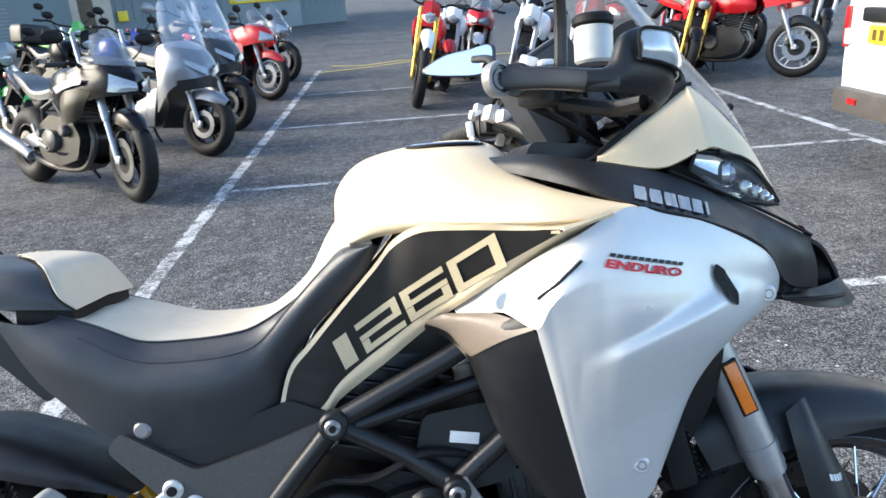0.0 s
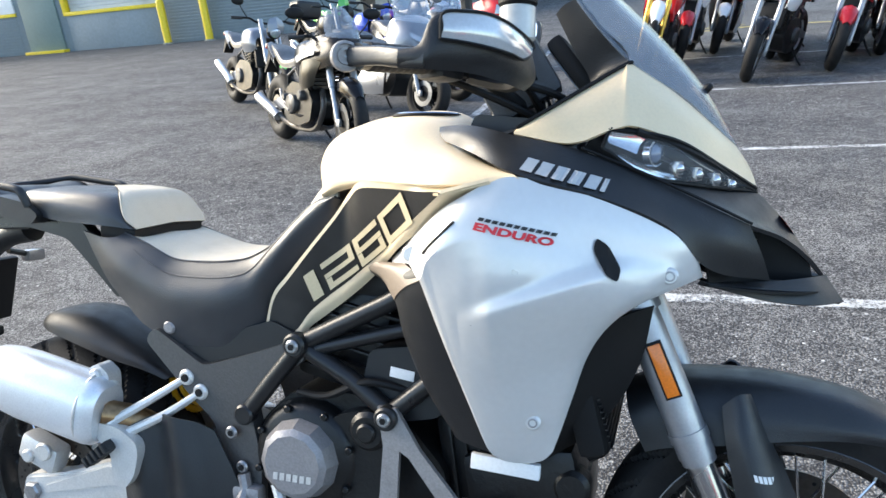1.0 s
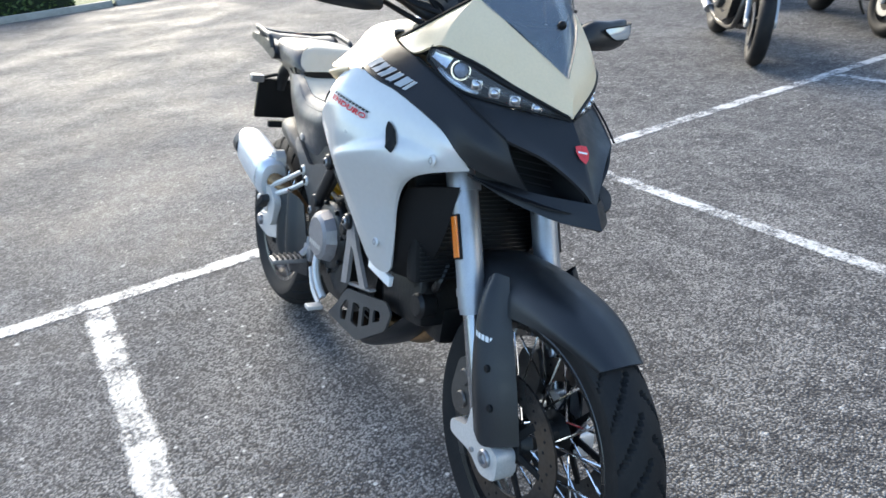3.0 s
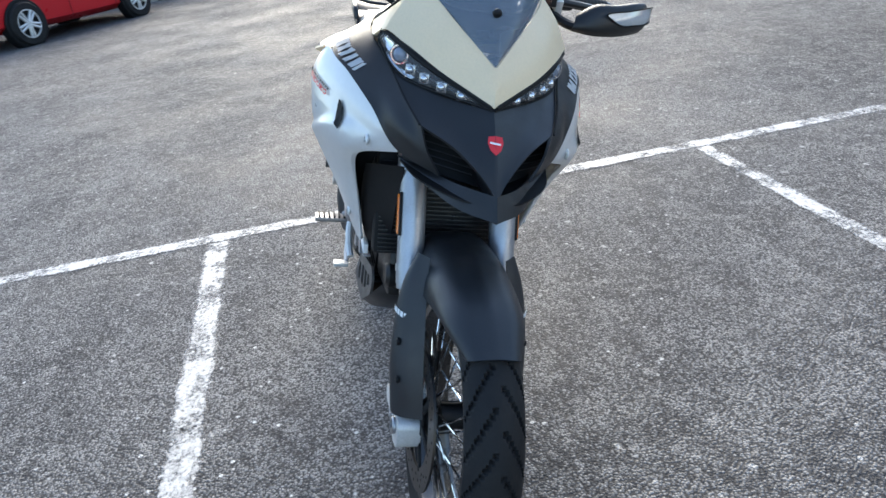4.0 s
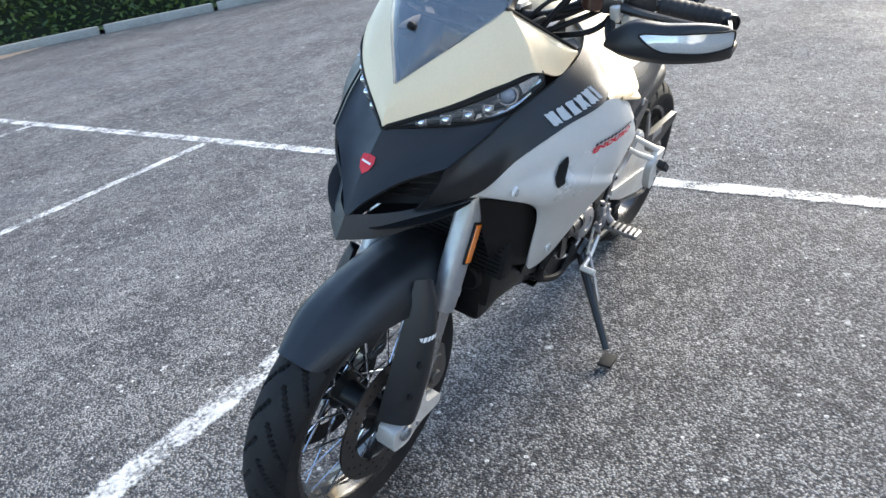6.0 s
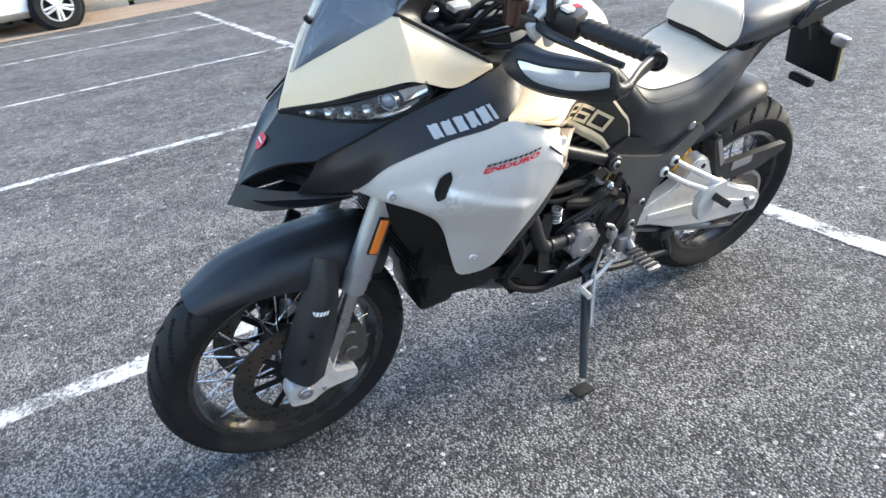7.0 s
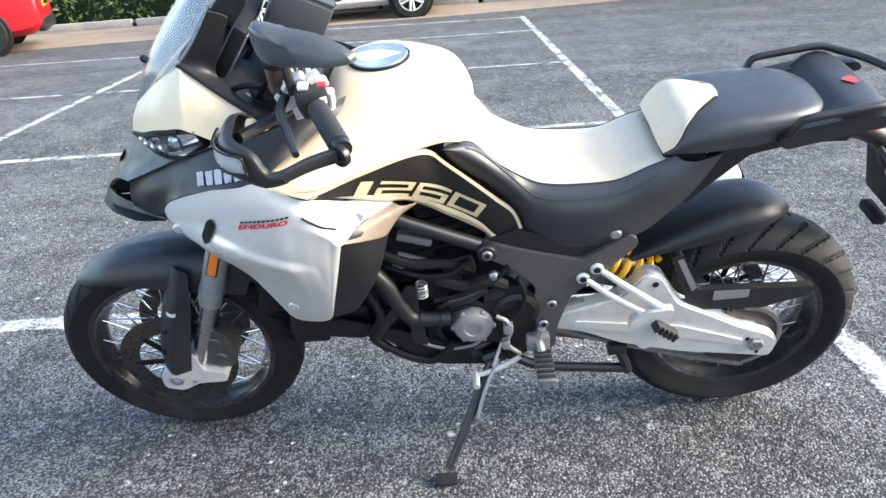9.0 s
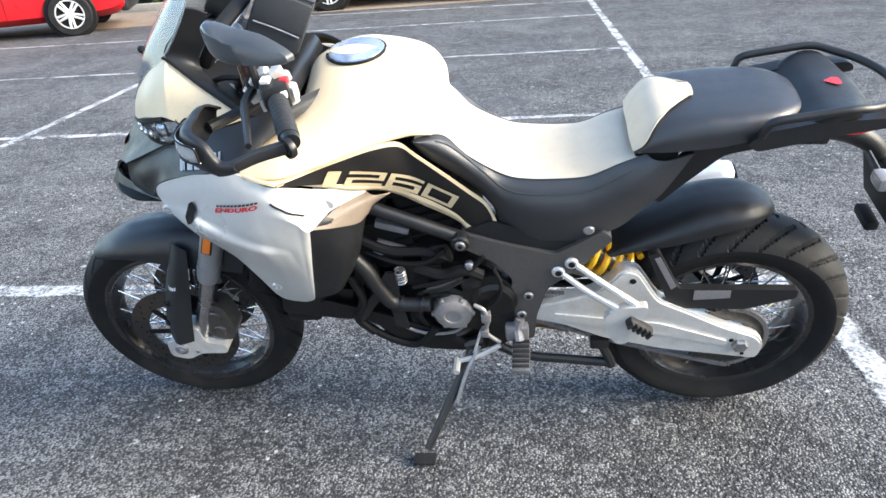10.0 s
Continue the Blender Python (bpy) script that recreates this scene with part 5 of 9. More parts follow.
# silencer on the right
bm = bmesh.new()
tail_p, head_p = Vector((-0.016, -0.187, 0.584)), Vector((0.285, -0.178, 0.518))
axis = (head_p - tail_p).normalized()
e1 = Vector((0, 1, 0))
e2 = axis.cross(e1).normalized()
g = []
for u, k in ((0.0, 0.74), (0.02, 0.84), (0.12, 0.94), (0.30, 1.0), (0.82, 1.0), (0.87, 0.96), (0.91, 0.80)):
    c = tail_p.lerp(head_p, u)
    g.append([tuple(c + k * (e1 * 0.050 * math.copysign(abs(math.cos(t)) ** 0.75, math.cos(t)) + e2 * 0.070 * math.copysign(abs(math.sin(t)) ** 0.75, math.sin(t)))) for t in np.linspace(0, 2 * math.pi, 32, endpoint=False)])
add_grid(bm, np.array(g), close_v=True)
bm.faces.new([v for v in bm.verts][-32:])
sil = part("silencer", bm, SILENCER, bike, "brushed steel oval silencer")
bm = bmesh.new()
tube(bm, [tuple(tail_p - axis * 0.004), tuple(tail_p + axis * 0.03)], 0.052, 20, smooth=False)
part("silencer_cap", bm, FRAME, sil, "dark tail pipe opening")
bm = bmesh.new()
c = tail_p.lerp(head_p, 0.80)
tube(bm, [tuple(c + 1.01 * (e1 * 0.051 * math.cos(t) + e2 * 0.071 * math.sin(t))) for t in np.linspace(0, 2 * math.pi, 24)], 0.003, 8, 40)
plate(bm, rounded([(0.205, 0.565), (0.208, 0.605), (0.235, 0.622), (0.262, 0.602), (0.262, 0.56)], 0.010), -0.175, -0.142)
drum(bm, (0.235, -0.178, 0.600), 0.012, 0.016, 0.003, 14)
part("silencer_clamp", bm, ALLOY, sil, "alloy silencer clamp")
bm = bmesh.new()
tube(bm, [tuple(tail_p.lerp(head_p, 0.89)), (0.31, -0.148, 0.505), (0.37, -0.115, 0.45), (0.45, -0.09, 0.37), (0.56, -0.06, 0.30), (0.70, 0.0, 0.27)], 0.026, 14, 30)
part("exhaust_pipe", bm, BRONZE, bike, "heat-stained exhaust pipe under the engine")
rails = [[(0.262, 0.160, 0.475), (0.275, 0.163, 0.40), (0.282, 0.160, 0.31), (0.300, 0.148, 0.280)],
         [(0.318, 0.178, 0.510), (0.334, 0.184, 0.42), (0.340, 0.182, 0.33), (0.355, 0.166, 0.280)],
         [(0.362, 0.164, 0.530), (0.378, 0.168, 0.43), (0.386, 0.168, 0.34), (0.398, 0.156, 0.282)],
         [(0.410, 0.182, 0.535), (0.430, 0.188, 0.44), (0.440, 0.186, 0.34), (0.446, 0.168, 0.285)],
         [(0.452, 0.166, 0.525), (0.478, 0.170, 0.43), (0.494, 0.168, 0.34), (0.492, 0.158, 0.290)],
         [(0.488, 0.158, 0.510), (0.532, 0.160, 0.43), (0.556, 0.160, 0.36), (0.540, 0.150, 0.300)]]
part("heel_guard", skin(rails, 16, 40, 0.004, -1), GREYMATTE, bike, "matt black heel and exhaust guard")

# passenger peg hangers
for s, _ in SIDES:
    bm = bmesh.new()
    tube(bm, [(0.417, s * 0.135, 0.602), (0.350, s * 0.160, 0.558), (0.270, s * 0.187, 0.508)], (0.007, 0.010), 8)
    tube(bm, [(0.448, s * 0.137, 0.576), (0.380, s * 0.162, 0.530), (0.298, s * 0.187, 0.488)], (0.007, 0.010), 8)
    plate(bm, rounded([(0.342, 0.482), (0.300, 0.508), (0.242, 0.512), (0.246, 0.482), (0.280, 0.452), (0.282, 0.392), (0.308, 0.384), (0.332, 0.412), (0.344, 0.455)], 0.012), s * 0.178, s * 0.200)
    for x, z in ((0.417, 0.602), (0.448, 0.576)):
        drum(bm, (x, s * 0.137, z), 0.016, 0.018, 0.004, 16)
    hg = part("peg_hanger", bm, ALLOY, bike, "cast alloy passenger peg hanger", sharp=40)
    bm = bmesh.new()
    for x, z in ((0.417, 0.602), (0.448, 0.576)):
        drum(bm, (x, s * 0.1465, z), 0.008, 0.005, 0.001, 12)
    part("hanger_bolt", bm, BLACK, hg)
    bm = bmesh.new()
    box(bm, (0.262, s * 0.206, 0.455), (0.070, 0.026, 0.024), 0.008, pose(0, 0, 0, 0, -38, 0))
    for k in range(5):
        o = -0.028 + 0.014 * k
        box(bm, (0.262 + o * math.cos(radians(38)), s * 0.221, 0.455 + o * math.sin(radians(38))), (0.007, 0.009, 0.021), 0.002, pose(0, 0, 0, 0, -38, 0))
    part("passenger_peg", bm, GRIP, hg, "folded black rubber passenger peg")

# -- frame --
for s, nm in SIDES:
    y = s * 0.142
    tubes = ([(0.965, y * 1.02, 0.850), (0.838, y * 1.02, 0.777), (0.672, y, 0.693)], [(0.672, y, 0.693), (0.61, y * 0.98, 0.62), (0.548, y * 0.95, 0.545)],
             [(0.684, y, 0.680), (0.765, y, 0.637), (0.843, y * 1.02, 0.582)], [(0.843, y * 1.02, 0.582), (0.935, y * 1.02, 0.660), (1.01, y, 0.725)],
             [(0.70, y * 0.98, 0.684), (0.80, y * 0.95, 0.712), (0.92, y * 0.9, 0.745)])
    for k, p in enumerate(tubes):
        if s > 0 and k > 0:
            continue
        bm = bmesh.new()
        tube(bm, p, 0.0165 if k != 4 else 0.013, 12, smooth=False)
        part("frame_tube", bm, FRAME, bike, "dark grey steel trellis tube")
    for x, yy, z, r in ((0.668, 0.158, 0.693, 0.022), (0.845, 0.166, 0.582, 0.021), (0.548, 0.14, 0.545, 0.020)):
        if s > 0 and z < 0.6:
            continue
        bm = bmesh.new()
        drum(bm, (x, s * yy, z), r, 0.028, 0.004, 20)
        part("frame_boss", bm, FRAME, bike, "round frame joint")
    for x, yy, z in ((0.668, 0.174, 0.693), (0.845, 0.182, 0.582), (0.540, 0.147, 0.441), (0.521, 0.150, 0.508)):
        if s > 0 and x > 0.8:
            continue
        bm = bmesh.new()
        drum(bm, (x, s * yy, z), 0.0125, 0.008, 0.003, 18)
        b = part("frame_bolt", bm, STEEL, bike, "bright bolt head")
        bm = bmesh.new()
        drum(bm, (x, s * (yy + 0.005), z), 0.006, 0.003, 0.0005, 6)
        part("bolt_socket", bm, BLACK, b)
    bm = bmesh.new()
    plate(bm, rounded([(0.672, 0.702), (0.56, 0.660), (0.455, 0.628), (0.345, 0.695), (0.322, 0.668), (0.42, 0.568), (0.475, 0.520), (0.503, 0.43), (0.512, 0.345), (0.572, 0.345), (0.578, 0.45), (0.556, 0.555), (0.60, 0.612), (0.675, 0.660)], 0.014), s * 0.105, s * 0.139)
    part("frame_plate", bm, CASTDARK, bike, "dark cast frame plate", sharp=30)
    bm = bmesh.new()
    plate(bm, rounded([(0.66, 0.70), (0.60, 0.725), (0.44, 0.672), (0.40, 0.660), (0.46, 0.632), (0.57, 0.662)], 0.008), s * 0.10, s * 0.128)
    part("side_cover", bm, MATTE, bike, "matt black cover below the seat")

# -- engine --
bm = bmesh.new()
plate(bm, rounded([(0.53, 0.34), (0.56, 0.52), (0.63, 0.59), (0.76, 0.60), (0.86, 0.56), (0.94, 0.47), (0.92, 0.36), (0.80, 0.295), (0.62, 0.285)], 0.03), -0.115, 0.115)
crank = part("crankcase", bm, ENGINE, bike, "black ribbed engine crankcase", sharp=30)
for z in (0.33, 0.35, 0.37, 0.39):
    bm = bmesh.new()
    box(bm, (0.84, 0, z), (0.15, 0.236, 0.006), 0.002)
    part("case_rib", bm, ENGINE, crank)
bm = bmesh.new()
box(bm, (1.01, 0, 0.505), (0.19, 0.19, 0.17), 0.02, pose(0, 0, 0, 0, -8, 0))
cylf = part("front_cylinder", bm, ENGINE, bike, "black front cylinder and head")
for k in range(6):
    bm = bmesh.new()
    box(bm, (0.945 + 0.025 * k, 0, 0.495 + 0.003 * k), (0.007, 0.21, 0.185), 0.002, pose(0, 0, 0, 0, -8, 0))
    part("cooling_fin", bm, ENGINE, cylf)
bm = bmesh.new()
box(bm, (0.73, 0, 0.70), (0.17, 0.19, 0.20), 0.02, pose(0, 0, 0, 0, 12, 0))
cylr = part("rear_cylinder", bm, ENGINE, bike, "black rear cylinder and head")
for k in range(6):
    bm = bmesh.new()
    box(bm, (0.735 + 0.005 * k, 0, 0.625 + 0.026 * k), (0.19, 0.21, 0.007), 0.002, pose(0, 0, 0, 0, 12, 0))
    part("cooling_fin", bm, ENGINE, cylr)
bm = bmesh.new()
plate(bm, rounded([(0.78, 0.60), (0.80, 0.69), (0.90, 0.705), (0.97, 0.66), (0.93, 0.58), (0.86, 0.565)], 0.015), -0.135, 0.10)
box(bm, (0.80, 0, 0.82), (0.26, 0.20, 0.10), 0.03)
ab = part("airbox", bm, MATTE, bike, "black airbox and ducts")
for s, _ in SIDES:
    bm = bmesh.new()
    box(bm, (0.862, s * 0.137, 0.652), (0.045, 0.002, 0.018), 0.0005, pose(0, 0, 0, 0, 8, 0))
    part("case_label", bm, PRINT_WHITE, ab, "small pale label drawn as a plain bar")
# right side: clutch cover
bm = bmesh.new()
lathe(bm, [(0.0, -0.185), (0.055, -0.185), (0.066, -0.178), (0.072, -0.165), (0.076, -0.150)], Matrix.Translation((0.668, 0, 0.478)), 12)
clutch = part("clutch_cover", bm, CASE, bike, "grey cast clutch cover", sharp=20)
bm = bmesh.new()
co, fc = blocks(6, 0.3)
bm = decal(co, fc, lambda a, b: (0.628 + 0.08 * a, -0.1862, 0.448 + 0.014 * b))
part("cover_print", bm, ALLOY, clutch, "cast maker's mark drawn as bars")
bm = bmesh.new()
lathe(bm, [(0.0, -0.150), (0.088, -0.150), (0.100, -0.142), (0.106, -0.128), (0.108, -0.11)], Matrix.Translation((0.672, 0, 0.476)), 40)
plate(bm, rounded([(0.70, 0.35), (0.72, 0.56), (0.80, 0.585), (0.84, 0.52), (0.83, 0.40), (0.78, 0.34)], 0.03), -0.142, -0.11)
for k in range(8):
    a = 2 * math.pi * k / 8 + 0.3
    drum(bm, (0.672 + 0.097 * math.cos(a), -0.15, 0.476 + 0.097 * math.sin(a)), 0.007, 0.012, 0.002, 10)
part("clutch_case", bm, ENGINE, bike, "black side engine case")
bm = bmesh.new()
drum(bm, (0.805, -0.148, 0.548), 0.036, 0.03, 0.008, 24)
drum(bm, (0.805, -0.165, 0.548), 0.018, 0.012, 0.004, 20)
part("belt_cover", bm, ENGINE, bike, "round black belt cover")
# left side: alternator cover, pump, hoses
bm = bmesh.new()
lathe(bm, [(0.0005, 0.160), (0.020, 0.160), (0.022, 0.164), (0.036, 0.164), (0.046, 0.158), (0.050, 0.148), (0.052, 0.115)], Matrix.Translation((0.712, 0, 0.452)), 32)
for k in range(6):
    a = 2 * math.pi * k / 6
    drum(bm, (0.712 + 0.049 * math.cos(a), 0.150, 0.452 + 0.049 * math.sin(a)), 0.0065, 0.012, 0.002, 10)
part("alternator_cover", bm, CASTLIGHT, bike, "grey cast alternator cover")
bm = bmesh.new()
lathe(bm, [(0.054, 0.120), (0.056, 0.136), (0.066, 0.140), (0.070, 0.134), (0.080, 0.134), (0.086, 0.140), (0.094, 0.136), (0.098, 0.112)], Matrix.Translation((0.738, 0, 0.438)), 40)
part("stator_case", bm, ENGINE, bike, "round black engine case with stepped rings")
# pale fuel rail and wiring box under the tank, starter motor, coolant pipe
for nm2, c, size, tilt, mat, text in (("fuel_rail", (0.828, 0.128, 0.722), (0.082, 0.022, 0.020), -19, CASE, "pale grey fuel rail under the tank"), ("wiring_box", (0.840, 0.130, 0.662), (0.074, 0.022, 0.016), -23, CASE, "pale grey wiring box"),
                                      ("starter_motor", (0.780, 0.110, 0.575), (0.095, 0.060, 0.075), -10, ENGINE, "black starter motor housing"), ("throttle_body", (0.735, 0.118, 0.640), (0.075, 0.050, 0.055), 12, ENGINE, "black throttle body")):
    bm = bmesh.new()
    box(bm, c, size, 0.006, pose(0, 0, 0, 0, tilt, 0))
    part(nm2, bm, mat, bike, text)
bm = bmesh.new()
tube(bm, [(0.762, 0.150, 0.540), (0.720, 0.155, 0.556), (0.674, 0.152, 0.580)], 0.0135, 12, 14)
part("breather_pipe", bm, FRAME, bike, "dark grey breather pipe")
bm = bmesh.new()
tube(bm, [tuple((0.824 + 0.012 * math.cos(a), 0.156 + 0.012 * math.sin(a), 0.570 + 0.040 * a / 31.4)) for a in np.linspace(0, 31.4, 60)], 0.0026, 6, 90)
part("bright_coil", bm, STEEL, bike, "small bright coil spring on the engine")
bm = bmesh.new()
tube(bm, [(0.862, 0.142, 0.412), (0.820, 0.146, 0.388), (0.770, 0.148, 0.376), (0.715, 0.146, 0.382), (0.690, 0.142, 0.400)], 0.0045, 8, 20)
part("oil_line", bm, STEEL, bike, "thin bright oil line")
bm = bmesh.new()
lathe(bm, [(0.0, 0.150), (0.045, 0.150), (0.056, 0.142), (0.06, 0.11)], Matrix.Translation((0.605, 0, 0.485)), 24)
plate(bm, rounded([(0.56, 0.40), (0.555, 0.53), (0.60, 0.57), (0.68, 0.55), (0.69, 0.40), (0.62, 0.36)], 0.03), 0.11, 0.140)
part("sprocket_cover", bm, ENGINE, bike, "black front sprocket cover")
bm = bmesh.new()
tube(bm, [(0.945, 0.155, 0.672), (0.905, 0.160, 0.615), (0.880, 0.160, 0.545), (0.850, 0.158, 0.500), (0.765, 0.155, 0.492)], 0.019, 12, 30)
hose = part("coolant_hose", bm, MATTE, bike, "thick black coolant hose")
for x, z, r in ((0.835, 0.497, 0), (0.785, 0.493, 0)):
    bm = bmesh.new()
    tube(bm, [(x - 0.004, 0.157, z), (x + 0.004, 0.157, z + 0.002)], 0.0208, 14, smooth=False)
    part("hose_clip", bm, FRAME, hose)
for pts, r in (([(0.79, 0.14, 0.60), (0.72, 0.15, 0.585), (0.67, 0.15, 0.60), (0.63, 0.145, 0.575)], 0.015), ([(0.92, 0.14, 0.70), (0.84, 0.15, 0.665), (0.76, 0.145, 0.655), (0.70, 0.13, 0.62)], 0.012),
               ([(0.88, -0.13, 0.62), (0.80, -0.15, 0.635), (0.72, -0.145, 0.60), (0.66, -0.14, 0.60)], 0.007), ([(0.76, 0.15, 0.40), (0.82, 0.15, 0.34), (0.90, 0.14, 0.36), (0.97, 0.13, 0.42)], 0.010),
               ([(0.95, 0.16, 0.60), (0.93, 0.165, 0.52), (0.96, 0.15, 0.44), (0.93, 0.14, 0.38)], 0.011), ([(0.62, 0.150, 0.64), (0.66, 0.158, 0.60), (0.73, 0.160, 0.57), (0.80, 0.155, 0.55)], 0.006),
               ([(0.60, 0.148, 0.60), (0.585, 0.155, 0.55), (0.60, 0.160, 0.50), (0.635, 0.165, 0.47)], 0.005), ([(0.90, 0.145, 0.66), (0.83, 0.152, 0.63), (0.76, 0.155, 0.63), (0.71, 0.15, 0.66)], 0.006)):
    bm = bmesh.new()
    tube(bm, pts, r, 8, 20)
    part("engine_hose", bm, BLACK, bike, "black hose beside the engine")
for x, z, w, h, mat in ((0.905, 0.575, 0.04, 0.06, MATTE), (0.66, 0.555, 0.05, 0.035, FRAME)):
    bm = bmesh.new()
    box(bm, (x, 0.135, z), (w, 0.035, h), 0.006, pose(0, 0, 0, 0, 14, 0))
    part("engine_bracket", bm, mat, bike, "small box and bracket on the engine")
bm = bmesh.new()
drum(bm, (0.655, 0.150, 0.612), 0.013, 0.018, 0.004, 18)
drum(bm, (0.655, 0.160, 0.612), 0.007, 0.004, 0.001, 14)
part("engine_plug", bm, STEEL, bike, "round engine plug")
bm = bmesh.new()
tube(bm, [(0.655, 0.165, 0.495), (0.63, 0.17, 0.48), (0.625, 0.17, 0.44), (0.632, 0.168, 0.40), (0.60, 0.165, 0.36)], 0.0055, 8, 20)
box(bm, (0.628, 0.166, 0.455), (0.024, 0.022, 0.030), 0.005)
box(bm, (0.635, 0.166, 0.40), (0.020, 0.022, 0.026), 0.006)
part("slave_cylinder", bm, CASE, bike, "alloy clutch slave cylinder with hose")
# header pipe, radiator, oil parts
bm = bmesh.new()
tube(bm, [(1.10, 0.0, 0.50), (1.13, -0.02, 0.44), (1.08, -0.03, 0.36), (0.95, -0.03, 0.31), (0.70, -0.01, 0.285), (0.50, 0.03, 0.305), (0.42, 0.06, 0.315)], 0.024, 14, 36)
part("header_pipe", bm, BRONZE, bike, "heat-stained exhaust header")
bm = bmesh.new()
box(bm, (1.165, 0, 0.675), (0.045, 0.34, 0.24), 0.012, pose(0, 0, 0, 0, -14, 0))
rad = part("radiator", bm, BLACK, bike, "black radiator core")
for k in range(22):
    bm = bmesh.new()
    box(bm, (1.190 - 0.0028 * (k - 11), 0, 0.575 + 0.0095 * k), (0.004, 0.32, 0.0022), 0, pose(0, 0, 0, 0, -14, 0))
    part("radiator_fin", bm, FRAME, rad)
for s, _ in SIDES:
    rails = [[(1.275, 0.13, 0.80), (1.255, 0.135, 0.70), (1.20, 0.13, 0.60), (1.12, 0.12, 0.53)],
             [(1.22, 0.18, 0.785), (1.17, 0.19, 0.70), (1.14, 0.185, 0.61), (1.10, 0.165, 0.545)],
             [(1.18, 0.20, 0.77), (1.14, 0.20, 0.69), (1.12, 0.19, 0.61), (1.09, 0.175, 0.555)]]
    part("radiator_cowl", skin(rails, 14, 8, 0.004, s), BLACK, rad, "black inner cowl beside the radiator")
    if s > 0:
        continue
    bm = bmesh.new()
    box(bm, (1.055, s * 0.172, 0.528), (0.115, 0.012, 0.026), 0.003, pose(0, 0, 0, 0, 3, 0))
    part("warning_sticker", bm, PRINT_WHITE, bike, "white sticker below the side panel")
bm = bmesh.new()
box(bm, (1.07, 0, 0.47), (0.20, 0.24, 0.12), 0.02, pose(0, 0, 0, 0, -10, 0))
box(bm, (1.13, 0.02, 0.425), (0.10, 0.16, 0.10), 0.02)
drum(bm, (1.155, -0.10, 0.48), 0.032, 0.05, 0.008, 20)
tube(bm, [(1.18, -0.09, 0.53), (1.205, -0.10, 0.555), (1.20, -0.08, 0.60)], 0.012, 8)
part("oil_cooler", bm, ENGINE, bike, "black oil cooler and horn cluster")
bm = bmesh.new()
drum(bm, None, 0.035, 0.025, 0.006, 20, Matrix.Translation((1.19, 0.07, 0.52)) @ pose(0, 0, 0, 0, 0, 90))
part("horn", bm, BLACK, bike)

# skid plate with cut-outs
for s, _ in SIDES:
    o = rounded([(0.70, 0.252), (0.755, 0.305), (0.815, 0.378), (1.045, 0.440), (1.075, 0.420), (1.055, 0.365), (0.905, 0.262)] if s < 0 else [(0.66, 0.302), (0.70, 0.350), (0.88, 0.440), (1.04, 0.500), (1.06, 0.480), (1.03, 0.455), (0.915, 0.412), (0.872, 0.358), (0.80, 0.314)], 0.012)
    hs = [rounded(h, 0.008) for h in ([(0.785, 0.305), (0.815, 0.345), (0.835, 0.345), (0.825, 0.285), (0.79, 0.275)], [(0.858, 0.298), (0.862, 0.358), (0.905, 0.370), (0.905, 0.300)],
                                      [(0.925, 0.315), (0.925, 0.374), (0.965, 0.386), (0.968, 0.340)], [(0.985, 0.355), (0.985, 0.392), (1.02, 0.402), (1.025, 0.378)])]
    bm = bmesh.new()
    plate(bm, o, s * 0.136, s * 0.142, holes=hs if s < 0 else [])
    part("skid_plate_side", bm, CASTING if s < 0 else ENGINE, bike, "grey skid plate wing with cut-outs" if s < 0 else "dark skid plate wing with cut-outs")
rails = [[(0.70, -0.138, 0.256), (0.80, -0.139, 0.265), (0.92, -0.139, 0.275), (1.05, -0.138, 0.365), (1.10, -0.11, 0.43)],
         [(0.70, -0.09, 0.248), (0.80, -0.095, 0.24), (0.92, -0.10, 0.252), (1.06, -0.10, 0.345), (1.12, -0.09, 0.425)],
         [(0.70, 0, 0.245), (0.80, 0, 0.240), (0.92, 0, 0.258), (1.06, 0, 0.345), (1.12, 0, 0.42)],
         [(0.70, 0.075, 0.258), (0.80, 0.075, 0.268), (0.91, 0.075, 0.318), (1.04, 0.075, 0.405), (1.10, 0.07, 0.45)],
         [(0.69, 0.130, 0.306), (0.80, 0.132, 0.322), (0.88, 0.134, 0.375), (1.03, 0.132, 0.462), (1.07, 0.11, 0.49)]]
part("skid_plate", skin(rails, 20, 14, 0.005), FRAME, bike, "dark bent alloy skid plate")
bm = bmesh.new()
box(bm, (0.92, -0.149, 0.428), (0.13, 0.020, 0.008), 0.003, pose(0, 0, 0, 0, -14, 0))
plate(bm, [(0.828, 0.60), (0.862, 0.60), (0.905, 0.53), (0.975, 0.448), (0.945, 0.436), (0.885, 0.515), (0.868, 0.525), (0.862, 0.415), (0.828, 0.405), (0.838, 0.53)], -0.168, -0.158)
part("skid_bracket", bm, CASTLIGHT, bike, "grey forked skid plate bracket")
bm = bmesh.new()
plate(bm, [(0.828, 0.60), (0.862, 0.60), (0.905, 0.53), (0.975, 0.448), (0.945, 0.436), (0.885, 0.515), (0.868, 0.525), (0.862, 0.415), (0.828, 0.405), (0.838, 0.53)], 0.150, 0.158)
part("skid_bracket", bm, FRAME, bike, "dark forked skid plate bracket")

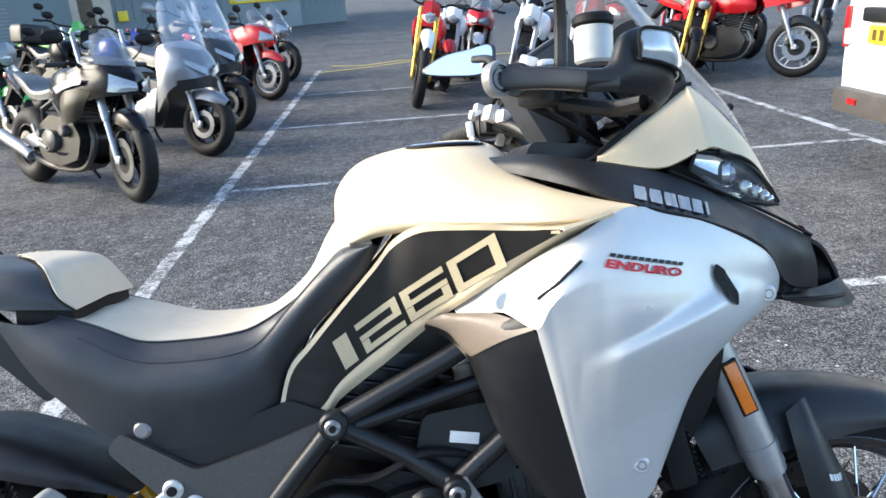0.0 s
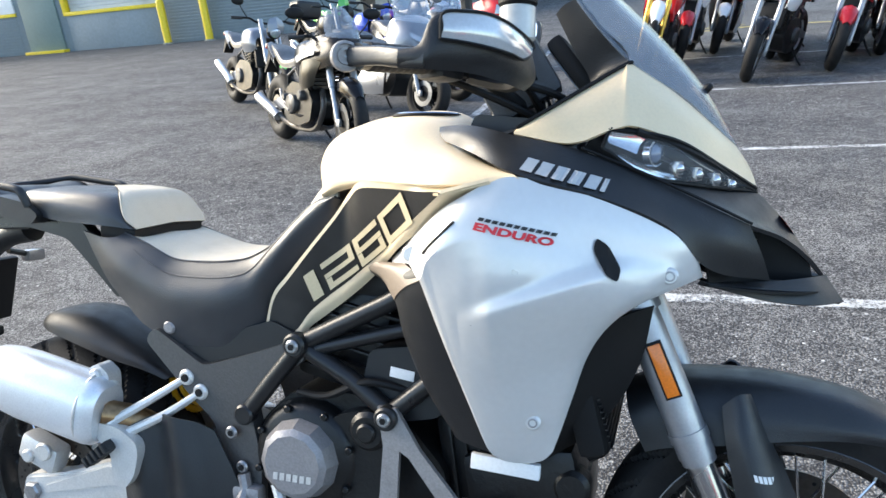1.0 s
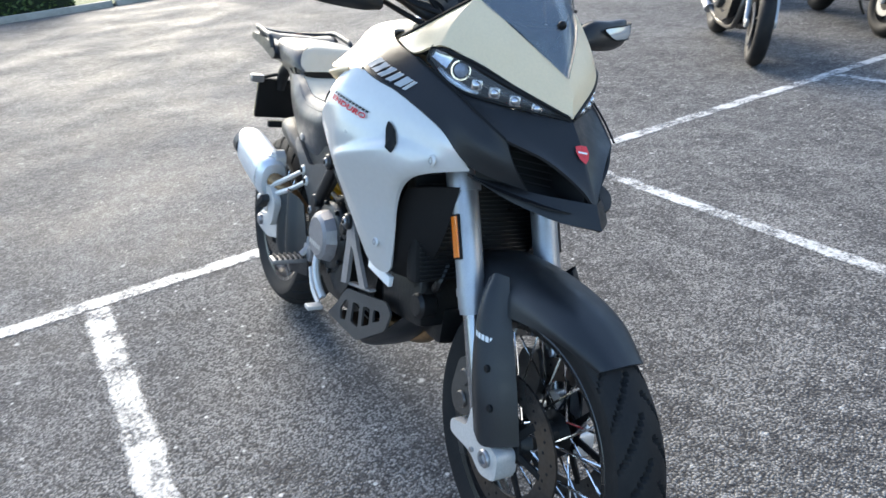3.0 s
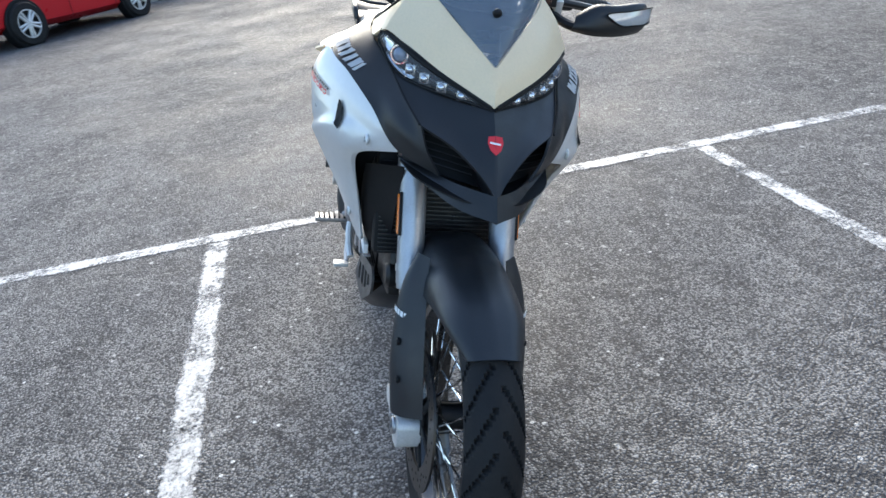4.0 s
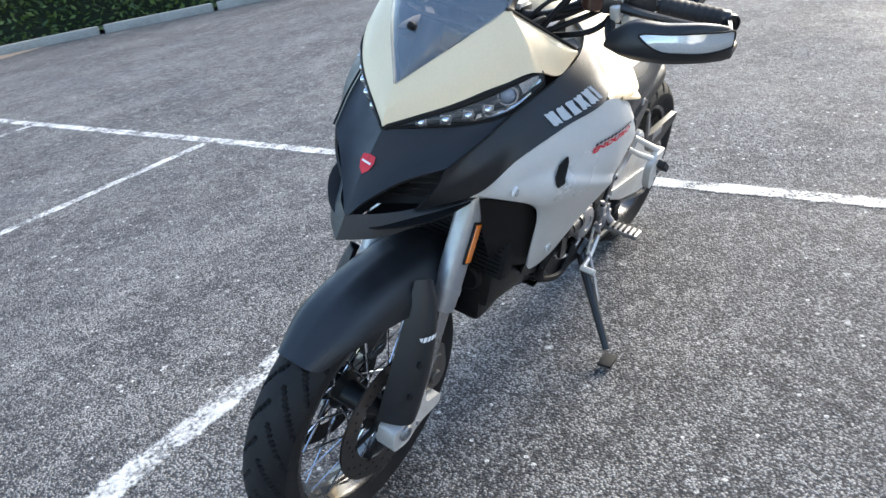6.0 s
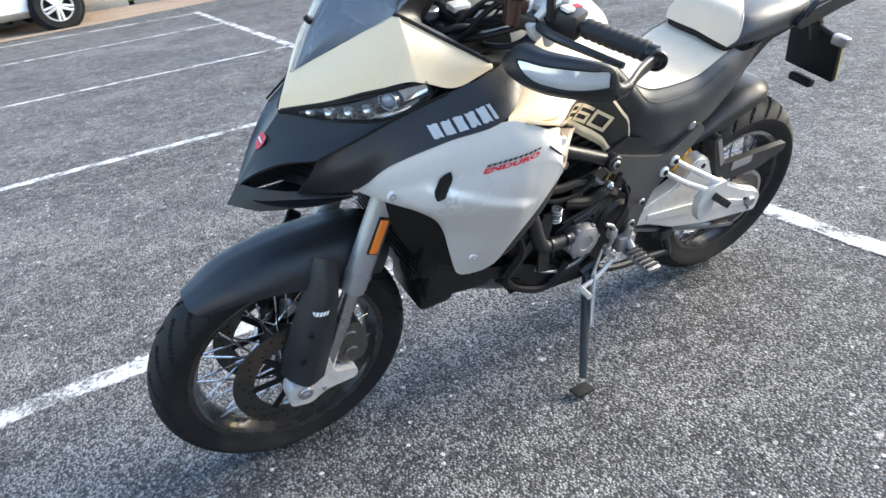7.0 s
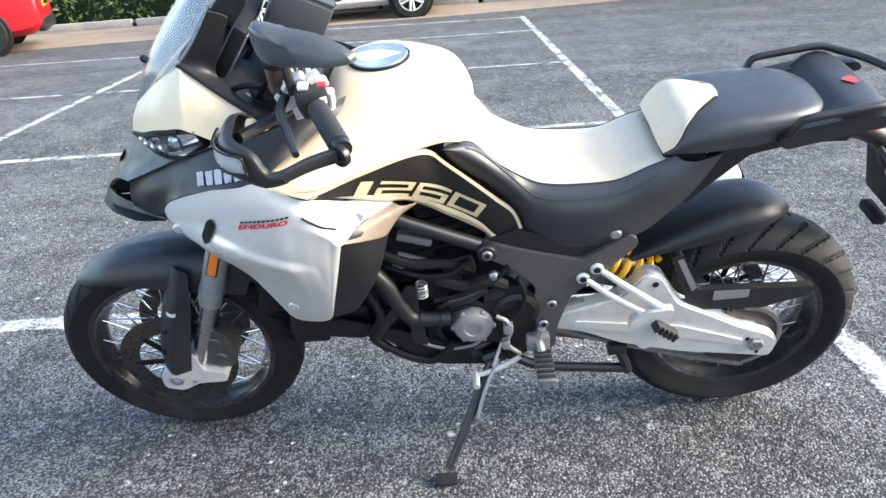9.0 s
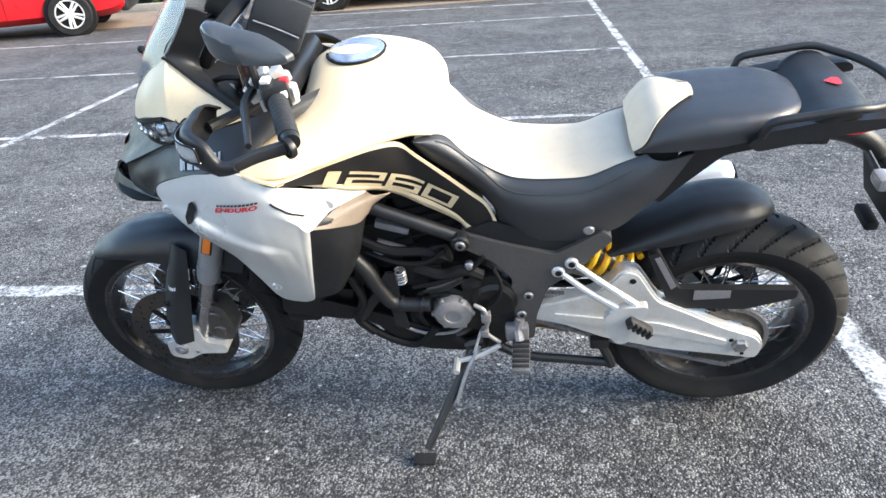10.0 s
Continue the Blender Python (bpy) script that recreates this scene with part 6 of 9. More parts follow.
# pegs, levers, stand
for s, _ in SIDES:
    bm = bmesh.new()
    box(bm, (0.555, s * 0.150, 0.385), (0.060, 0.030, 0.050), 0.010)
    tube(bm, [(0.545, s * 0.15, 0.43), (0.552, s * 0.155, 0.40), (0.548, s * 0.175, 0.375)], 0.012, 8)
    fp = part("footpeg_bracket", bm, CASE, bike, "alloy footpeg bracket")
    bm = bmesh.new()
    box(bm, (0.545, s * 0.215, 0.362), (0.045, 0.105, 0.014), 0.004)
    part("footpeg", bm, STEEL, fp, "serrated steel footpeg")
    for k in range(6):
        bm = bmesh.new()
        box(bm, (0.545, s * (0.175 + 0.016 * k), 0.371), (0.042, 0.006, 0.010), 0.001)
        part("tread_bar", bm, GRIP, fp)
bm = bmesh.new()
tube(bm, [(0.60, 0.162, 0.345), (0.66, 0.172, 0.315), (0.715, 0.176, 0.300)], 0.007, 8)
tube(bm, [(0.715, 0.170, 0.300), (0.715, 0.215, 0.300)], 0.009, 8, smooth=False)
tube(bm, [(0.67, 0.165, 0.318), (0.645, 0.160, 0.40)], 0.004, 6, smooth=False)
part("gear_lever", bm, ALLOY, bike, "alloy gear lever")
bm = bmesh.new()
tube(bm, [(0.58, -0.155, 0.345), (0.64, -0.168, 0.305), (0.70, -0.172, 0.282)], 0.0075, 8)
box(bm, (0.71, -0.190, 0.280), (0.03, 0.045, 0.012), 0.003)
tube(bm, [(0.615, -0.15, 0.42), (0.64, -0.165, 0.375), (0.665, -0.165, 0.33), (0.70, -0.160, 0.30)], 0.011, 8)
part("brake_pedal", bm, ALLOY, bike, "alloy brake pedal")
bm = bmesh.new()
tube(bm, [(0.665, 0.135, 0.325), (0.705, 0.19, 0.265), (0.800, 0.325, 0.124)], (0.0145, 0.0105), 10)
tube(bm, [(0.64, 0.135, 0.335), (0.69, 0.135, 0.315)], 0.020, 10, smooth=False)
stand = part("side_stand", bm, FRAME, bike, "dark steel side stand")
bm = bmesh.new()
box(bm, (0, 0, 0), (0.058, 0.042, 0.009), 0.004)
bmesh.ops.transform(bm, matrix=Matrix.Translation((0.810, 0.339, 0.0958)) @ pose(0, 0, 0, LEAN, 0, 0), verts=bm.verts)
part("stand_foot", bm, RUBBER, stand, "worn dark stand foot")
bm = bmesh.new()
tube(bm, [(0.655, 0.155, 0.335), (0.69, 0.20, 0.285), (0.72, 0.245, 0.215)], 0.0055, 8)
part("stand_spring", bm, STEEL, stand)
bm = bmesh.new()
tube(bm, [(0.64, 0.10, 0.300), (0.55, 0.11, 0.252), (0.42, 0.112, 0.232), (0.315, 0.115, 0.222)], 0.013, 10)
tube(bm, [(0.348, 0.110, 0.305), (0.325, 0.114, 0.255), (0.312, 0.116, 0.212)], 0.013, 8)
box(bm, (0.345, 0.105, 0.300), (0.050, 0.040, 0.035), 0.008)
part("centre_stand", bm, MATTE, bike, "folded black centre stand")
bm = bmesh.new()
tube(bm, [(0.62, -0.10, 0.325), (0.45, -0.11, 0.305), (0.34, -0.115, 0.300)], 0.012, 8)
part("stand_leg", bm, MATTE, bike, "black leg of the centre stand")

# -- cockpit --
# the bars are turned a little to the left
STEER = pose(1.052, 0, 1.10, -1.0, 0, 2.1) @ Matrix.Translation((-1.04, 0, -1.10))
bm = bmesh.new()
tube(bm, [(0.893, 0.418, 1.142), (0.945, 0.29, 1.152), (0.985, 0.20, 1.150), (1.035, 0.11, 1.108), (1.045, 0, 1.100), (1.035, -0.11, 1.108), (0.985, -0.20, 1.150), (0.945, -0.29, 1.152), (0.893, -0.418, 1.142)], 0.0125, 12, 60)
bars = part("handlebar", bm, MATTE, bike, "black wide handlebar")
bm = bmesh.new()
plate(bm, rounded([(0.97, 1.055), (0.985, 1.095), (1.09, 1.085), (1.10, 1.05)], 0.012), -0.125, 0.125)
box(bm, (1.042, 0.05, 1.098), (0.045, 0.035, 0.045), 0.008)
box(bm, (1.042, -0.05, 1.098), (0.045, 0.035, 0.045), 0.008)
bars.matrix_basis = STEER
part("top_yoke", bm, FRAME, bike, "dark fork yoke")
for s, nm in SIDES:
    bm = bmesh.new()
    a, b = Vector((0.897, s * 0.410, 1.142)), Vector((0.940, s * 0.300, 1.151))
    rib = b - a
    tube(bm, [tuple(a + rib * (k / 36)) for k in range(37)], 0.0175, 16, smooth=False)
    for k, v in enumerate(bm.verts):
        if (k // 16) % 4 in (1, 2):
            near = a + rib * ((v.co - a).dot(rib) / rib.length_squared)
            v.co = near + (v.co - near) * 1.07
    part("grip", bm, GRIP, bars, "ribbed black rubber grip")
    bm = bmesh.new()
    tube(bm, [(0.891, s * 0.424, 1.140), (0.899, s * 0.404, 1.142)], 0.0165, 18, smooth=False)
    part("bar_end", bm, FRAME, bars, "round bar end weight")
    bm = bmesh.new()
    box(bm, (0.952, s * 0.268, 1.152), (0.052, 0.055, 0.050), 0.012, pose(0, 0, 0, 0, 0, s * 21))
    box(bm, (0.965, s * 0.235, 1.155), (0.045, 0.030, 0.042), 0.008, pose(0, 0, 0, 0, 0, s * 21))
    sw = part("switchgear", bm, MATTE, bars, "black switch cluster")
    bm = bmesh.new()
    box(bm, (0.932, s * 0.262, 1.172), (0.016, 0.018, 0.012), 0.003)
    part("switch_button", bm, PRINT_RED, sw, "red button")
    for c, d in (((0.930, s * 0.285, 1.158), (0.012, 0.016, 0.014)), ((0.938, s * 0.245, 1.176), (0.02, 0.014, 0.012)), ((0.962, s * 0.272, 1.181), (0.018, 0.022, 0.008))):
        bm = bmesh.new()
        box(bm, c, d, 0.003)
        part("switch_lever", bm, PRINT_WHITE, sw)
    bm = bmesh.new()
    tube(bm, [(1.0, s * 0.225, 1.150), (1.005, s * 0.29, 1.148), (0.985, s * 0.36, 1.143), (0.965, s * 0.425, 1.140)], (0.010, 0.006), 8, 20)
    box(bm, (0.995, s * 0.222, 1.150), (0.05, 0.04, 0.030), 0.007, pose(0, 0, 0, 0, 0, s * 20))
    part("control_lever", bm, FRAME, bars, "dark lever")
    bm = bmesh.new()
    drum(bm, None, 0.027 if s < 0 else 0.024, 0.052, 0.004, 20, Matrix.Translation((1.048 if s < 0 else 1.015, s * 0.195, 1.216 if s < 0 else 1.165)) @ pose(0, 0, 0, 90, 0, 0))
    rs = part("fluid_reservoir", bm, surface("reservoir_" + nm, (0.05, 0.022, 0.015) if s > 0 else (0.50, 0.50, 0.48), 0.2, 0, 0.1, 60, coat=0.5), bars, "smoked fluid reservoir with black lid")
    bm = bmesh.new()
    drum(bm, None, 0.029 if s < 0 else 0.026, 0.016, 0.004, 20, Matrix.Translation((1.048 if s < 0 else 1.015, s * 0.195, 1.248 if s < 0 else 1.195)) @ pose(0, 0, 0, 90, 0, 0))
    part("reservoir_lid", bm, BLACK, rs)
    # hand guard: arm from the bar end, shield with a light, and an inner brace to the bar
    arm = [[(0.905, 0.4215, 1.160), (0.950, 0.440, 1.158), (0.990, 0.459, 1.151), (1.018, 0.466, 1.150)],
           [(0.906, 0.432, 1.158), (0.952, 0.449, 1.154), (0.992, 0.468, 1.147), (1.020, 0.472, 1.146)],
           [(0.906, 0.432, 1.138), (0.952, 0.449, 1.136), (0.992, 0.468, 1.131), (1.020, 0.472, 1.129)],
           [(0.905, 0.4215, 1.136), (0.950, 0.440, 1.134), (0.990, 0.459, 1.127), (1.018, 0.466, 1.125)]]
    hgd = part("hand_guard", skin(arm, 16, 12, 0.006, s), GUARD_ARM, bike, "matt black hand guard with a clear light", sharp=60)
    bm = bmesh.new()
    lathe(bm, [(0.0185, -0.006), (0.0195, 0.0), (0.0185, 0.005), (0.0150, 0.006), (0.0145, 0.002), (0.0110, 0.002), (0.0105, 0.005), (0.0075, 0.005), (0.007, 0.001), (0.001, 0.001)], Matrix.Translation((0.903, s * 0.430, 1.148)) @ pose(0, 0, 0, 0, 0, -s * 40) @ Matrix.Diagonal((1, s, 1, 1)), 28)
    part("end_cap", bm, CASTLIGHT if s < 0 else FRAME, hgd, "ringed grey bar end cap" if s < 0 else "ringed dark bar end cap")
    bm = bmesh.new()
    tube(bm, [(1.100, s * 0.300, 1.128), (1.070, s * 0.262, 1.126), (1.010, s * 0.230, 1.140)], 0.011, 8, 14)
    part("guard_brace", bm, MATTE, hgd, "short black brace to the bar")
    rails = [[(0.985, 0.462, 1.127), (1.010, 0.467, 1.125), (1.030, 0.461, 1.124), (1.066, 0.430, 1.122), (1.094, 0.372, 1.115), (1.102, 0.310, 1.112), (1.092, 0.262, 1.116)],
             [(0.987, 0.470, 1.136), (1.014, 0.472, 1.135), (1.038, 0.468, 1.140), (1.084, 0.432, 1.138), (1.110, 0.370, 1.131), (1.116, 0.306, 1.127), (1.100, 0.260, 1.124)],
             [(0.988, 0.470, 1.144), (1.015, 0.472, 1.146), (1.040, 0.467, 1.162), (1.088, 0.431, 1.166), (1.112, 0.368, 1.158), (1.115, 0.306, 1.148), (1.099, 0.262, 1.134)],
             [(0.986, 0.465, 1.149), (1.013, 0.468, 1.152), (1.032, 0.464, 1.183), (1.078, 0.428, 1.192), (1.098, 0.366, 1.182), (1.102, 0.308, 1.174), (1.090, 0.266, 1.148)],
             [(0.982, 0.458, 1.150), (1.010, 0.460, 1.152), (1.026, 0.454, 1.182), (1.062, 0.424, 1.193), (1.080, 0.362, 1.184), (1.085, 0.310, 1.180), (1.077, 0.270, 1.152)]]
    part("shield", skin(rails, 30, 18, 0.004, s), MATTE, hgd, "curved black shield")
    lamp = [[(1.036, 0.470, 1.156), (1.062, 0.457, 1.153), (1.086, 0.434, 1.149), (1.102, 0.402, 1.146), (1.111, 0.366, 1.144)],
            [(1.041, 0.471, 1.168), (1.066, 0.458, 1.168), (1.090, 0.434, 1.164), (1.107, 0.396, 1.160), (1.116, 0.346, 1.154)],
            [(1.038, 0.468, 1.184), (1.063, 0.455, 1.187), (1.086, 0.431, 1.186), (1.104, 0.388, 1.178), (1.114, 0.326, 1.165)]]
    lamp = [[(x + 0.004, y + 0.003, z) for x, y, z in r] for r in lamp]
    part("guard_light", skin(lamp, 18, 8, 0.002, s), GUARD_LIGHT, hgd, "clear ribbed indicator light")
    bm = bmesh.new()
    tube(bm, [(x + 0.001, s * (y + 0.001), z) for x, y, z in lamp[0] + lamp[2][::-1] + lamp[0][:1]], 0.0018, 6, 60)
    part("light_rim", bm, BLACK, hgd, "thin black rim round the light")
    # mirror
    bm = bmesh.new()
    tube(bm, [(0.985, s * 0.255, 1.160), (0.987, s * 0.258, 1.230), (0.978, s * 0.285, 1.285), (0.950, s * 0.345, 1.300)], 0.0085, 8, 24)
    mr = part("mirror", bm, MATTE, bike, "black mirror on a thin stalk")
    turn = pose(0.925, -0.41, 1.302, 0, 0, -25) if s < 0 else pose(0.925, 0.402, 1.300, 6, 0, 66)
    bm = bmesh.new()
    out = []
    for u, k in ((0.0, 0.92), (0.10, 1.0), (0.45, 0.95), (0.8, 0.70), (0.97, 0.3), (1.0, 0.08)):
        ring = []
        for t in np.linspace(0, 2 * math.pi, 36, endpoint=False):
            ct, st = math.cos(t), math.sin(t)
            slim = 1.0 if s < 0 else 0.70 - 0.42 * ct
            ring.append(tuple(turn @ Vector((-0.012 + 0.036 * u, s * (0.104 if s < 0 else 0.084) * k * math.copysign(abs(ct) ** 0.65, ct), 0.039 * slim * k * math.copysign(abs(st) ** 0.6, st) + (0.012 if s < 0 else -0.016) * ct))))
        out.append(ring)
    add_grid(bm, np.array(out), close_v=True)
    bm.faces.new(list(bm.verts)[-36:])
    part("mirror_shell", bm, surface("mirror_shell_" + nm, (0.055, 0.062, 0.072), 0.34, 0, 0.1, 300, 0.0001), mr, "rounded mirror shell")
    bm = bmesh.new()
    vs = []
    for t in np.linspace(0, 2 * math.pi, 36, endpoint=False):
        ct, st = math.cos(t), math.sin(t)
        slim = 1.0 if s < 0 else 0.70 - 0.42 * ct
        vs.append(bm.verts.new(turn @ Vector((-0.0125, s * (0.096 if s < 0 else 0.077) * math.copysign(abs(ct) ** 0.65, ct), 0.035 * slim * math.copysign(abs(st) ** 0.6, st) + (0.012 if s < 0 else -0.016) * ct))))
    bm.faces.new(vs)
    part("mirror_glass", bm, CHROME, mr, "bright mirror glass")
    mr.matrix_basis = STEER
    if s > 0:
        hgd.matrix_basis = Matrix.Translation((0.897, 0.415, 1.129)) @ pose(0, 0, 0, 0, 1.5, 0) @ Matrix.Translation((-0.908, -0.419, -1.150))
# inner cockpit tray and instruments
rails = [[(0.965, 0.0, 1.02), (1.04, 0.0, 1.035), (1.12, 0.0, 1.075), (1.20, 0.0, 1.11), (1.26, 0.0, 1.13)],
         [(0.965, 0.09, 1.03), (1.04, 0.11, 1.045), (1.12, 0.12, 1.08), (1.20, 0.10, 1.12), (1.25, 0.07, 1.135)],
         [(0.93, 0.12, 1.045), (1.03, 0.185, 1.058), (1.10, 0.178, 1.085), (1.18, 0.135, 1.138), (1.23, 0.105, 1.155)]]
part("cockpit_tray", skin(rails, 20, 10, 0.004, both=True), MATTE, bike, "matt black cockpit tray")
bm = bmesh.new()
box(bm, (1.135, 0, 1.170), (0.030, 0.185, 0.115), 0.012, pose(0, 0, 0, 0, -38, 0))
dash = part("instrument_panel", bm, BLACK, bike, "black instrument panel with a glossy screen")
bm = bmesh.new()
box(bm, (1.1225, 0, 1.1605), (0.004, 0.150, 0.085), 0.002, pose(0, 0, 0, 0, -38, 0))
part("display", bm, DISPLAY, dash, "dark glossy display")
for pts in ([(1.03, 0.10, 1.09), (1.10, 0.13, 1.12), (1.15, 0.10, 1.10), (1.18, 0.04, 1.08)], [(0.97, 0.22, 1.14), (1.04, 0.17, 1.11), (1.10, 0.10, 1.08), (1.14, 0.02, 1.07)],
            [(0.97, -0.22, 1.14), (1.04, -0.17, 1.11), (1.10, -0.10, 1.08), (1.14, -0.02, 1.07)], [(1.00, -0.20, 1.17), (1.06, -0.18, 1.14), (1.12, -0.12, 1.12), (1.16, -0.06, 1.09)],
            [(0.96, 0.25, 1.15), (0.98, 0.21, 1.20), (1.04, 0.16, 1.16), (1.09, 0.12, 1.09)], [(0.98, 0.24, 1.14), (1.03, 0.21, 1.10), (1.05, 0.15, 1.08), (1.02, 0.10, 1.06)]):
    bm = bmesh.new()
    tube(bm, pts, 0.006, 8, 20)
    part("cockpit_cable", bm, BLACK, bike, "black cable behind the screen")
for s, _ in SIDES:
    bm = bmesh.new()
    box(bm, (0.968, s * 0.222, 1.168), (0.040, 0.036, 0.034), 0.008, pose(0, 0, 0, 0, 20, s * 20))
    box(bm, (0.945, s * 0.252, 1.186), (0.024, 0.020, 0.016), 0.004, pose(0, 0, 0, 0, 20, s * 20))
    part("lever_clamp", bm, ALLOY, bars, "bare alloy lever clamp")
    # alloy perch with its bolts, hoses and wiring running down to the headstock
    bm = bmesh.new()
    box(bm, (0.992, s * 0.198, 1.160), (0.046, 0.030, 0.026), 0.007, pose(0, 0, 0, 0, 10, s * 25))
    tube(bm, [(0.992, s * 0.20, 1.165), (1.012, s * 0.168, 1.172), (1.030, s * 0.150, 1.162)], 0.010, 10, 10)
    perch = part("lever_perch", bm, ALLOY, bars, "bare alloy lever perch")
    for c in ((0.975, s * 0.205, 1.176), (1.000, s * 0.188, 1.177)):
        bm = bmesh.new()
        drum(bm, None, 0.006, 0.008, 0.001, 8, Matrix.Translation(c) @ pose(0, 0, 0, 90, 0, 0))
        part("perch_bolt", bm, STEEL, perch)
    bm = bmesh.new()
    box(bm, (1.040, s * 0.048, 1.122), (0.040, 0.030, 0.014), 0.004)
    part("bar_clamp", bm, ALLOY, bars, "alloy handlebar clamp")
    for k in range(5):
        j = random.Random(31 + k + (9 if s > 0 else 0))
        bm = bmesh.new()
        tube(bm, [(0.965 + 0.010 * k, s * (0.245 - 0.012 * k), 1.150 + j.uniform(-0.01, 0.015)), (0.995 + 0.012 * k, s * (0.185 - 0.008 * k), 1.165 + j.uniform(-0.03, 0.04)),
                  (1.055 + j.uniform(-0.02, 0.02), s * (0.125 - 0.01 * k), 1.115 + j.uniform(-0.02, 0.03)), (1.085 + j.uniform(-0.015, 0.02), s * 0.055, 1.060)], 0.0028 + 0.0012 * (k % 3), 8, 18)
        part("control_cable", bm, BLACK if k % 4 else GRIP, bars, "thin black control cable")
bm = bmesh.new()
drum(bm, None, 0.017, 0.020, 0.003, 18, Matrix.Translation((1.085, 0, 1.098)) @ pose(0, 0, 0, 90, 0, 0))
part("ignition_lock", bm, STEEL, bike, "round steel ignition lock")
# bare alloy bracket and joints of the clutch lever
bm = bmesh.new()
box(bm, (1.004, 0.238, 1.138), (0.034, 0.020, 0.036), 0.006, pose(0, 0, 0, 8, 24, 12))
tube(bm, [(1.010, 0.236, 1.150), (0.990, 0.244, 1.172), (0.966, 0.246, 1.182)], (0.007, 0.011), 8, 12)
bracket = part("lever_bracket", bm, ALLOY, bike, "bare alloy clutch lever bracket")
for c, sz, a in (((0.936, 0.246, 1.168), (0.022, 0.018, 0.018), 20), ((0.927, 0.250, 1.140), (0.016, 0.020, 0.034), -12), ((0.932, 0.240, 1.118), (0.018, 0.016, 0.016), 30), ((0.985, 0.252, 1.118), (0.018, 0.014, 0.024), 15)):
    bm = bmesh.new()
    box(bm, c, sz, 0.004, pose(0, 0, 0, a, a * 0.6, a))
    part("bracket_joint", bm, ALLOY, bracket)
# black pouch strapped to the bar
POUCH_CLOTH = surface("slate_pouch_cloth", (0.036, 0.040, 0.047), 0.55, 0, 0.2, 500, 0.0008, 0.3, (0.06, 0.06, 0.065))
POUCH = pose(1.030, -0.062, 1.166, 0, -31, 8)
bm = bmesh.new()
box(bm, (0, 0, 0), (0.120, 0.095, 0.140), 0.012)
bmesh.ops.transform(bm, matrix=POUCH, verts=bm.verts)
pouch = part("bar_pouch", bm, POUCH_CLOTH, bike, "small slate grey pouch strapped to the handlebar")
bm = bmesh.new()
box(bm, (0, 0.0485, 0.028), (0.112, 0.006, 0.070), 0.0025)
box(bm, (0, 0, 0.071), (0.116, 0.092, 0.006), 0.0025)
bmesh.ops.transform(bm, matrix=POUCH, verts=bm.verts)
part("pouch_flap", bm, POUCH_CLOTH, pouch, "folded pouch flap")
bm = bmesh.new()
tube(bm, [(-0.05, 0.052, -0.012), (0.0, 0.0525, -0.010), (0.05, 0.052, -0.012)], 0.0022, 6, 12)
bmesh.ops.transform(bm, matrix=POUCH, verts=bm.verts)
part("pouch_zip", bm, STEEL, pouch, "dull metal zip")

# ---- parked vehicles ----
PAINTS = {
    "graphite": surface("graphite_paint", (0.045, 0.048, 0.052), 0.3, 0.3, 0.05, 80, coat=0.25, spec=0.4),
    "pale_silver": surface("pale_silver_paint", (0.22, 0.235, 0.265), 0.34, 0.5, 0.04, 80, coat=0.2),
    "red": RED,
    "white": WHITE,
    "black": surface("gloss_black_paint", (0.007, 0.007, 0.009), 0.24, 0, 0.05, 60, coat=0.0, spec=0.16),
    "green": surface("lime_paint", (0.06, 0.42, 0.05), 0.3, 0, 0.05, 60, coat=0.6),
    "blue": surface("blue_paint", (0.02, 0.06, 0.42), 0.25, 0, 0.05, 60, coat=0.6),
    "bronze": surface("bronze_paint", (0.042, 0.037, 0.027), 0.4, 0.2, 0.05, 60, coat=0.1, spec=0.3),
    "navy": surface("navy_paint", (0.018, 0.028, 0.05), 0.2, 0.2, 0.05, 60, coat=0.8),
    "teal": surface("dark_green_paint", (0.03, 0.05, 0.045), 0.2, 0.2, 0.05, 60, coat=0.8),
}
PLATE_STEEL = surface("bright_disc_steel", (0.20, 0.20, 0.20), 0.32, 0.85, 0.1, 60)
GOLD = surface("gold_fork", (0.70, 0.42, 0.07), 0.3, 0.7, 0.05, 100)
GLASS_DARK = surface("dark_car_glass", (0.015, 0.018, 0.02), 0.05, 0, 0.02, 30, coat=1.0)
LAMP_CLEAR = surface("lamp_cover", (0.38, 0.41, 0.45), 0.08, 0.4, 0.1, 60, coat=1.0)
CLEARSCREEN = clear("clear_windshield", (0.42, 0.50, 0.62), 0.04, 1.45, 0.26)


def torus_tyre(bm, m, radius, half):
    prof = []
    for k in range(13):
        a = -math.pi * 0.86 + 2 * math.pi * 0.86 * k / 12
        prof.append((radius - half * 0.95 + half * 0.95 * math.cos(a), half * math.sin(a)))
    lathe(bm, prof, m, 40)


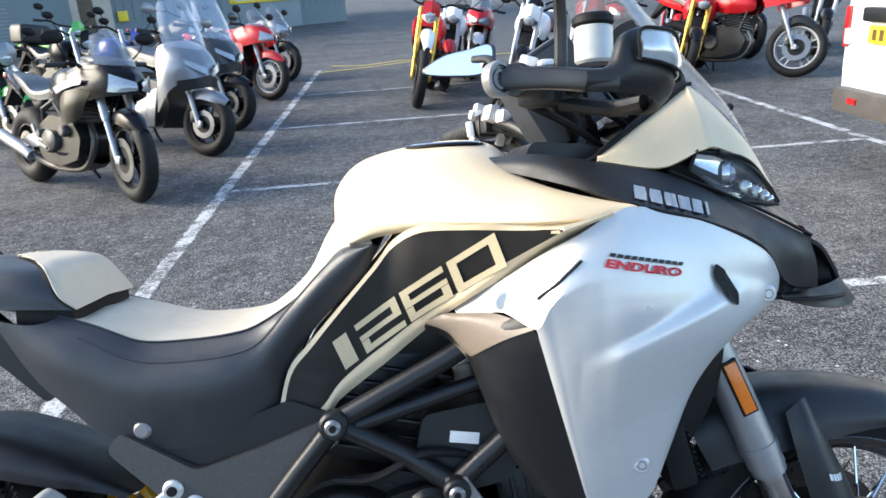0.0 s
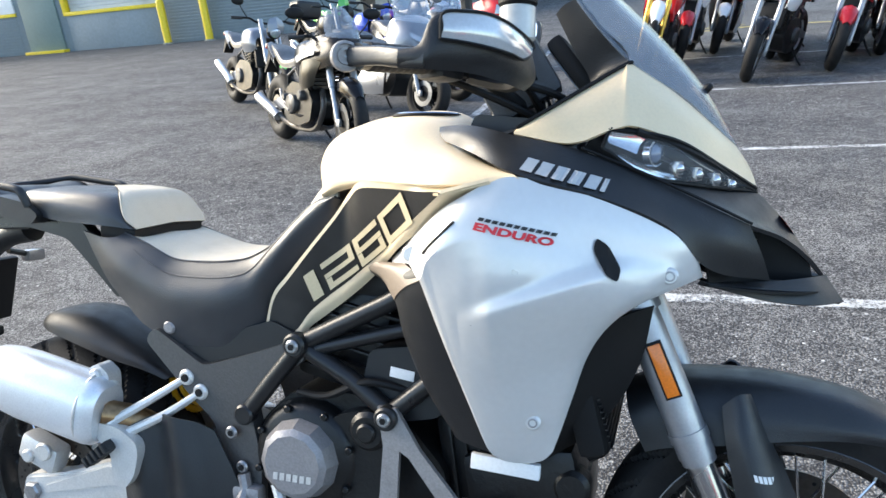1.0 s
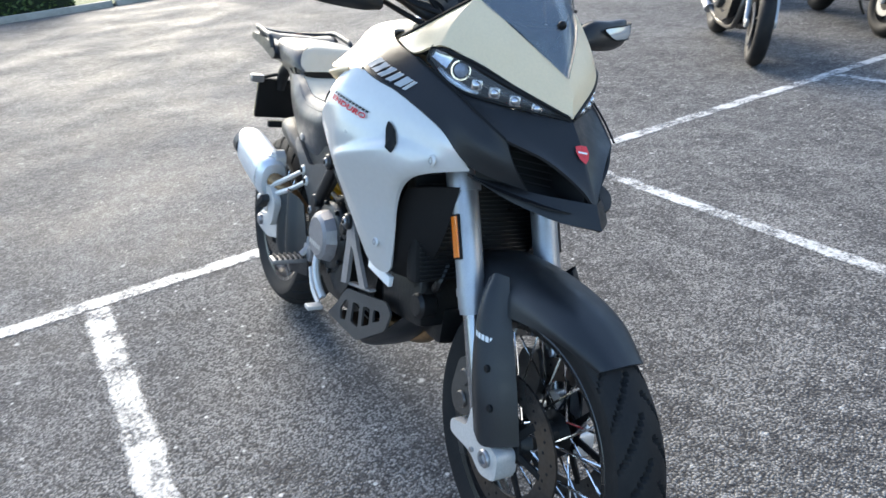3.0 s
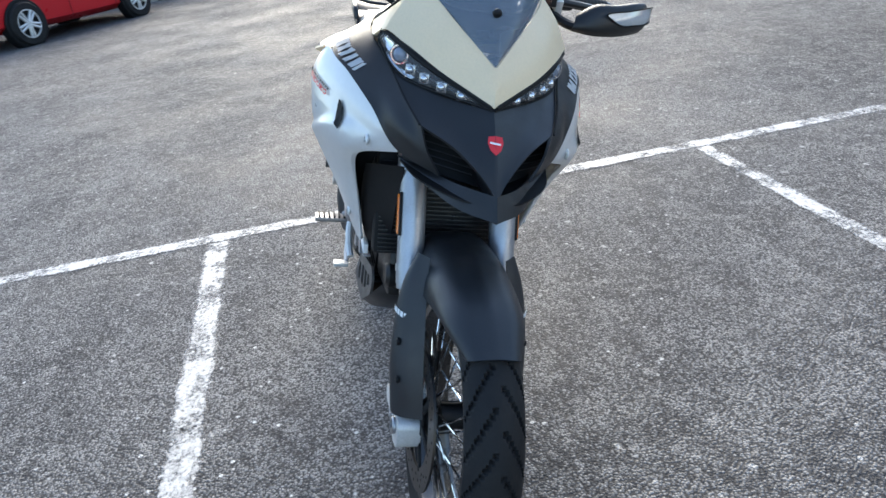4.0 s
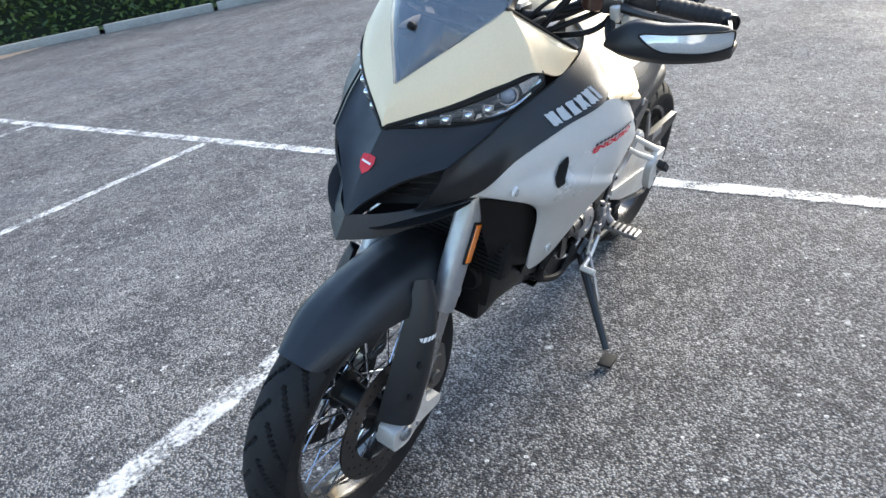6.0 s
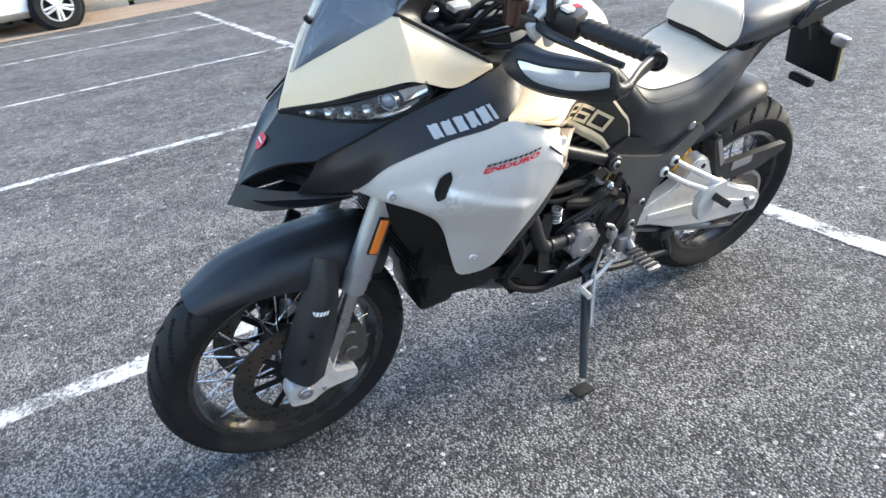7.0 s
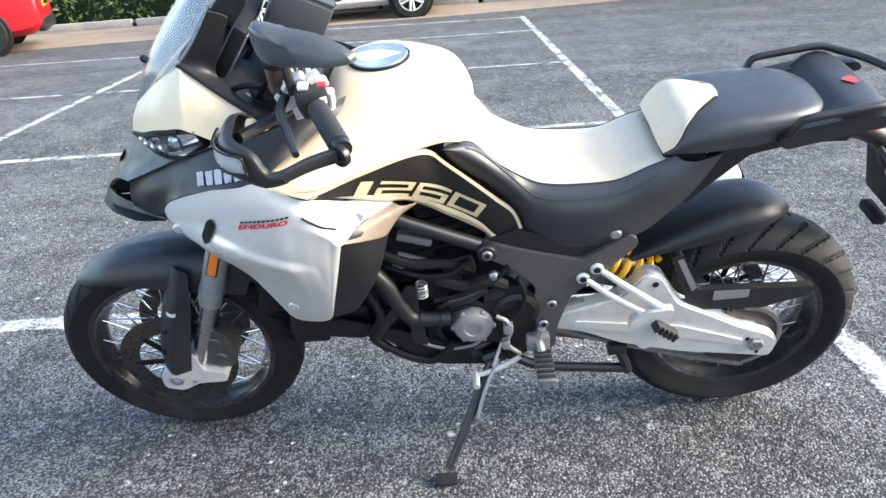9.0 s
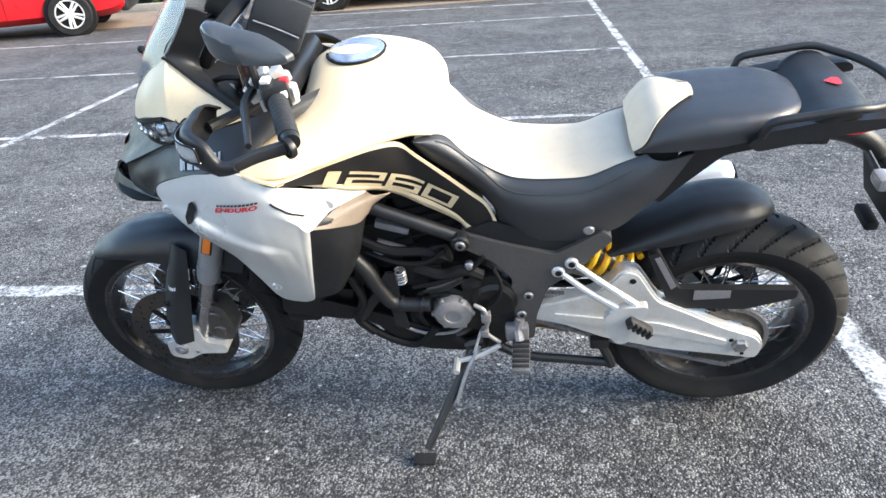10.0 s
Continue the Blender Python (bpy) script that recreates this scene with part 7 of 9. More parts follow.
def cast_wheel(parent, centre, radius, half, rim, disc=0.0, steer=None, disc_sides=(1, -1)):
    m = (steer or Matrix.Identity(4)) @ Matrix.Translation(centre)
    bm = bmesh.new()
    torus_tyre(bm, m, radius, half)
    tyre = part("tyre", bm, RUBBER, parent, "black road tyre")
    rr = radius - half * 1.55
    bm = bmesh.new()
    w = half * 0.75
    lathe(bm, [(rr + 0.012, -w), (rr - 0.01, -w), (rr - 0.02, -w * 0.5), (rr - 0.024, 0), (rr - 0.02, w * 0.5), (rr - 0.01, w), (rr + 0.012, w)], m, 40)
    ring = part("rim", bm, rim, parent, "cast wheel rim")
    for k in range(10):
        a = 2 * math.pi * k / 10
        bm = bmesh.new()
        tube(bm, [tuple(m @ Vector((0.03 * math.cos(a), 0.012 * (-1) ** k, 0.03 * math.sin(a)))), tuple(m @ Vector(((rr - 0.012) * math.cos(a + 0.12 * (-1) ** k), 0.008 * (-1) ** k, (rr - 0.012) * math.sin(a + 0.12 * (-1) ** k))))], (0.013, 0.009), 6, smooth=False)
        part("spoke", bm, rim, ring)
    bm = bmesh.new()
    lathe(bm, [(0.005, -0.06), (0.035, -0.06), (0.04, -0.03), (0.04, 0.03), (0.035, 0.06), (0.005, 0.06)], m, 16)
    part("hub", bm, rim, ring)
    for s in disc_sides if disc else ():
        bm = bmesh.new()
        lathe(bm, [(disc * 0.62, -0.002), (disc, -0.002), (disc, 0.002), (disc * 0.62, 0.002), (disc * 0.62, -0.002)], m @ Matrix.Translation((0, s * 0.068, 0)), 32)
        dd = part("brake_disc", bm, PLATE_STEEL, parent, "steel brake disc")
        bm = bmesh.new()
        lathe(bm, [(0.028, -0.004), (disc * 0.66, -0.004), (disc * 0.66, 0.004), (0.028, 0.004), (0.028, -0.004)], m @ Matrix.Translation((0, s * 0.065, 0)), 12)
        part("disc_carrier", bm, BLACK, dd)
    return tyre


def parked_bike(x, y, heading, kind, body, accent, label, fork=None, rim=None, lean=10.0, steer=14.0, group="parked motorcycles", extras=()):
    """A parked machine: its front tyre's foot at x, y, and its nose towards heading (degrees from +x)."""
    P, A = PAINTS[body], PAINTS[accent]
    fork, rim = fork or FORK, rim or BLACK
    wb, R = {"sport": (1.42, 0.30), "naked": (1.43, 0.30), "scooter": (1.50, 0.275), "adv": (1.52, 0.33), "mx": (1.45, 0.33)}[kind]
    m = Matrix.Translation((x, y, 0)) @ pose(0, 0, 0, 0, 0, heading) @ pose(0, 0, 0, -lean, 0, 0) @ Matrix.Translation((-wb, 0, 0))
    ob = empty("motorcycle" if kind != "scooter" else "maxi_scooter", m, label, "motorcycle" if kind != "scooter" else "scooter", group)
    S = Matrix.Translation((wb - 0.12, 0, R)) @ pose(0, 0, 0, 0, -24, 0) @ pose(0, 0, 0, 0, 0, steer) @ pose(0, 0, 0, 0, 24, 0) @ Matrix.Translation((-(wb - 0.12), 0, -R))
    cast_wheel(ob, (wb, 0, R), R, 0.058 if kind != "scooter" else 0.062, rim, 0.15 if kind != "scooter" else 0.12, S)
    cast_wheel(ob, (0, 0, R), R, 0.085 if kind != "mx" else 0.07, rim, 0.11, None, (-1,))
    for s in (1, -1):
        bm = bmesh.new()
        top = 0.62 if kind in ("sport", "scooter") else 0.72
        tube(bm, [tuple(S @ Vector((wb - 0.03, s * 0.095, R))), tuple(S @ Vector((wb - 0.03 - (0.34) * 0.43, s * 0.095, R + 0.34)))], 0.022, 12, smooth=False)
        leg = part("fork_leg", bm, fork, ob, "fork leg")
        bm = bmesh.new()
        tube(bm, [tuple(S @ Vector((wb - 0.03 - 0.26 * 0.43, s * 0.095, R + 0.26))), tuple(S @ Vector((wb - 0.03 - top * 0.43, s * 0.095, R + top)))], 0.029, 12, smooth=False)
        part("fork_tube", bm, fork, leg, "upper fork tube")
        bm = bmesh.new()
        box(bm, tuple(S @ Vector((wb - 0.02, s * 0.095, R))), (0.06, 0.03, 0.06), 0.01)
        part("axle_lug", bm, fork, leg)
        bm = bmesh.new()
        box(bm, tuple(S @ Vector((wb - 0.10, s * 0.085, R + 0.06))), (0.05, 0.04, 0.10), 0.012)
        part("caliper", bm, FRAME, leg, "dark brake caliper")
    mg = [[(wb - 0.20, 0, R + 0.30), (wb - 0.05, 0, R * 2 + 0.045), (wb + 0.10, 0, R * 2 + 0.01), (wb + 0.22, 0, R + 0.22)],
          [(wb - 0.20, 0.055, R + 0.27), (wb - 0.05, 0.062, R * 2 + 0.02), (wb + 0.10, 0.058, R * 2 - 0.015), (wb + 0.22, 0.03, R + 0.20)],
          [(wb - 0.16, 0.07, R + 0.18), (wb - 0.05, 0.075, R * 2 - 0.06), (wb + 0.08, 0.068, R * 2 - 0.08), (wb + 0.20, 0.034, R + 0.17)]]
    if kind == "mx":
        mg = [[(p[0] + (0.10 if p[0] > wb else 0), p[1], p[2] + 0.16) for p in r] for r in mg]
    bm = skin(mg, 14, 7, 0.004, both=True)
    bmesh.ops.transform(bm, matrix=S, verts=bm.verts)
    part("front_mudguard", bm, A if kind != "adv" else MATTE, ob, "painted front mudguard")
    # bars, mirrors
    bz = {"sport": 0.93, "naked": 1.02, "scooter": 1.02, "adv": 1.12, "mx": 1.12}[kind]
    bw = {"sport": 0.33, "naked": 0.38, "scooter": 0.36, "adv": 0.42, "mx": 0.42}[kind]
    bxx = wb - 0.03 - (bz - R) * 0.43 - 0.02
    bm = bmesh.new()
    tube(bm, [tuple(S @ Vector(p)) for p in ((bxx - 0.10, bw, bz), (bxx - 0.04, bw * 0.55, bz + 0.01), (bxx, 0.12, bz - 0.03), (bxx, -0.12, bz - 0.03), (bxx - 0.04, -bw * 0.55, bz + 0.01), (bxx - 0.10, -bw, bz))], 0.013, 8, 30)
    bars_ = part("handlebar", bm, BLACK, ob, "black handlebar")
    for s in (1, -1):
        bm = bmesh.new()
        tube(bm, [tuple(S @ Vector((bxx - 0.10, s * (bw + 0.015), bz))), tuple(S @ Vector((bxx - 0.06, s * (bw - 0.10), bz + 0.004)))], 0.019, 10, smooth=False)
        part("grip", bm, GRIP, bars_)
        bm = bmesh.new()
        tube(bm, [tuple(S @ Vector(p)) for p in ((bxx - 0.03, s * bw * 0.6, bz + 0.01), (bxx, s * bw * 0.8, bz + 0.09), (bxx, s * (bw * 0.9), bz + 0.16))], 0.006, 6, 10)
        me_ = part("mirror", bm, BLACK, ob, "black mirror on a stalk")
        bm = bmesh.new()
        bmesh.ops.create_uvsphere(bm, u_segments=14, v_segments=8, radius=1.0, matrix=S @ Matrix.Translation((bxx, s * (bw * 0.95), bz + 0.18)) @ Matrix.Diagonal((0.022, 0.075, 0.045, 1)))
        part("mirror_shell", bm, BLACK if kind != "scooter" else P, me_)
    # engine, exhaust, swingarm, stand
    if kind != "scooter":
        bm = bmesh.new()
        plate(bm, rounded([(0.38, 0.26), (0.36, 0.46), (0.55, 0.56), (0.86, 0.55), (0.98, 0.42), (0.93, 0.26), (0.70, 0.20), (0.48, 0.20)], 0.04), -0.15, 0.15)
        en = part("engine", bm, ENGINE, ob, "dark finned engine", sharp=30)
        bm = bmesh.new()
        box(bm, (0.78, 0, 0.60), (0.20, 0.22, 0.22), 0.02, pose(0, 0, 0, 0, -12, 0))
        part("cylinder", bm, ENGINE, en)
        for k in range(6):
            bm = bmesh.new()
            box(bm, (0.80, 0, 0.53 + 0.032 * k), (0.26 - 0.012 * k, 0.28, 0.009), 0.0, pose(0, 0, 0, 0, -12, 0))
            part("cooling_fin", bm, ENGINE, en)
        for s in (1, -1):
            bm = bmesh.new()
            lathe(bm, [(0.0, s * 0.185), (0.07, s * 0.185), (0.085, s * 0.172), (0.09, s * 0.14)], Matrix.Translation((0.56, 0, 0.37)), 20)
            part("engine_cover", bm, CASTING, en, "round grey engine cover")
            bm = bmesh.new()
            plate(bm, rounded([(0.44, 0.44), (0.20, 0.40), (-0.04, R + 0.03), (-0.05, R - 0.03), (0.20, 0.30), (0.46, 0.33)], 0.02), s * 0.095, s * 0.125)
            part("swingarm", bm, FORK, ob, "swingarm")
            for a, b in (((0.45, 0.60), (0.98, 0.82)), ((0.98, 0.82), (0.88, 0.50)), ((0.45, 0.60), (0.42, 0.36)), ((0.62, 0.66), (0.78, 0.50))):
                bm = bmesh.new()
                tube(bm, [(a[0], s * 0.14, a[1]), (b[0], s * 0.13, b[1])], 0.015, 8, smooth=False)
                part("frame_tube", bm, rim if kind == "naked" and body == "red" else FRAME, ob)
        bm = bmesh.new()
        tube(bm, [(0.95, -0.05, 0.52), (1.02, -0.07, 0.38), (0.90, -0.08, 0.20), (0.55, -0.10, 0.17), (0.34, -0.14, 0.22), (0.24, -0.17, 0.30)], 0.024, 10, 30)
        part("exhaust_pipe", bm, HEADER, ob, "exhaust header pipe")
        bm = bmesh.new()
        tube(bm, [(0.28, -0.165, 0.24), (0.20, -0.18, 0.28), (-0.06, -0.20, 0.36), (-0.12, -0.20, 0.38)] if "half" in extras else [(0.26, -0.17, 0.28), (0.20, -0.18, 0.33), (-0.10, -0.20, 0.48), (-0.14, -0.20, 0.50)], 0.046, 14, 16)
        part("silencer", bm, SILENCER if body not in ("black", "graphite") else FORK, ob, "metal silencer")
    bm = bmesh.new()
    tube(bm, [(0.50, 0.12, 0.28), (0.47, 0.20, 0.14), (0.45, 0.265, 0.265 * math.tan(radians(lean)) + 0.008)], 0.012, 8)
    part("side_stand", bm, FRAME, ob, "side stand")
    # bodywork
    if kind in ("sport", "adv"):
        up = 0.0 if kind == "sport" else 0.10
        f = [[(wb + 0.08, 0, 0.75 + up), (wb + 0.03, 0, 0.87 + up), (wb - 0.10, 0, 0.95 + up), (wb - 0.18, 0, 0.97 + up)],
             [(wb + 0.01, 0.10, 0.73 + up), (wb - 0.03, 0.125, 0.84 + up), (wb - 0.14, 0.12, 0.93 + up), (wb - 0.22, 0.10, 0.96 + up)],
             [(wb - 0.12, 0.16, 0.71 + up), (wb - 0.17, 0.18, 0.80 + up), (wb - 0.26, 0.17, 0.88 + up), (wb - 0.34, 0.15, 0.93 + up)],
             [(wb - 0.34, 0.20, 0.66 + up), (wb - 0.38, 0.21, 0.75 + up), (wb - 0.46, 0.20, 0.83 + up), (wb - 0.52, 0.17, 0.88 + up)]]
        part("front_fairing", skin(f, 14, 14, 0.005, both=True), P, ob, "painted front fairing", sharp=50)
        if "strip" in extras:
            for s in (1, -1):
                r = [[(wb - 0.24, 0.215, 0.83), (wb - 0.34, 0.225, 0.83), (wb - 0.48, 0.235, 0.80), (wb - 0.62, 0.225, 0.76)], [(wb - 0.26, 0.222, 0.79), (wb - 0.34, 0.228, 0.78), (wb - 0.46, 0.240, 0.75), (wb - 0.58, 0.225, 0.72)]]
                part("fairing_strip", skin(r, 12, 4, 0.005, s), PRINT_SILVER, ob, "pale silver strip along the fairing")
        if "half" in extras:
            for s in (1, -1):
                r = [[(wb - 0.20, 0.185, 0.74), (wb - 0.32, 0.215, 0.76), (wb - 0.46, 0.225, 0.74), (wb - 0.58, 0.20, 0.69)],
                     [(wb - 0.27, 0.19, 0.66), (wb - 0.36, 0.222, 0.65), (wb - 0.47, 0.23, 0.63), (wb - 0.58, 0.205, 0.60)],
                     [(wb - 0.36, 0.17, 0.56), (wb - 0.42, 0.20, 0.53), (wb - 0.50, 0.21, 0.51), (wb - 0.58, 0.195, 0.50)]]
                part("side_fairing", skin(r, 16, 12, 0.006, s), PAINTS["bronze"], ob, "dull bronze side fairing above a bare engine", sharp=50)
                r = [[(wb - 0.46, 0.10, 0.30), (wb - 0.60, 0.15, 0.30), (wb - 0.80, 0.155, 0.30), (wb - 1.0, 0.13, 0.33)],
                     [(wb - 0.44, 0.07, 0.24), (wb - 0.60, 0.11, 0.19), (wb - 0.80, 0.11, 0.18), (wb - 0.98, 0.09, 0.23)],
                     [(wb - 0.44, 0.0, 0.22), (wb - 0.60, 0.0, 0.165), (wb - 0.80, 0.0, 0.16), (wb - 0.98, 0.0, 0.21)]]
                part("belly_pan", skin(r, 16, 8, 0.005, s), PAINTS["black"], ob, "black belly pan")
                for xx, zz, rr in ((0.62, 0.38, 0.075), (0.80, 0.46, 0.045), (0.46, 0.42, 0.035)):
                    bm = bmesh.new()
                    lathe(bm, [(0.001, s * 0.198), (rr * 0.7, s * 0.197), (rr * 0.95, s * 0.185), (rr, s * 0.15)], Matrix.Translation((xx, 0, zz)), 20)
                    part("crank_cover", bm, CASTING, en, "grey cast engine cover")
                bm = bmesh.new()
                box(bm, (0.50, s * 0.17, 0.34), (0.14, 0.05, 0.022), 0.006, pose(0, 0, 0, 0, 18, 0))
                tube(bm, [(0.56, s * 0.16, 0.34), (0.42, s * 0.18, 0.40), (0.34, s * 0.17, 0.48)], 0.014, 8, 12)
                part("peg_hanger", bm, CASTLIGHT, ob, "bare alloy footrest hanger")
        if kind == "sport" and "half" not in extras:
            for s in (1, -1):
                r = [[(wb - 0.28, 0.205, 0.70), (wb - 0.45, 0.215, 0.72), (wb - 0.65, 0.20, 0.66), (wb - 0.80, 0.17, 0.58)],
                     [(wb - 0.30, 0.205, 0.50), (wb - 0.48, 0.225, 0.50), (wb - 0.66, 0.215, 0.46), (wb - 0.84, 0.185, 0.42)],
                     [(wb - 0.40, 0.15, 0.26), (wb - 0.55, 0.17, 0.22), (wb - 0.72, 0.165, 0.22), (wb - 0.90, 0.15, 0.28)]]
                part("side_fairing", skin(r, 14, 10, 0.005, s), A, ob, "painted side fairing")
        for s in (1, -1):
            h = [[(wb + 0.085, 0.02, 0.82 + up), (wb + 0.03, 0.09, 0.845 + up), (wb - 0.03, 0.145, 0.87 + up)],
                 [(wb + 0.10, 0.02, 0.785 + up), (wb + 0.045, 0.09, 0.79 + up), (wb - 0.03, 0.15, 0.80 + up)],
                 [(wb + 0.09, 0.015, 0.765 + up), (wb + 0.03, 0.10, 0.75 + up), (wb - 0.04, 0.155, 0.75 + up)]]
            h = [[(p[0] + 0.008, p[1] * 1.03, p[2]) for p in r] for r in h]
            part("headlight", skin(h, 10, 6, 0.003, s), LAMP_CLEAR, ob, "clear headlight")
        hgt = 0.24 if kind == "sport" else 0.34
        w = [[(wb - 0.02, 0, 0.93 + up), (wb - 0.14, 0, 0.93 + up + hgt * 0.55), (wb - 0.27, 0, 0.93 + up + hgt)],
             [(wb - 0.08, 0.09, 0.925 + up), (wb - 0.19, 0.10, 0.92 + up + hgt * 0.5), (wb - 0.29, 0.07, 0.92 + up + hgt * 0.92)],
             [(wb - 0.20, 0.145, 0.93 + up), (wb - 0.26, 0.14, 0.93 + up + hgt * 0.42), (wb - 0.32, 0.10, 0.92 + up + hgt * 0.82)]]
        sc = part("windscreen", skin(w, 12, 10, 0.003, both=True), CLEARSCREEN if kind == "adv" else SCREEN, ob, "see-through windscreen")
        sc.visible_shadow = False
    elif kind in ("naked", "mx"):
        bm = bmesh.new()
        hz = 0.90 if kind == "naked" else 1.0
        c = S @ Vector((wb - 0.18, 0, hz))
        bmesh.ops.create_uvsphere(bm, u_segments=20, v_segments=12, radius=0.088, matrix=Matrix.Translation(c) @ pose(0, 0, 0, 0, 0, steer) @ Matrix.Diagonal((0.8, 1, 1, 1)))
        hl_ = part("headlight", bm, A if kind == "mx" else BLACK, ob, "round headlight shell")
        bm = bmesh.new()
        bmesh.ops.create_uvsphere(bm, u_segments=20, v_segments=12, radius=0.074, matrix=Matrix.Translation(c + S.to_3x3() @ Vector((0.028, 0, 0))) @ Matrix.Diagonal((0.75, 1, 1, 1)))
        part("lens", bm, LAMP_CLEAR, hl_, "clear round lens")
        r = [[(wb - 0.12, 0, hz + 0.16), (wb - 0.10, 0, hz + 0.09), (wb - 0.09, 0, hz + 0.04)], [(wb - 0.14, 0.08, hz + 0.13), (wb - 0.13, 0.10, hz + 0.07), (wb - 0.13, 0.10, hz - 0.02)]]
        bm = skin(r, 8, 6, 0.005, both=True)
        bmesh.ops.transform(bm, matrix=S, verts=bm.verts)
        part("headlight_cowl", bm, P, ob, "small painted cowl")
        if kind == "mx":
            for s in (1, -1):
                bm = bmesh.new()
                plate(bm, rounded([(0.98, 0.95), (1.10, 0.72), (0.98, 0.60), (0.82, 0.72), (0.78, 0.90)], 0.03), s * 0.13, s * 0.16)
                part("radiator_shroud", bm, P, ob, "painted radiator shroud")
        bm = bmesh.new()
        box(bm, (1.02, 0, 0.60), (0.05, 0.26, 0.24), 0.012, pose(0, 0, 0, 0, -16, 0))
        part("radiator", bm, BLACK, ob, "black radiator")
    if kind != "scooter":
        tz = {"sport": 0.90, "naked": 0.93, "adv": 0.99, "mx": 0.96}[kind]
        t = [[(0.50, 0, tz - 0.14), (0.62, 0, tz - 0.02), (0.80, 0, tz + 0.02), (0.95, 0, tz - 0.01), (1.02, 0, tz - 0.10)],
             [(0.50, 0.10, tz - 0.15), (0.62, 0.13, tz - 0.05), (0.80, 0.16, tz - 0.02), (0.95, 0.14, tz - 0.04), (1.02, 0.10, tz - 0.11)],
             [(0.52, 0.11, tz - 0.21), (0.64, 0.16, tz - 0.18), (0.80, 0.20, tz - 0.16), (0.95, 0.18, tz - 0.16), (1.04, 0.13, tz - 0.18)],
             [(0.54, 0.10, tz - 0.25), (0.66, 0.14, tz - 0.27), (0.80, 0.16, tz - 0.28), (0.94, 0.15, tz - 0.27), (1.03, 0.11, tz - 0.24)]]
        part("fuel_tank", skin(t, 18, 12, 0.005, both=True), P, ob, "painted fuel tank", sharp=50)
        sz = tz - 0.13
        q = [[(-0.12, 0, sz + 0.09), (0.10, 0, sz + 0.05), (0.30, 0, sz - 0.03), (0.46, 0, sz - 0.02), (0.54, 0, sz + 0.02)],
             [(-0.12, 0.07, sz + 0.085), (0.10, 0.11, sz + 0.04), (0.30, 0.13, sz - 0.04), (0.46, 0.11, sz - 0.03), (0.54, 0.09, sz)],
             [(-0.10, 0.075, sz + 0.04), (0.10, 0.12, sz - 0.03), (0.30, 0.14, sz - 0.10), (0.46, 0.12, sz - 0.10), (0.54, 0.10, sz - 0.06)]]
        part("seat", skin(q, 16, 10, 0.006, both=True), SEAT_DARK, ob, "dark vinyl seat")
        tl = [[(-0.32, 0, sz + 0.11), (-0.15, 0, sz + 0.08), (0.05, 0, sz + 0.02)], [(-0.30, 0.05, sz + 0.09), (-0.15, 0.09, sz + 0.05), (0.10, 0.135, sz - 0.03)],
              [(-0.27, 0.045, sz + 0.02), (-0.12, 0.085, sz - 0.04), (0.14, 0.13, sz - 0.12)]]
        part("tail_unit", skin(tl, 12, 8, 0.005, both=True), P, ob, "painted tail unit")
        bm = bmesh.new()
        box(bm, (-0.315, 0, sz + 0.065), (0.03, 0.12, 0.045), 0.01)
        part("tail_light", bm, REDLENS, ob, "red tail light")
        bm = bmesh.new()
        plate(bm, rounded([(-0.24, sz + 0.03), (-0.36, sz - 0.17), (-0.34, sz - 0.18), (-0.18, sz - 0.02)], 0.01), -0.06, 0.06)
        part("plate_hanger", bm, BLACK, ob, "black plate hanger")
    else:
        f = [[(wb + 0.06, 0, 0.68), (wb - 0.02, 0, 0.82), (wb - 0.12, 0, 0.92), (wb - 0.22, 0, 0.99)],
             [(wb - 0.02, 0.13, 0.66), (wb - 0.06, 0.16, 0.80), (wb - 0.15, 0.16, 0.90), (wb - 0.25, 0.14, 0.97)],
             [(wb - 0.20, 0.22, 0.56), (wb - 0.20, 0.24, 0.74), (wb - 0.27, 0.23, 0.86), (wb - 0.35, 0.20, 0.93)],
             [(wb - 0.38, 0.22, 0.36), (wb - 0.34, 0.24, 0.60), (wb - 0.36, 0.235, 0.76), (wb - 0.42, 0.20, 0.86)]]
        apron = part("front_apron", skin(f, 14, 14, 0.005, both=True), P, ob, "painted front apron", sharp=50)
        r = [[(wb + 0.075, 0, 0.60), (wb + 0.072, 0, 0.70)], [(wb + 0.02, 0.10, 0.58), (wb + 0.02, 0.11, 0.67)], [(wb - 0.14, 0.19, 0.54), (wb - 0.12, 0.205, 0.64)]]
        part("nose_grille", skin([[p[0] for p in r], [p[1] for p in r]], 10, 4, 0.006, both=True), MATTE, apron, "dark grille under the nose")
        for s in (1, -1):
            h = [[(wb + 0.068, 0.03, 0.70), (wb + 0.03, 0.10, 0.73), (wb - 0.05, 0.172, 0.78)], [(wb + 0.055, 0.03, 0.755), (wb + 0.01, 0.10, 0.785), (wb - 0.06, 0.170, 0.82)]]
            h = [[(p[0] + 0.01, p[1] * 1.04, p[2]) for p in r] for r in h]
            part("headlight", skin(h, 10, 5, 0.003, s), LAMP_CLEAR, ob, "clear headlight")
            r = [[(wb - 0.36, 0.235, 0.58), (0.62, 0.21, 0.45), (0.40, 0.22, 0.56), (0.05, 0.20, 0.74), (-0.28, 0.08, 0.84)],
                 [(wb - 0.42, 0.225, 0.36), (0.66, 0.23, 0.34), (0.38, 0.245, 0.42), (0.04, 0.22, 0.60), (-0.30, 0.09, 0.76)],
                 [(wb - 0.50, 0.18, 0.24), (0.66, 0.20, 0.22), (0.40, 0.21, 0.28), (0.08, 0.18, 0.46), (-0.26, 0.07, 0.70)]]
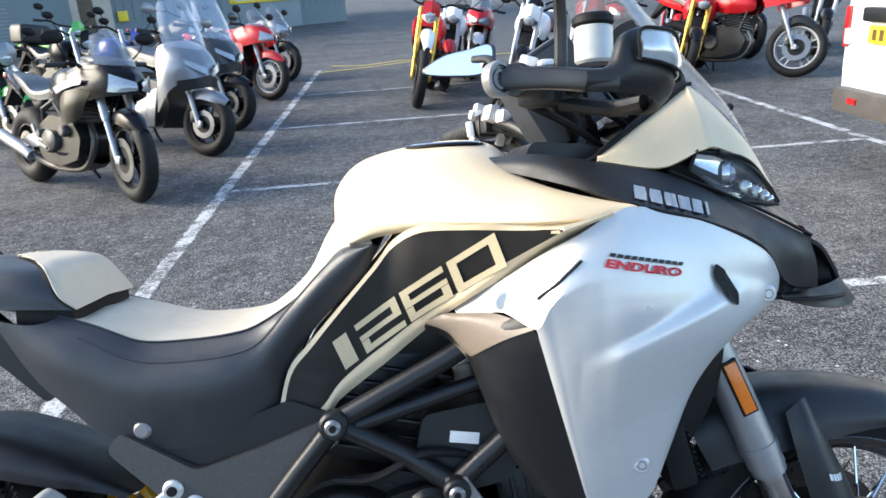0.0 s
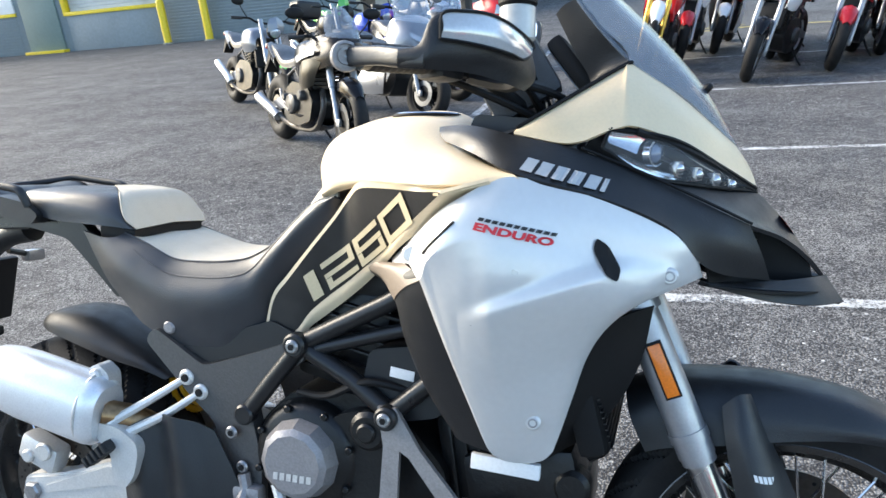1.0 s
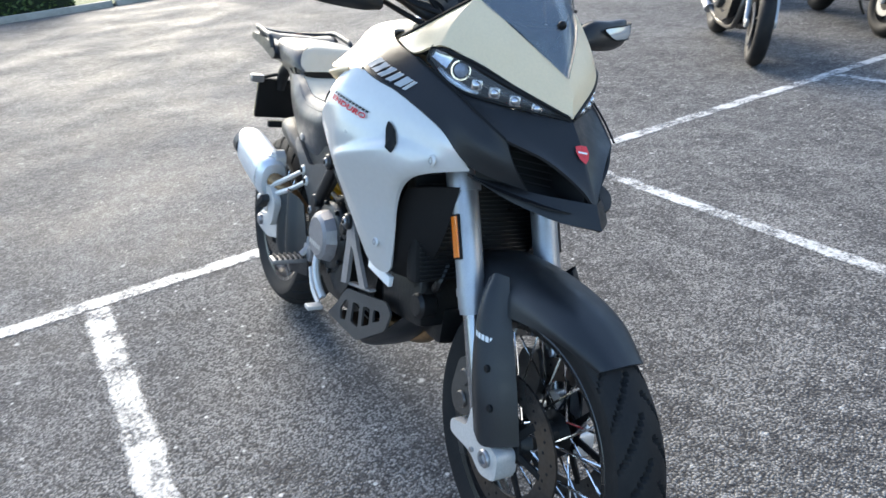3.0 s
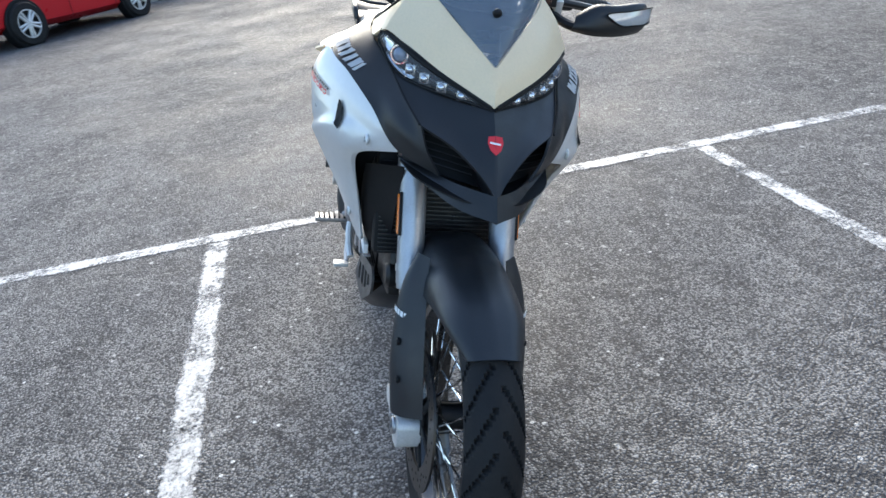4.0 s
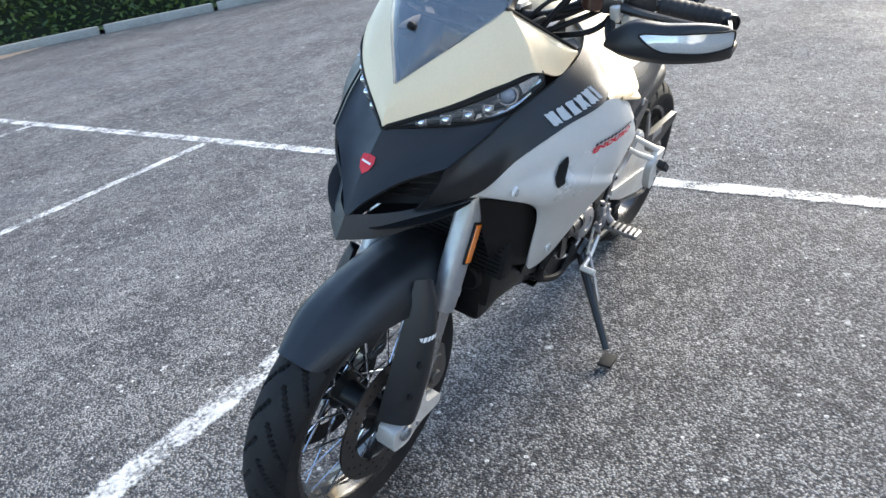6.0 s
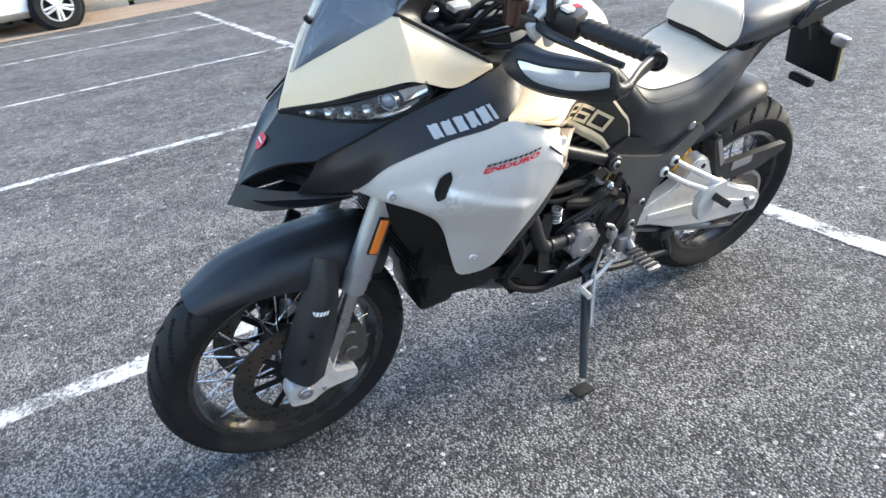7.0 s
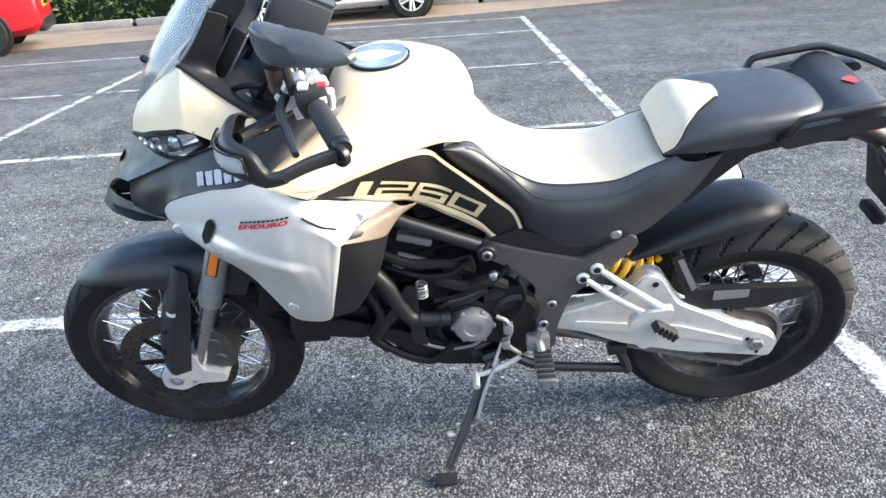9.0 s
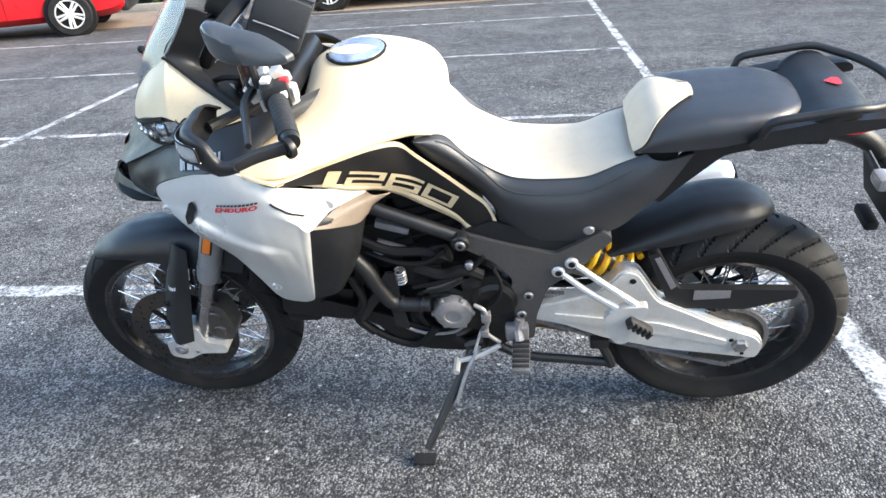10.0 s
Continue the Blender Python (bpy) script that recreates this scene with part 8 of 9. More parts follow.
            part("side_fairing", skin(r, 18, 10, 0.005, s), A, ob, "painted side fairing")
        w = [[(wb - 0.10, 0, 0.90), (wb - 0.22, 0, 1.12), (wb - 0.36, 0, 1.36)], [(wb - 0.15, 0.14, 0.90), (wb - 0.27, 0.16, 1.11), (wb - 0.39, 0.12, 1.33)], [(wb - 0.27, 0.21, 0.90), (wb - 0.35, 0.20, 1.10), (wb - 0.43, 0.16, 1.28)]]
        sc = part("windscreen", skin(w, 12, 10, 0.003, both=True), CLEARSCREEN, ob, "tall clear windscreen")
        sc.visible_shadow = False
        q = [[(-0.26, 0, 0.86), (0.05, 0, 0.86), (0.25, 0, 0.80), (0.50, 0, 0.76), (0.66, 0, 0.72)], [(-0.26, 0.09, 0.85), (0.05, 0.17, 0.84), (0.25, 0.18, 0.78), (0.50, 0.16, 0.74), (0.66, 0.11, 0.70)],
             [(-0.26, 0.09, 0.80), (0.05, 0.19, 0.73), (0.25, 0.20, 0.66), (0.50, 0.19, 0.62), (0.68, 0.13, 0.60)]]
        part("seat", skin(q, 16, 10, 0.006, both=True), SEAT_DARK, ob, "stepped dark seat")
        bm = bmesh.new()
        plate(bm, rounded([(0.60, 0.22), (0.62, 0.62), (0.80, 0.66), (1.10, 0.62), (1.16, 0.40), (1.05, 0.22)], 0.05), -0.13, 0.13)
        part("floor_tunnel", bm, MATTE, ob, "dark floor tunnel")
        bm = bmesh.new()
        tube(bm, [(0.30, -0.17, 0.26), (0.05, -0.20, 0.32), (-0.18, -0.21, 0.42)], 0.06, 14, 16)
        part("silencer", bm, SILENCER, ob, "metal silencer")
        bm = bmesh.new()
        box(bm, (0.25, 0.02, 0.34), (0.55, 0.20, 0.18), 0.04)
        part("engine", bm, ENGINE, ob, "dark swing engine")
    if "topbox" in extras:
        bm = bmesh.new()
        box(bm, (-0.12, 0, 1.02), (0.34, 0.42, 0.26), 0.07, None, 3)
        tb = part("top_box", bm, MATTE, ob, "black top box")
        bm = bmesh.new()
        box(bm, (-0.295, 0, 0.99), (0.02, 0.22, 0.06), 0.008)
        part("box_reflector", bm, REDLENS, tb, "red reflector")
    return ob


# -- cars --
def car_wheel(parent, c, r, w):
    m = Matrix.Translation(c)
    bm = bmesh.new()
    lathe(bm, [(r * 0.66, -w / 2), (r * 0.93, -w / 2), (r, -w * 0.36), (r, w * 0.36), (r * 0.93, w / 2), (r * 0.66, w / 2)], m, 36)
    wh = part("wheel", bm, RUBBER, parent, "road wheel with black tyre")
    s = 1 if c[1] > 0 else -1
    bm = bmesh.new()
    lathe(bm, [(r * 0.68, s * w * 0.46), (r * 0.62, s * w * 0.46), (r * 0.58, s * w * 0.2), (0.01, s * w * 0.18)], m, 36)
    part("wheel_well", bm, BLACK, wh)
    bm = bmesh.new()
    for k in range(10):
        a = 2 * math.pi * k / 10 + (0.16 if k % 2 else -0.16)
        b = 2 * math.pi * (k - k % 2 + 0.5) / 10
        tube(bm, [tuple(m @ Vector((r * 0.08 * math.cos(b), s * w * 0.44, r * 0.08 * math.sin(b)))), tuple(m @ Vector((r * 0.64 * math.cos(a), s * w * 0.46, r * 0.64 * math.sin(a))))], (0.022, 0.018), 6, smooth=False)
    lathe(bm, [(r * 0.60, s * w * 0.40), (r * 0.60, s * w * 0.49), (r * 0.67, s * w * 0.49), (r * 0.67, s * w * 0.40)], m, 36)
    drum(bm, tuple(m @ Vector((0, s * w * 0.45, 0))), r * 0.13, 0.03, 0.006, 16)
    part("alloy_rim", bm, ALLOY, wh, "spoked alloy rim")


def car(x, y, heading, paint, label, name="car", length=4.2, width=1.76, height=1.46, estate=False, group="parked cars"):
    """A car with its middle at x, y and its nose towards heading."""
    ob = empty(name, Matrix.Translation((x, y, 0)) @ pose(0, 0, 0, 0, 0, heading), label, "car", group)
    P = PAINTS[paint]
    L, W, Hh = length / 2, width / 2, height
    wx, wr = (L - 0.82, -L + 0.78), 0.315
    back = -L + (0.10 if estate else 0.28)
    # lower body: stations along the length
    st = [(-L, 0.50, 0.78, 0.86), (-L + 0.06, 0.30, 0.92, 0.95), (-L + 0.5, 0.22, 0.96, 0.99), (0, 0.20, 0.93, 1.0), (L - 1.2, 0.20, 0.90, 1.0), (L - 0.5, 0.20, 0.80, 0.97), (L - 0.08, 0.26, 0.68, 0.86), (L, 0.40, 0.58, 0.74)]
    g = []
    for sx, z0, z1, k in st:
        w = W * k
        g.append([(sx, 0, z0), (sx, w * 0.8, z0), (sx, w * 0.97, z0 + 0.10), (sx, w, (z0 + z1) / 2), (sx, w * 0.97, z1 - 0.08), (sx, w * 0.86, z1), (sx, 0, z1 + 0.03)])
    g = np.array(g)
    bm = bmesh.new()
    for s in (1, -1):
        h = np.array([fixed(c, 34) for c in np.swapaxes(g, 0, 1)]).swapaxes(0, 1).copy()
        h[..., 1] *= s
        add_grid(bm, h, flip=s < 0)
        for row in (h[0], h[-1]):
            bm.faces.new([bm.verts.new(v) for v in row])
    body = part("body", bm, P, ob, "painted car body", sharp=40)
    # cabin
    st = [(back, 0.93, 0.98, 0.86), (back + 0.30, Hh - 0.10, 0.93, 0.74), (back + 0.8, Hh, 0.93, 0.72), (0.15, Hh, 0.92, 0.72), (0.55, Hh - 0.08, 0.90, 0.73), (1.15, 0.93, 0.86, 0.84)]
    g = np.array([[(sx, W * kk, 0.90), (sx, W * (kk + 0.02), 0.93), (sx, W * (0.5 * kk + 0.36), min(zt, 1.15)), (sx, W * k * 0.96, max(zt - 0.06, 0.93)), (sx, W * k * 0.8, zt), (sx, 0, zt + 0.015)] for sx, zt, kk, k in st])
    bm = bmesh.new()
    gl = bmesh.new()
    for s in (1, -1):
        h = np.array([fixed(c, 30) for c in np.swapaxes(g, 0, 1)]).swapaxes(0, 1).copy()
        h[..., 1] *= s
        add_grid(bm, h, flip=s < 0)
    part("cabin", bm, P, ob, "painted cabin and roof", sharp=40)
    gl.free()
    for s in (1, -1):
        for a, b in ((back + 0.42, -0.35), (-0.28, 0.62)):
            bm = bmesh.new()
            o = rounded([(a, 0.97), (b + (0.10 if b > 0 else 0), 0.97), (b - (0.12 if b > 0 else 0), Hh - 0.13), (a + 0.12, Hh - 0.13)], 0.05)
            vs = []
            for px, pz in o:
                u = (pz - 0.93) / (Hh - 0.93)
                vs.append(bm.verts.new((px, s * (W * (0.955 - 0.20 * u) + 0.012), pz)))
            bm.faces.new(vs)
            part("side_window", bm, GLASS_DARK, ob, "dark side window")
        bm = bmesh.new()
        box(bm, (0.62, s * (W + 0.09), 1.0), (0.10, 0.18, 0.12), 0.03)
        part("door_mirror", bm, P, ob, "door mirror")
        bm = bmesh.new()
        box(bm, (-L + 0.06, s * W * 0.78, 0.80), (0.14, W * 0.28, 0.16), 0.03, pose(0, 0, 0, 0, 0, -s * 14))
        part("tail_light", bm, REDLENS, ob, "red tail light")
        bm = bmesh.new()
        box(bm, (L - 0.16, s * W * 0.68, 0.66), (0.22, W * 0.34, 0.11), 0.04, pose(0, 0, 0, 0, 8, -s * 24))
        part("headlight", bm, LAMP_CLEAR, ob, "clear headlight")
        for sx in wx:
            bm = bmesh.new()
            drum(bm, (sx, s * (W - 0.06), wr), wr + 0.05, 0.16, 0.01, 36)
            part("wheel_arch", bm, BLACK, ob, "dark wheel arch")
            car_wheel(ob, (sx, s * (W - 0.045), wr), wr, 0.21)
        bm = bmesh.new()
        tube(bm, [(-0.28, s * (W + 0.002), 0.92), (-0.30, s * (W + 0.004), 0.60), (-0.30, s * (W - 0.002), 0.30)], 0.004, 5)
        tube(bm, [(0.72, s * (W + 0.0), 0.90), (0.74, s * (W + 0.003), 0.60), (0.70, s * (W - 0.003), 0.30)], 0.004, 5)
        part("door_gap", bm, BLACK, body)
        bm = bmesh.new()
        box(bm, (-0.18, s * (W + 0.008), 0.80), (0.16, 0.02, 0.03), 0.008)
        part("door_handle", bm, P, body)
    bm = bmesh.new()
    vs = [bm.verts.new(p) for p in ((back + 0.03, W * 0.78, 0.98), (back + 0.03, -W * 0.78, 0.98), (back + 0.27, -W * 0.64, Hh - 0.10), (back + 0.27, W * 0.64, Hh - 0.10))]
    bm.faces.new(vs)
    bmesh.ops.translate(bm, vec=(-0.035, 0, 0.02), verts=bm.verts)
    part("rear_window", bm, GLASS_DARK, ob, "dark rear window")
    bm = bmesh.new()
    vs = [bm.verts.new(p) for p in ((1.08, W * 0.76, 0.98), (1.08, -W * 0.76, 0.98), (0.62, -W * 0.64, Hh - 0.09), (0.62, W * 0.64, Hh - 0.09))]
    bm.faces.new(vs)
    bmesh.ops.translate(bm, vec=(0.045, 0, 0.03), verts=bm.verts)
    part("windscreen", bm, GLASS_DARK, ob, "dark windscreen")
    bm = bmesh.new()
    box(bm, (-L - 0.012, 0, 0.66), (0.02, 0.52, 0.12), 0.006)
    npl = part("number_plate", bm, PLATE_YELLOW, ob, "yellow plate with plain bars")
    for k in range(7):
        bm = bmesh.new()
        box(bm, (-L - 0.024, -0.20 + 0.066 * k, 0.66), (0.003, 0.042, 0.075), 0)
        part("plate_bar", bm, BLACK, npl)
    for sx, z, w in ((-L + 0.03, 0.36, 0.10), (L - 0.03, 0.38, 0.12)):
        bm = bmesh.new()
        box(bm, (sx, 0, z), (0.12, W * 1.6, 0.18), 0.04)
        part("bumper", bm, MATTE, ob, "dark lower bumper")
    return ob


def van(x, y, heading):
    ob = empty("van", Matrix.Translation((x, y, 0)) @ pose(0, 0, 0, 0, 0, heading), "white panel van with rear doors and a yellow plate", "van")
    W, L = 0.97, 4.9
    bm = bmesh.new()
    g = []
    for sx, zt, k in ((0, 2.30, 1.0), (0.06, 2.36, 1.0), (3.3, 2.38, 1.0), (3.9, 1.75, 0.98), (4.2, 1.15, 0.97), (4.8, 0.95, 0.90), (4.9, 0.55, 0.80)):
        g.append([(sx, 0, 0.42), (sx, W * k * 0.98, 0.42), (sx, W * k, 0.60), (sx, W * k, 0.6 + (zt - 0.6) * 0.55), (sx, W * k * (0.97 if zt < 2 else 0.93), zt - 0.12), (sx, W * k * 0.80, zt), (sx, 0, zt + 0.02)])
    g = np.array(g)
    for s in (1, -1):
        h = g.copy()
        h[..., 1] *= s
        add_grid(bm, h, flip=s < 0)
        bm.faces.new([bm.verts.new(v) for v in h[0]])
    part("body", bm, WHITE, ob, "white van body", sharp=40)
    bm = bmesh.new()
    box(bm, (-0.01, 0, 0.40), (0.12, 1.90, 0.16), 0.03)
    bp = part("rear_bumper", bm, surface("dusty_bumper", (0.06, 0.052, 0.047), 0.6, 0, 0.1, 60, 0, 0.5), ob, "dusty dark rear bumper")
    for s in (1, -1):
        bm = bmesh.new()
        box(bm, (-0.072, s * 0.72, 0.41), (0.02, 0.09, 0.04), 0.008)
        part("bumper_reflector", bm, REDLENS, bp)
        bm = bmesh.new()
        box(bm, (0.0, s * 0.955, 0.86), (0.05, 0.04, 0.26), 0.012)
        part("tail_light", bm, REDLENS, ob, "tall red tail light")
        bm = bmesh.new()
        box(bm, (-0.012, s * 0.42, 1.75), (0.02, 0.60, 0.55), 0.02)
        part("rear_window", bm, GLASS_DARK, ob, "dark rear window")
        bm = bmesh.new()
        box(bm, (-0.012, s * 0.93, 0.80), (0.03, 0.05, 0.10), 0.008)
        part("door_hinge", bm, WHITE, ob)
        for sx in (0.95, 4.0):
            car_wheel(ob, (sx, s * (W - 0.05), 0.33), 0.33, 0.22)
            bm = bmesh.new()
            drum(bm, (sx, s * (W - 0.07), 0.36), 0.40, 0.16, 0.01, 36)
            part("wheel_arch", bm, BLACK, ob, "dark wheel arch")
    bm = bmesh.new()
    box(bm, (-0.004, 0, 1.35), (0.012, 0.012, 1.6), 0.002)
    part("door_gap", bm, BLACK, ob, "gap between the rear doors")
    bm = bmesh.new()
    box(bm, (-0.03, 0.45, 0.945), (0.05, 0.62, 0.09), 0.02)
    part("plate_light_bar", bm, MATTE, ob, "dark handle bar over the plate")
    bm = bmesh.new()
    box(bm, (-0.02, 0.45, 0.825), (0.02, 0.52, 0.11), 0.005)
    npl = part("number_plate", bm, PLATE_YELLOW, ob, "yellow plate with plain bars")
    for k in range(7):
        bm = bmesh.new()
        box(bm, (-0.033, 0.25 + 0.066 * k, 0.825), (0.003, 0.034, 0.065), 0)
        part("plate_bar", bm, BRONZE, npl)
    return ob


# the row on the -x side of the long line
parked_bike(-1.10, 4.05, -39, "sport", "black", "black", "black sports tourer with silver strips and a smoked screen", rim=FRAME, steer=-8, extras=("half", "strip"))
parked_bike(-0.95, 5.42, -37, "scooter", "pale_silver", "pale_silver", "pale silver maxi scooter with a tall windscreen", steer=10)
parked_bike(-0.98, 6.62, -37, "scooter", "graphite", "black", "dark grey maxi scooter beside a silver one", steer=6)
parked_bike(-0.96, 8.70, -38, "sport", "red", "red", "bright red sports motorcycle with red fairing", rim=PRINT_SILVER, steer=8)
parked_bike(-1.05, 10.6, -38, "sport", "pale_silver", "black", "silver and black sports motorcycle at the row's end", steer=8)
parked_bike(-3.07, 6.37, -38, "naked", "pale_silver", "green", "silver and lime naked motorcycle beside a black tourer", steer=4)
parked_bike(-3.10, 8.45, -38, "naked", "black", "green", "black motorcycle carrying a black top box", extras=("topbox",), steer=0)
parked_bike(-3.75, 9.7, -36, "mx", "green", "green", "lime green trail motorcycle in the rear row", steer=4)
parked_bike(-2.35, 8.0, -40, "naked", "blue", "blue", "blue naked motorcycle in the rear row", steer=6)
parked_bike(-2.2, 10.0, -40, "adv", "black", "black", "black touring motorcycle in the rear row", steer=6)
# the row facing the bike across the bays
parked_bike(0.93, 7.20, -98, "mx", "red", "white", "red and white supermoto with gold forks", fork=GOLD, steer=10)
parked_bike(1.97, 6.98, -112, "naked", "white", "black", "white and black naked motorcycle with a round headlight", rim=PRINT_SILVER, steer=12)
parked_bike(2.80, 7.40, -108, "naked", "red", "red", "red naked motorcycle with red frame and mudguard", rim=BLACK, steer=10)
parked_bike(4.15, 7.70, -115, "naked", "red", "black", "red naked motorcycle with gold forks", fork=GOLD, steer=12)
parked_bike(5.32, 7.35, -48, "adv", "red", "white", "tall red and white adventure motorcycle", rim=PRINT_SILVER, steer=14)
parked_bike(3.35, 9.6, -105, "naked", "red", "red", "red motorcycle in the second row", steer=8)
parked_bike(1.75, 9.3, -100, "sport", "red", "white", "red and white sports motorcycle in the second row", steer=8)
parked_bike(4.9, 10.2, -110, "sport", "black", "red", "black and red motorcycle in the second row", steer=8)
parked_bike(6.6, 9.2, -118, "naked", "black", "black", "black naked motorcycle beside others", steer=8)
parked_bike(2.35, 8.55, -104, "naked", "black", "red", "black naked motorcycle with red mudguard behind others", steer=6)
parked_bike(3.45, 8.35, -102, "sport", "red", "red", "red faired motorcycle wedged between two others", rim=PRINT_SILVER, steer=6)
parked_bike(4.75, 8.75, -100, "naked", "black", "black", "black motorcycle with a round headlight behind others", rim=PRINT_SILVER, steer=6)
parked_bike(1.30, 8.35, -96, "naked", "white", "red", "white motorcycle with red mudguard in the second row", steer=6)
parked_bike(5.75, 9.4, -95, "naked", "red", "black", "red motorcycle with black mudguard in the second row", fork=GOLD, steer=6)
van(3.78, 2.88, 1)
car(8.85, -9.0, 22, "red", "red hatchback parked at the edge of asphalt", "hatchback", 3.9, 1.7, 1.4)
car(2.75, -10.95, 8, "white", "white hatchback parked beside a hedge", "hatchback", 4.0)
car(-10.9, -4.35, 150, "red", "red hatchback seen from behind, by a hedge", "hatchback", 4.0)
car(-16.7, 5.1, 165, "navy", "dark blue saloon parked with its back to the lot", "saloon_car", 4.5, 1.8, 1.42)
car(-18.0, 8.3, 158, "teal", "dark green car with red tail lights, parked beyond others", "estate_car", 4.4, 1.82, 1.6, True)

# ---- kerb, verge, hedge, building ----
KERB = surface("kerb_concrete", (0.32, 0.31, 0.28), 0.85, 0, 0.15, 40, 0.003, 0.5, (0.14, 0.14, 0.11))
VERGE = surface("sandy_verge", (0.26, 0.20, 0.15), 0.9, 0, 0.25, 30, 0.008, 0.5, (0.13, 0.10, 0.08))
GRASS = surface("grass_ground", (0.06, 0.10, 0.022), 0.9, 0, 0.4, 40, 0.01, 0.5, (0.12, 0.12, 0.04))
EDGE = spline([(14, -11.2), (9, -11.6), (5.9, -11.95), (2, -12.1), (-2, -11.6), (-5, -10.0), (-8.7, -7.7), (-12.3, -5.6), (-14.4, -2.6), (-15.3, 1.2), (-16.4, 4.6), (-18.0, 9.4), (-20.5, 13.6)], 92)
WAY = np.gradient(EDGE, axis=0)
WAY /= np.linalg.norm(WAY, axis=1)[:, None]
OUT = np.stack([-WAY[:, 1], WAY[:, 0]], 1) * -1.0
if (OUT[0] @ (EDGE[0] - np.array([0, 0]))) < 0:
    OUT = -OUT
kerb = tagged(new("kerb"), "pale weathered kerb stones along the car park edge", "kerb", "", "structure")
bm = bmesh.new()
box(bm, (0, 0, 0.05), (0.90, 0.14, 0.16), 0.018)
stone = part("kerb_stone", bm, KERB, kerb)
path = spline(EDGE, 400)
arc = np.r_[0, np.cumsum(np.linalg.norm(np.diff(path, axis=0), axis=1))]
n_st = int(arc[-1] / 0.915)
for k in range(n_st):
    i = int(np.searchsorted(arc, (k + 0.5) * 0.915))
    d = path[min(i + 2, len(path) - 1)] - path[i - 2]
    mm = pose(path[i][0], path[i][1], random.uniform(-0.006, 0.004), random.uniform(-0.6, 0.6), 0, math.degrees(math.atan2(d[1], d[0])) + random.uniform(-0.5, 0.5))
    if k == 0:
        stone.matrix_basis = mm
    else:
        alike("kerb_stone", stone, kerb, mm)


def strip(name, a, b, z, material, label, category):
    bm = bmesh.new()
    rows = [(bm.verts.new((p[0], p[1], z + 0.01 * noise.noise(Vector((p[0], p[1], 0))))), bm.verts.new((q[0], q[1], z))) for p, q in zip(a, b)]
    for (p, q), (r, s) in zip(rows, rows[1:]):
        bm.faces.new((p, q, s, r))
    return tagged(part(name, bm, material), label, category, "", "structure")


strip("verge", EDGE, EDGE + OUT * 9.0, 0.06, GRASS, "rough grass behind the kerb", "grass verge")
inner = spline([(14, -8.7), (9, -9.0), (6.8, -9.35), (4.5, -9.65), (1.5, -9.95), (-1.5, -10.6), (-3.2, -10.9)], 40)
outer = spline([(14, -11.0), (9, -11.45), (5.9, -11.8), (2, -11.95), (-1, -11.75), (-2.4, -11.35), (-3.2, -10.95)], 40)
strip("dirt_strip", inner, outer, 0.006, VERGE, "sandy brown dirt between asphalt and hedge", "dirt")

# hedge: many leaf clumps over a dark sheet for the shade within
LEAF = bpy.data.materials.new("hedge_leaf")
LEAF.use_nodes = True
ln, lk = LEAF.node_tree.nodes, LEAF.node_tree.links
geo = ln.new("ShaderNodeNewGeometry")
ramp = ln.new("ShaderNodeValToRGB")
ramp.color_ramp.elements[0].color, ramp.color_ramp.elements[1].color = (0.018, 0.045, 0.012, 1), (0.10, 0.15, 0.03, 1)
lk.new(geo.outputs["Random Per Island"], ramp.inputs[0])
lk.new(ramp.outputs[0], ln["Principled BSDF"].inputs["Base Color"])
ln["Principled BSDF"].inputs["Roughness"].default_value = 0.55


def leaf_mass(n, place, size):
    """n small bent leaves at the points that place() gives."""
    rng = np.random.default_rng(5)
    verts, faces = [], []
    for i in range(n):
        c = place(rng)
        a, b = rng.normal(size=3), rng.normal(size=3)
        a /= np.linalg.norm(a)
        b -= a * (a @ b)
        b /= np.linalg.norm(b)
        c3 = np.cross(a, b)
        s = size * rng.uniform(0.6, 1.4)
        k = len(verts)
        verts += [c - a * s, c + b * s * 0.45 + c3 * s * 0.12, c + a * s, c - b * s * 0.45 + c3 * s * 0.12]
        faces.append((k, k + 1, k + 2, k + 3))
    me = bpy.data.meshes.new("leaves")
    me.from_pydata([tuple(v) for v in verts], [], faces)
    return me


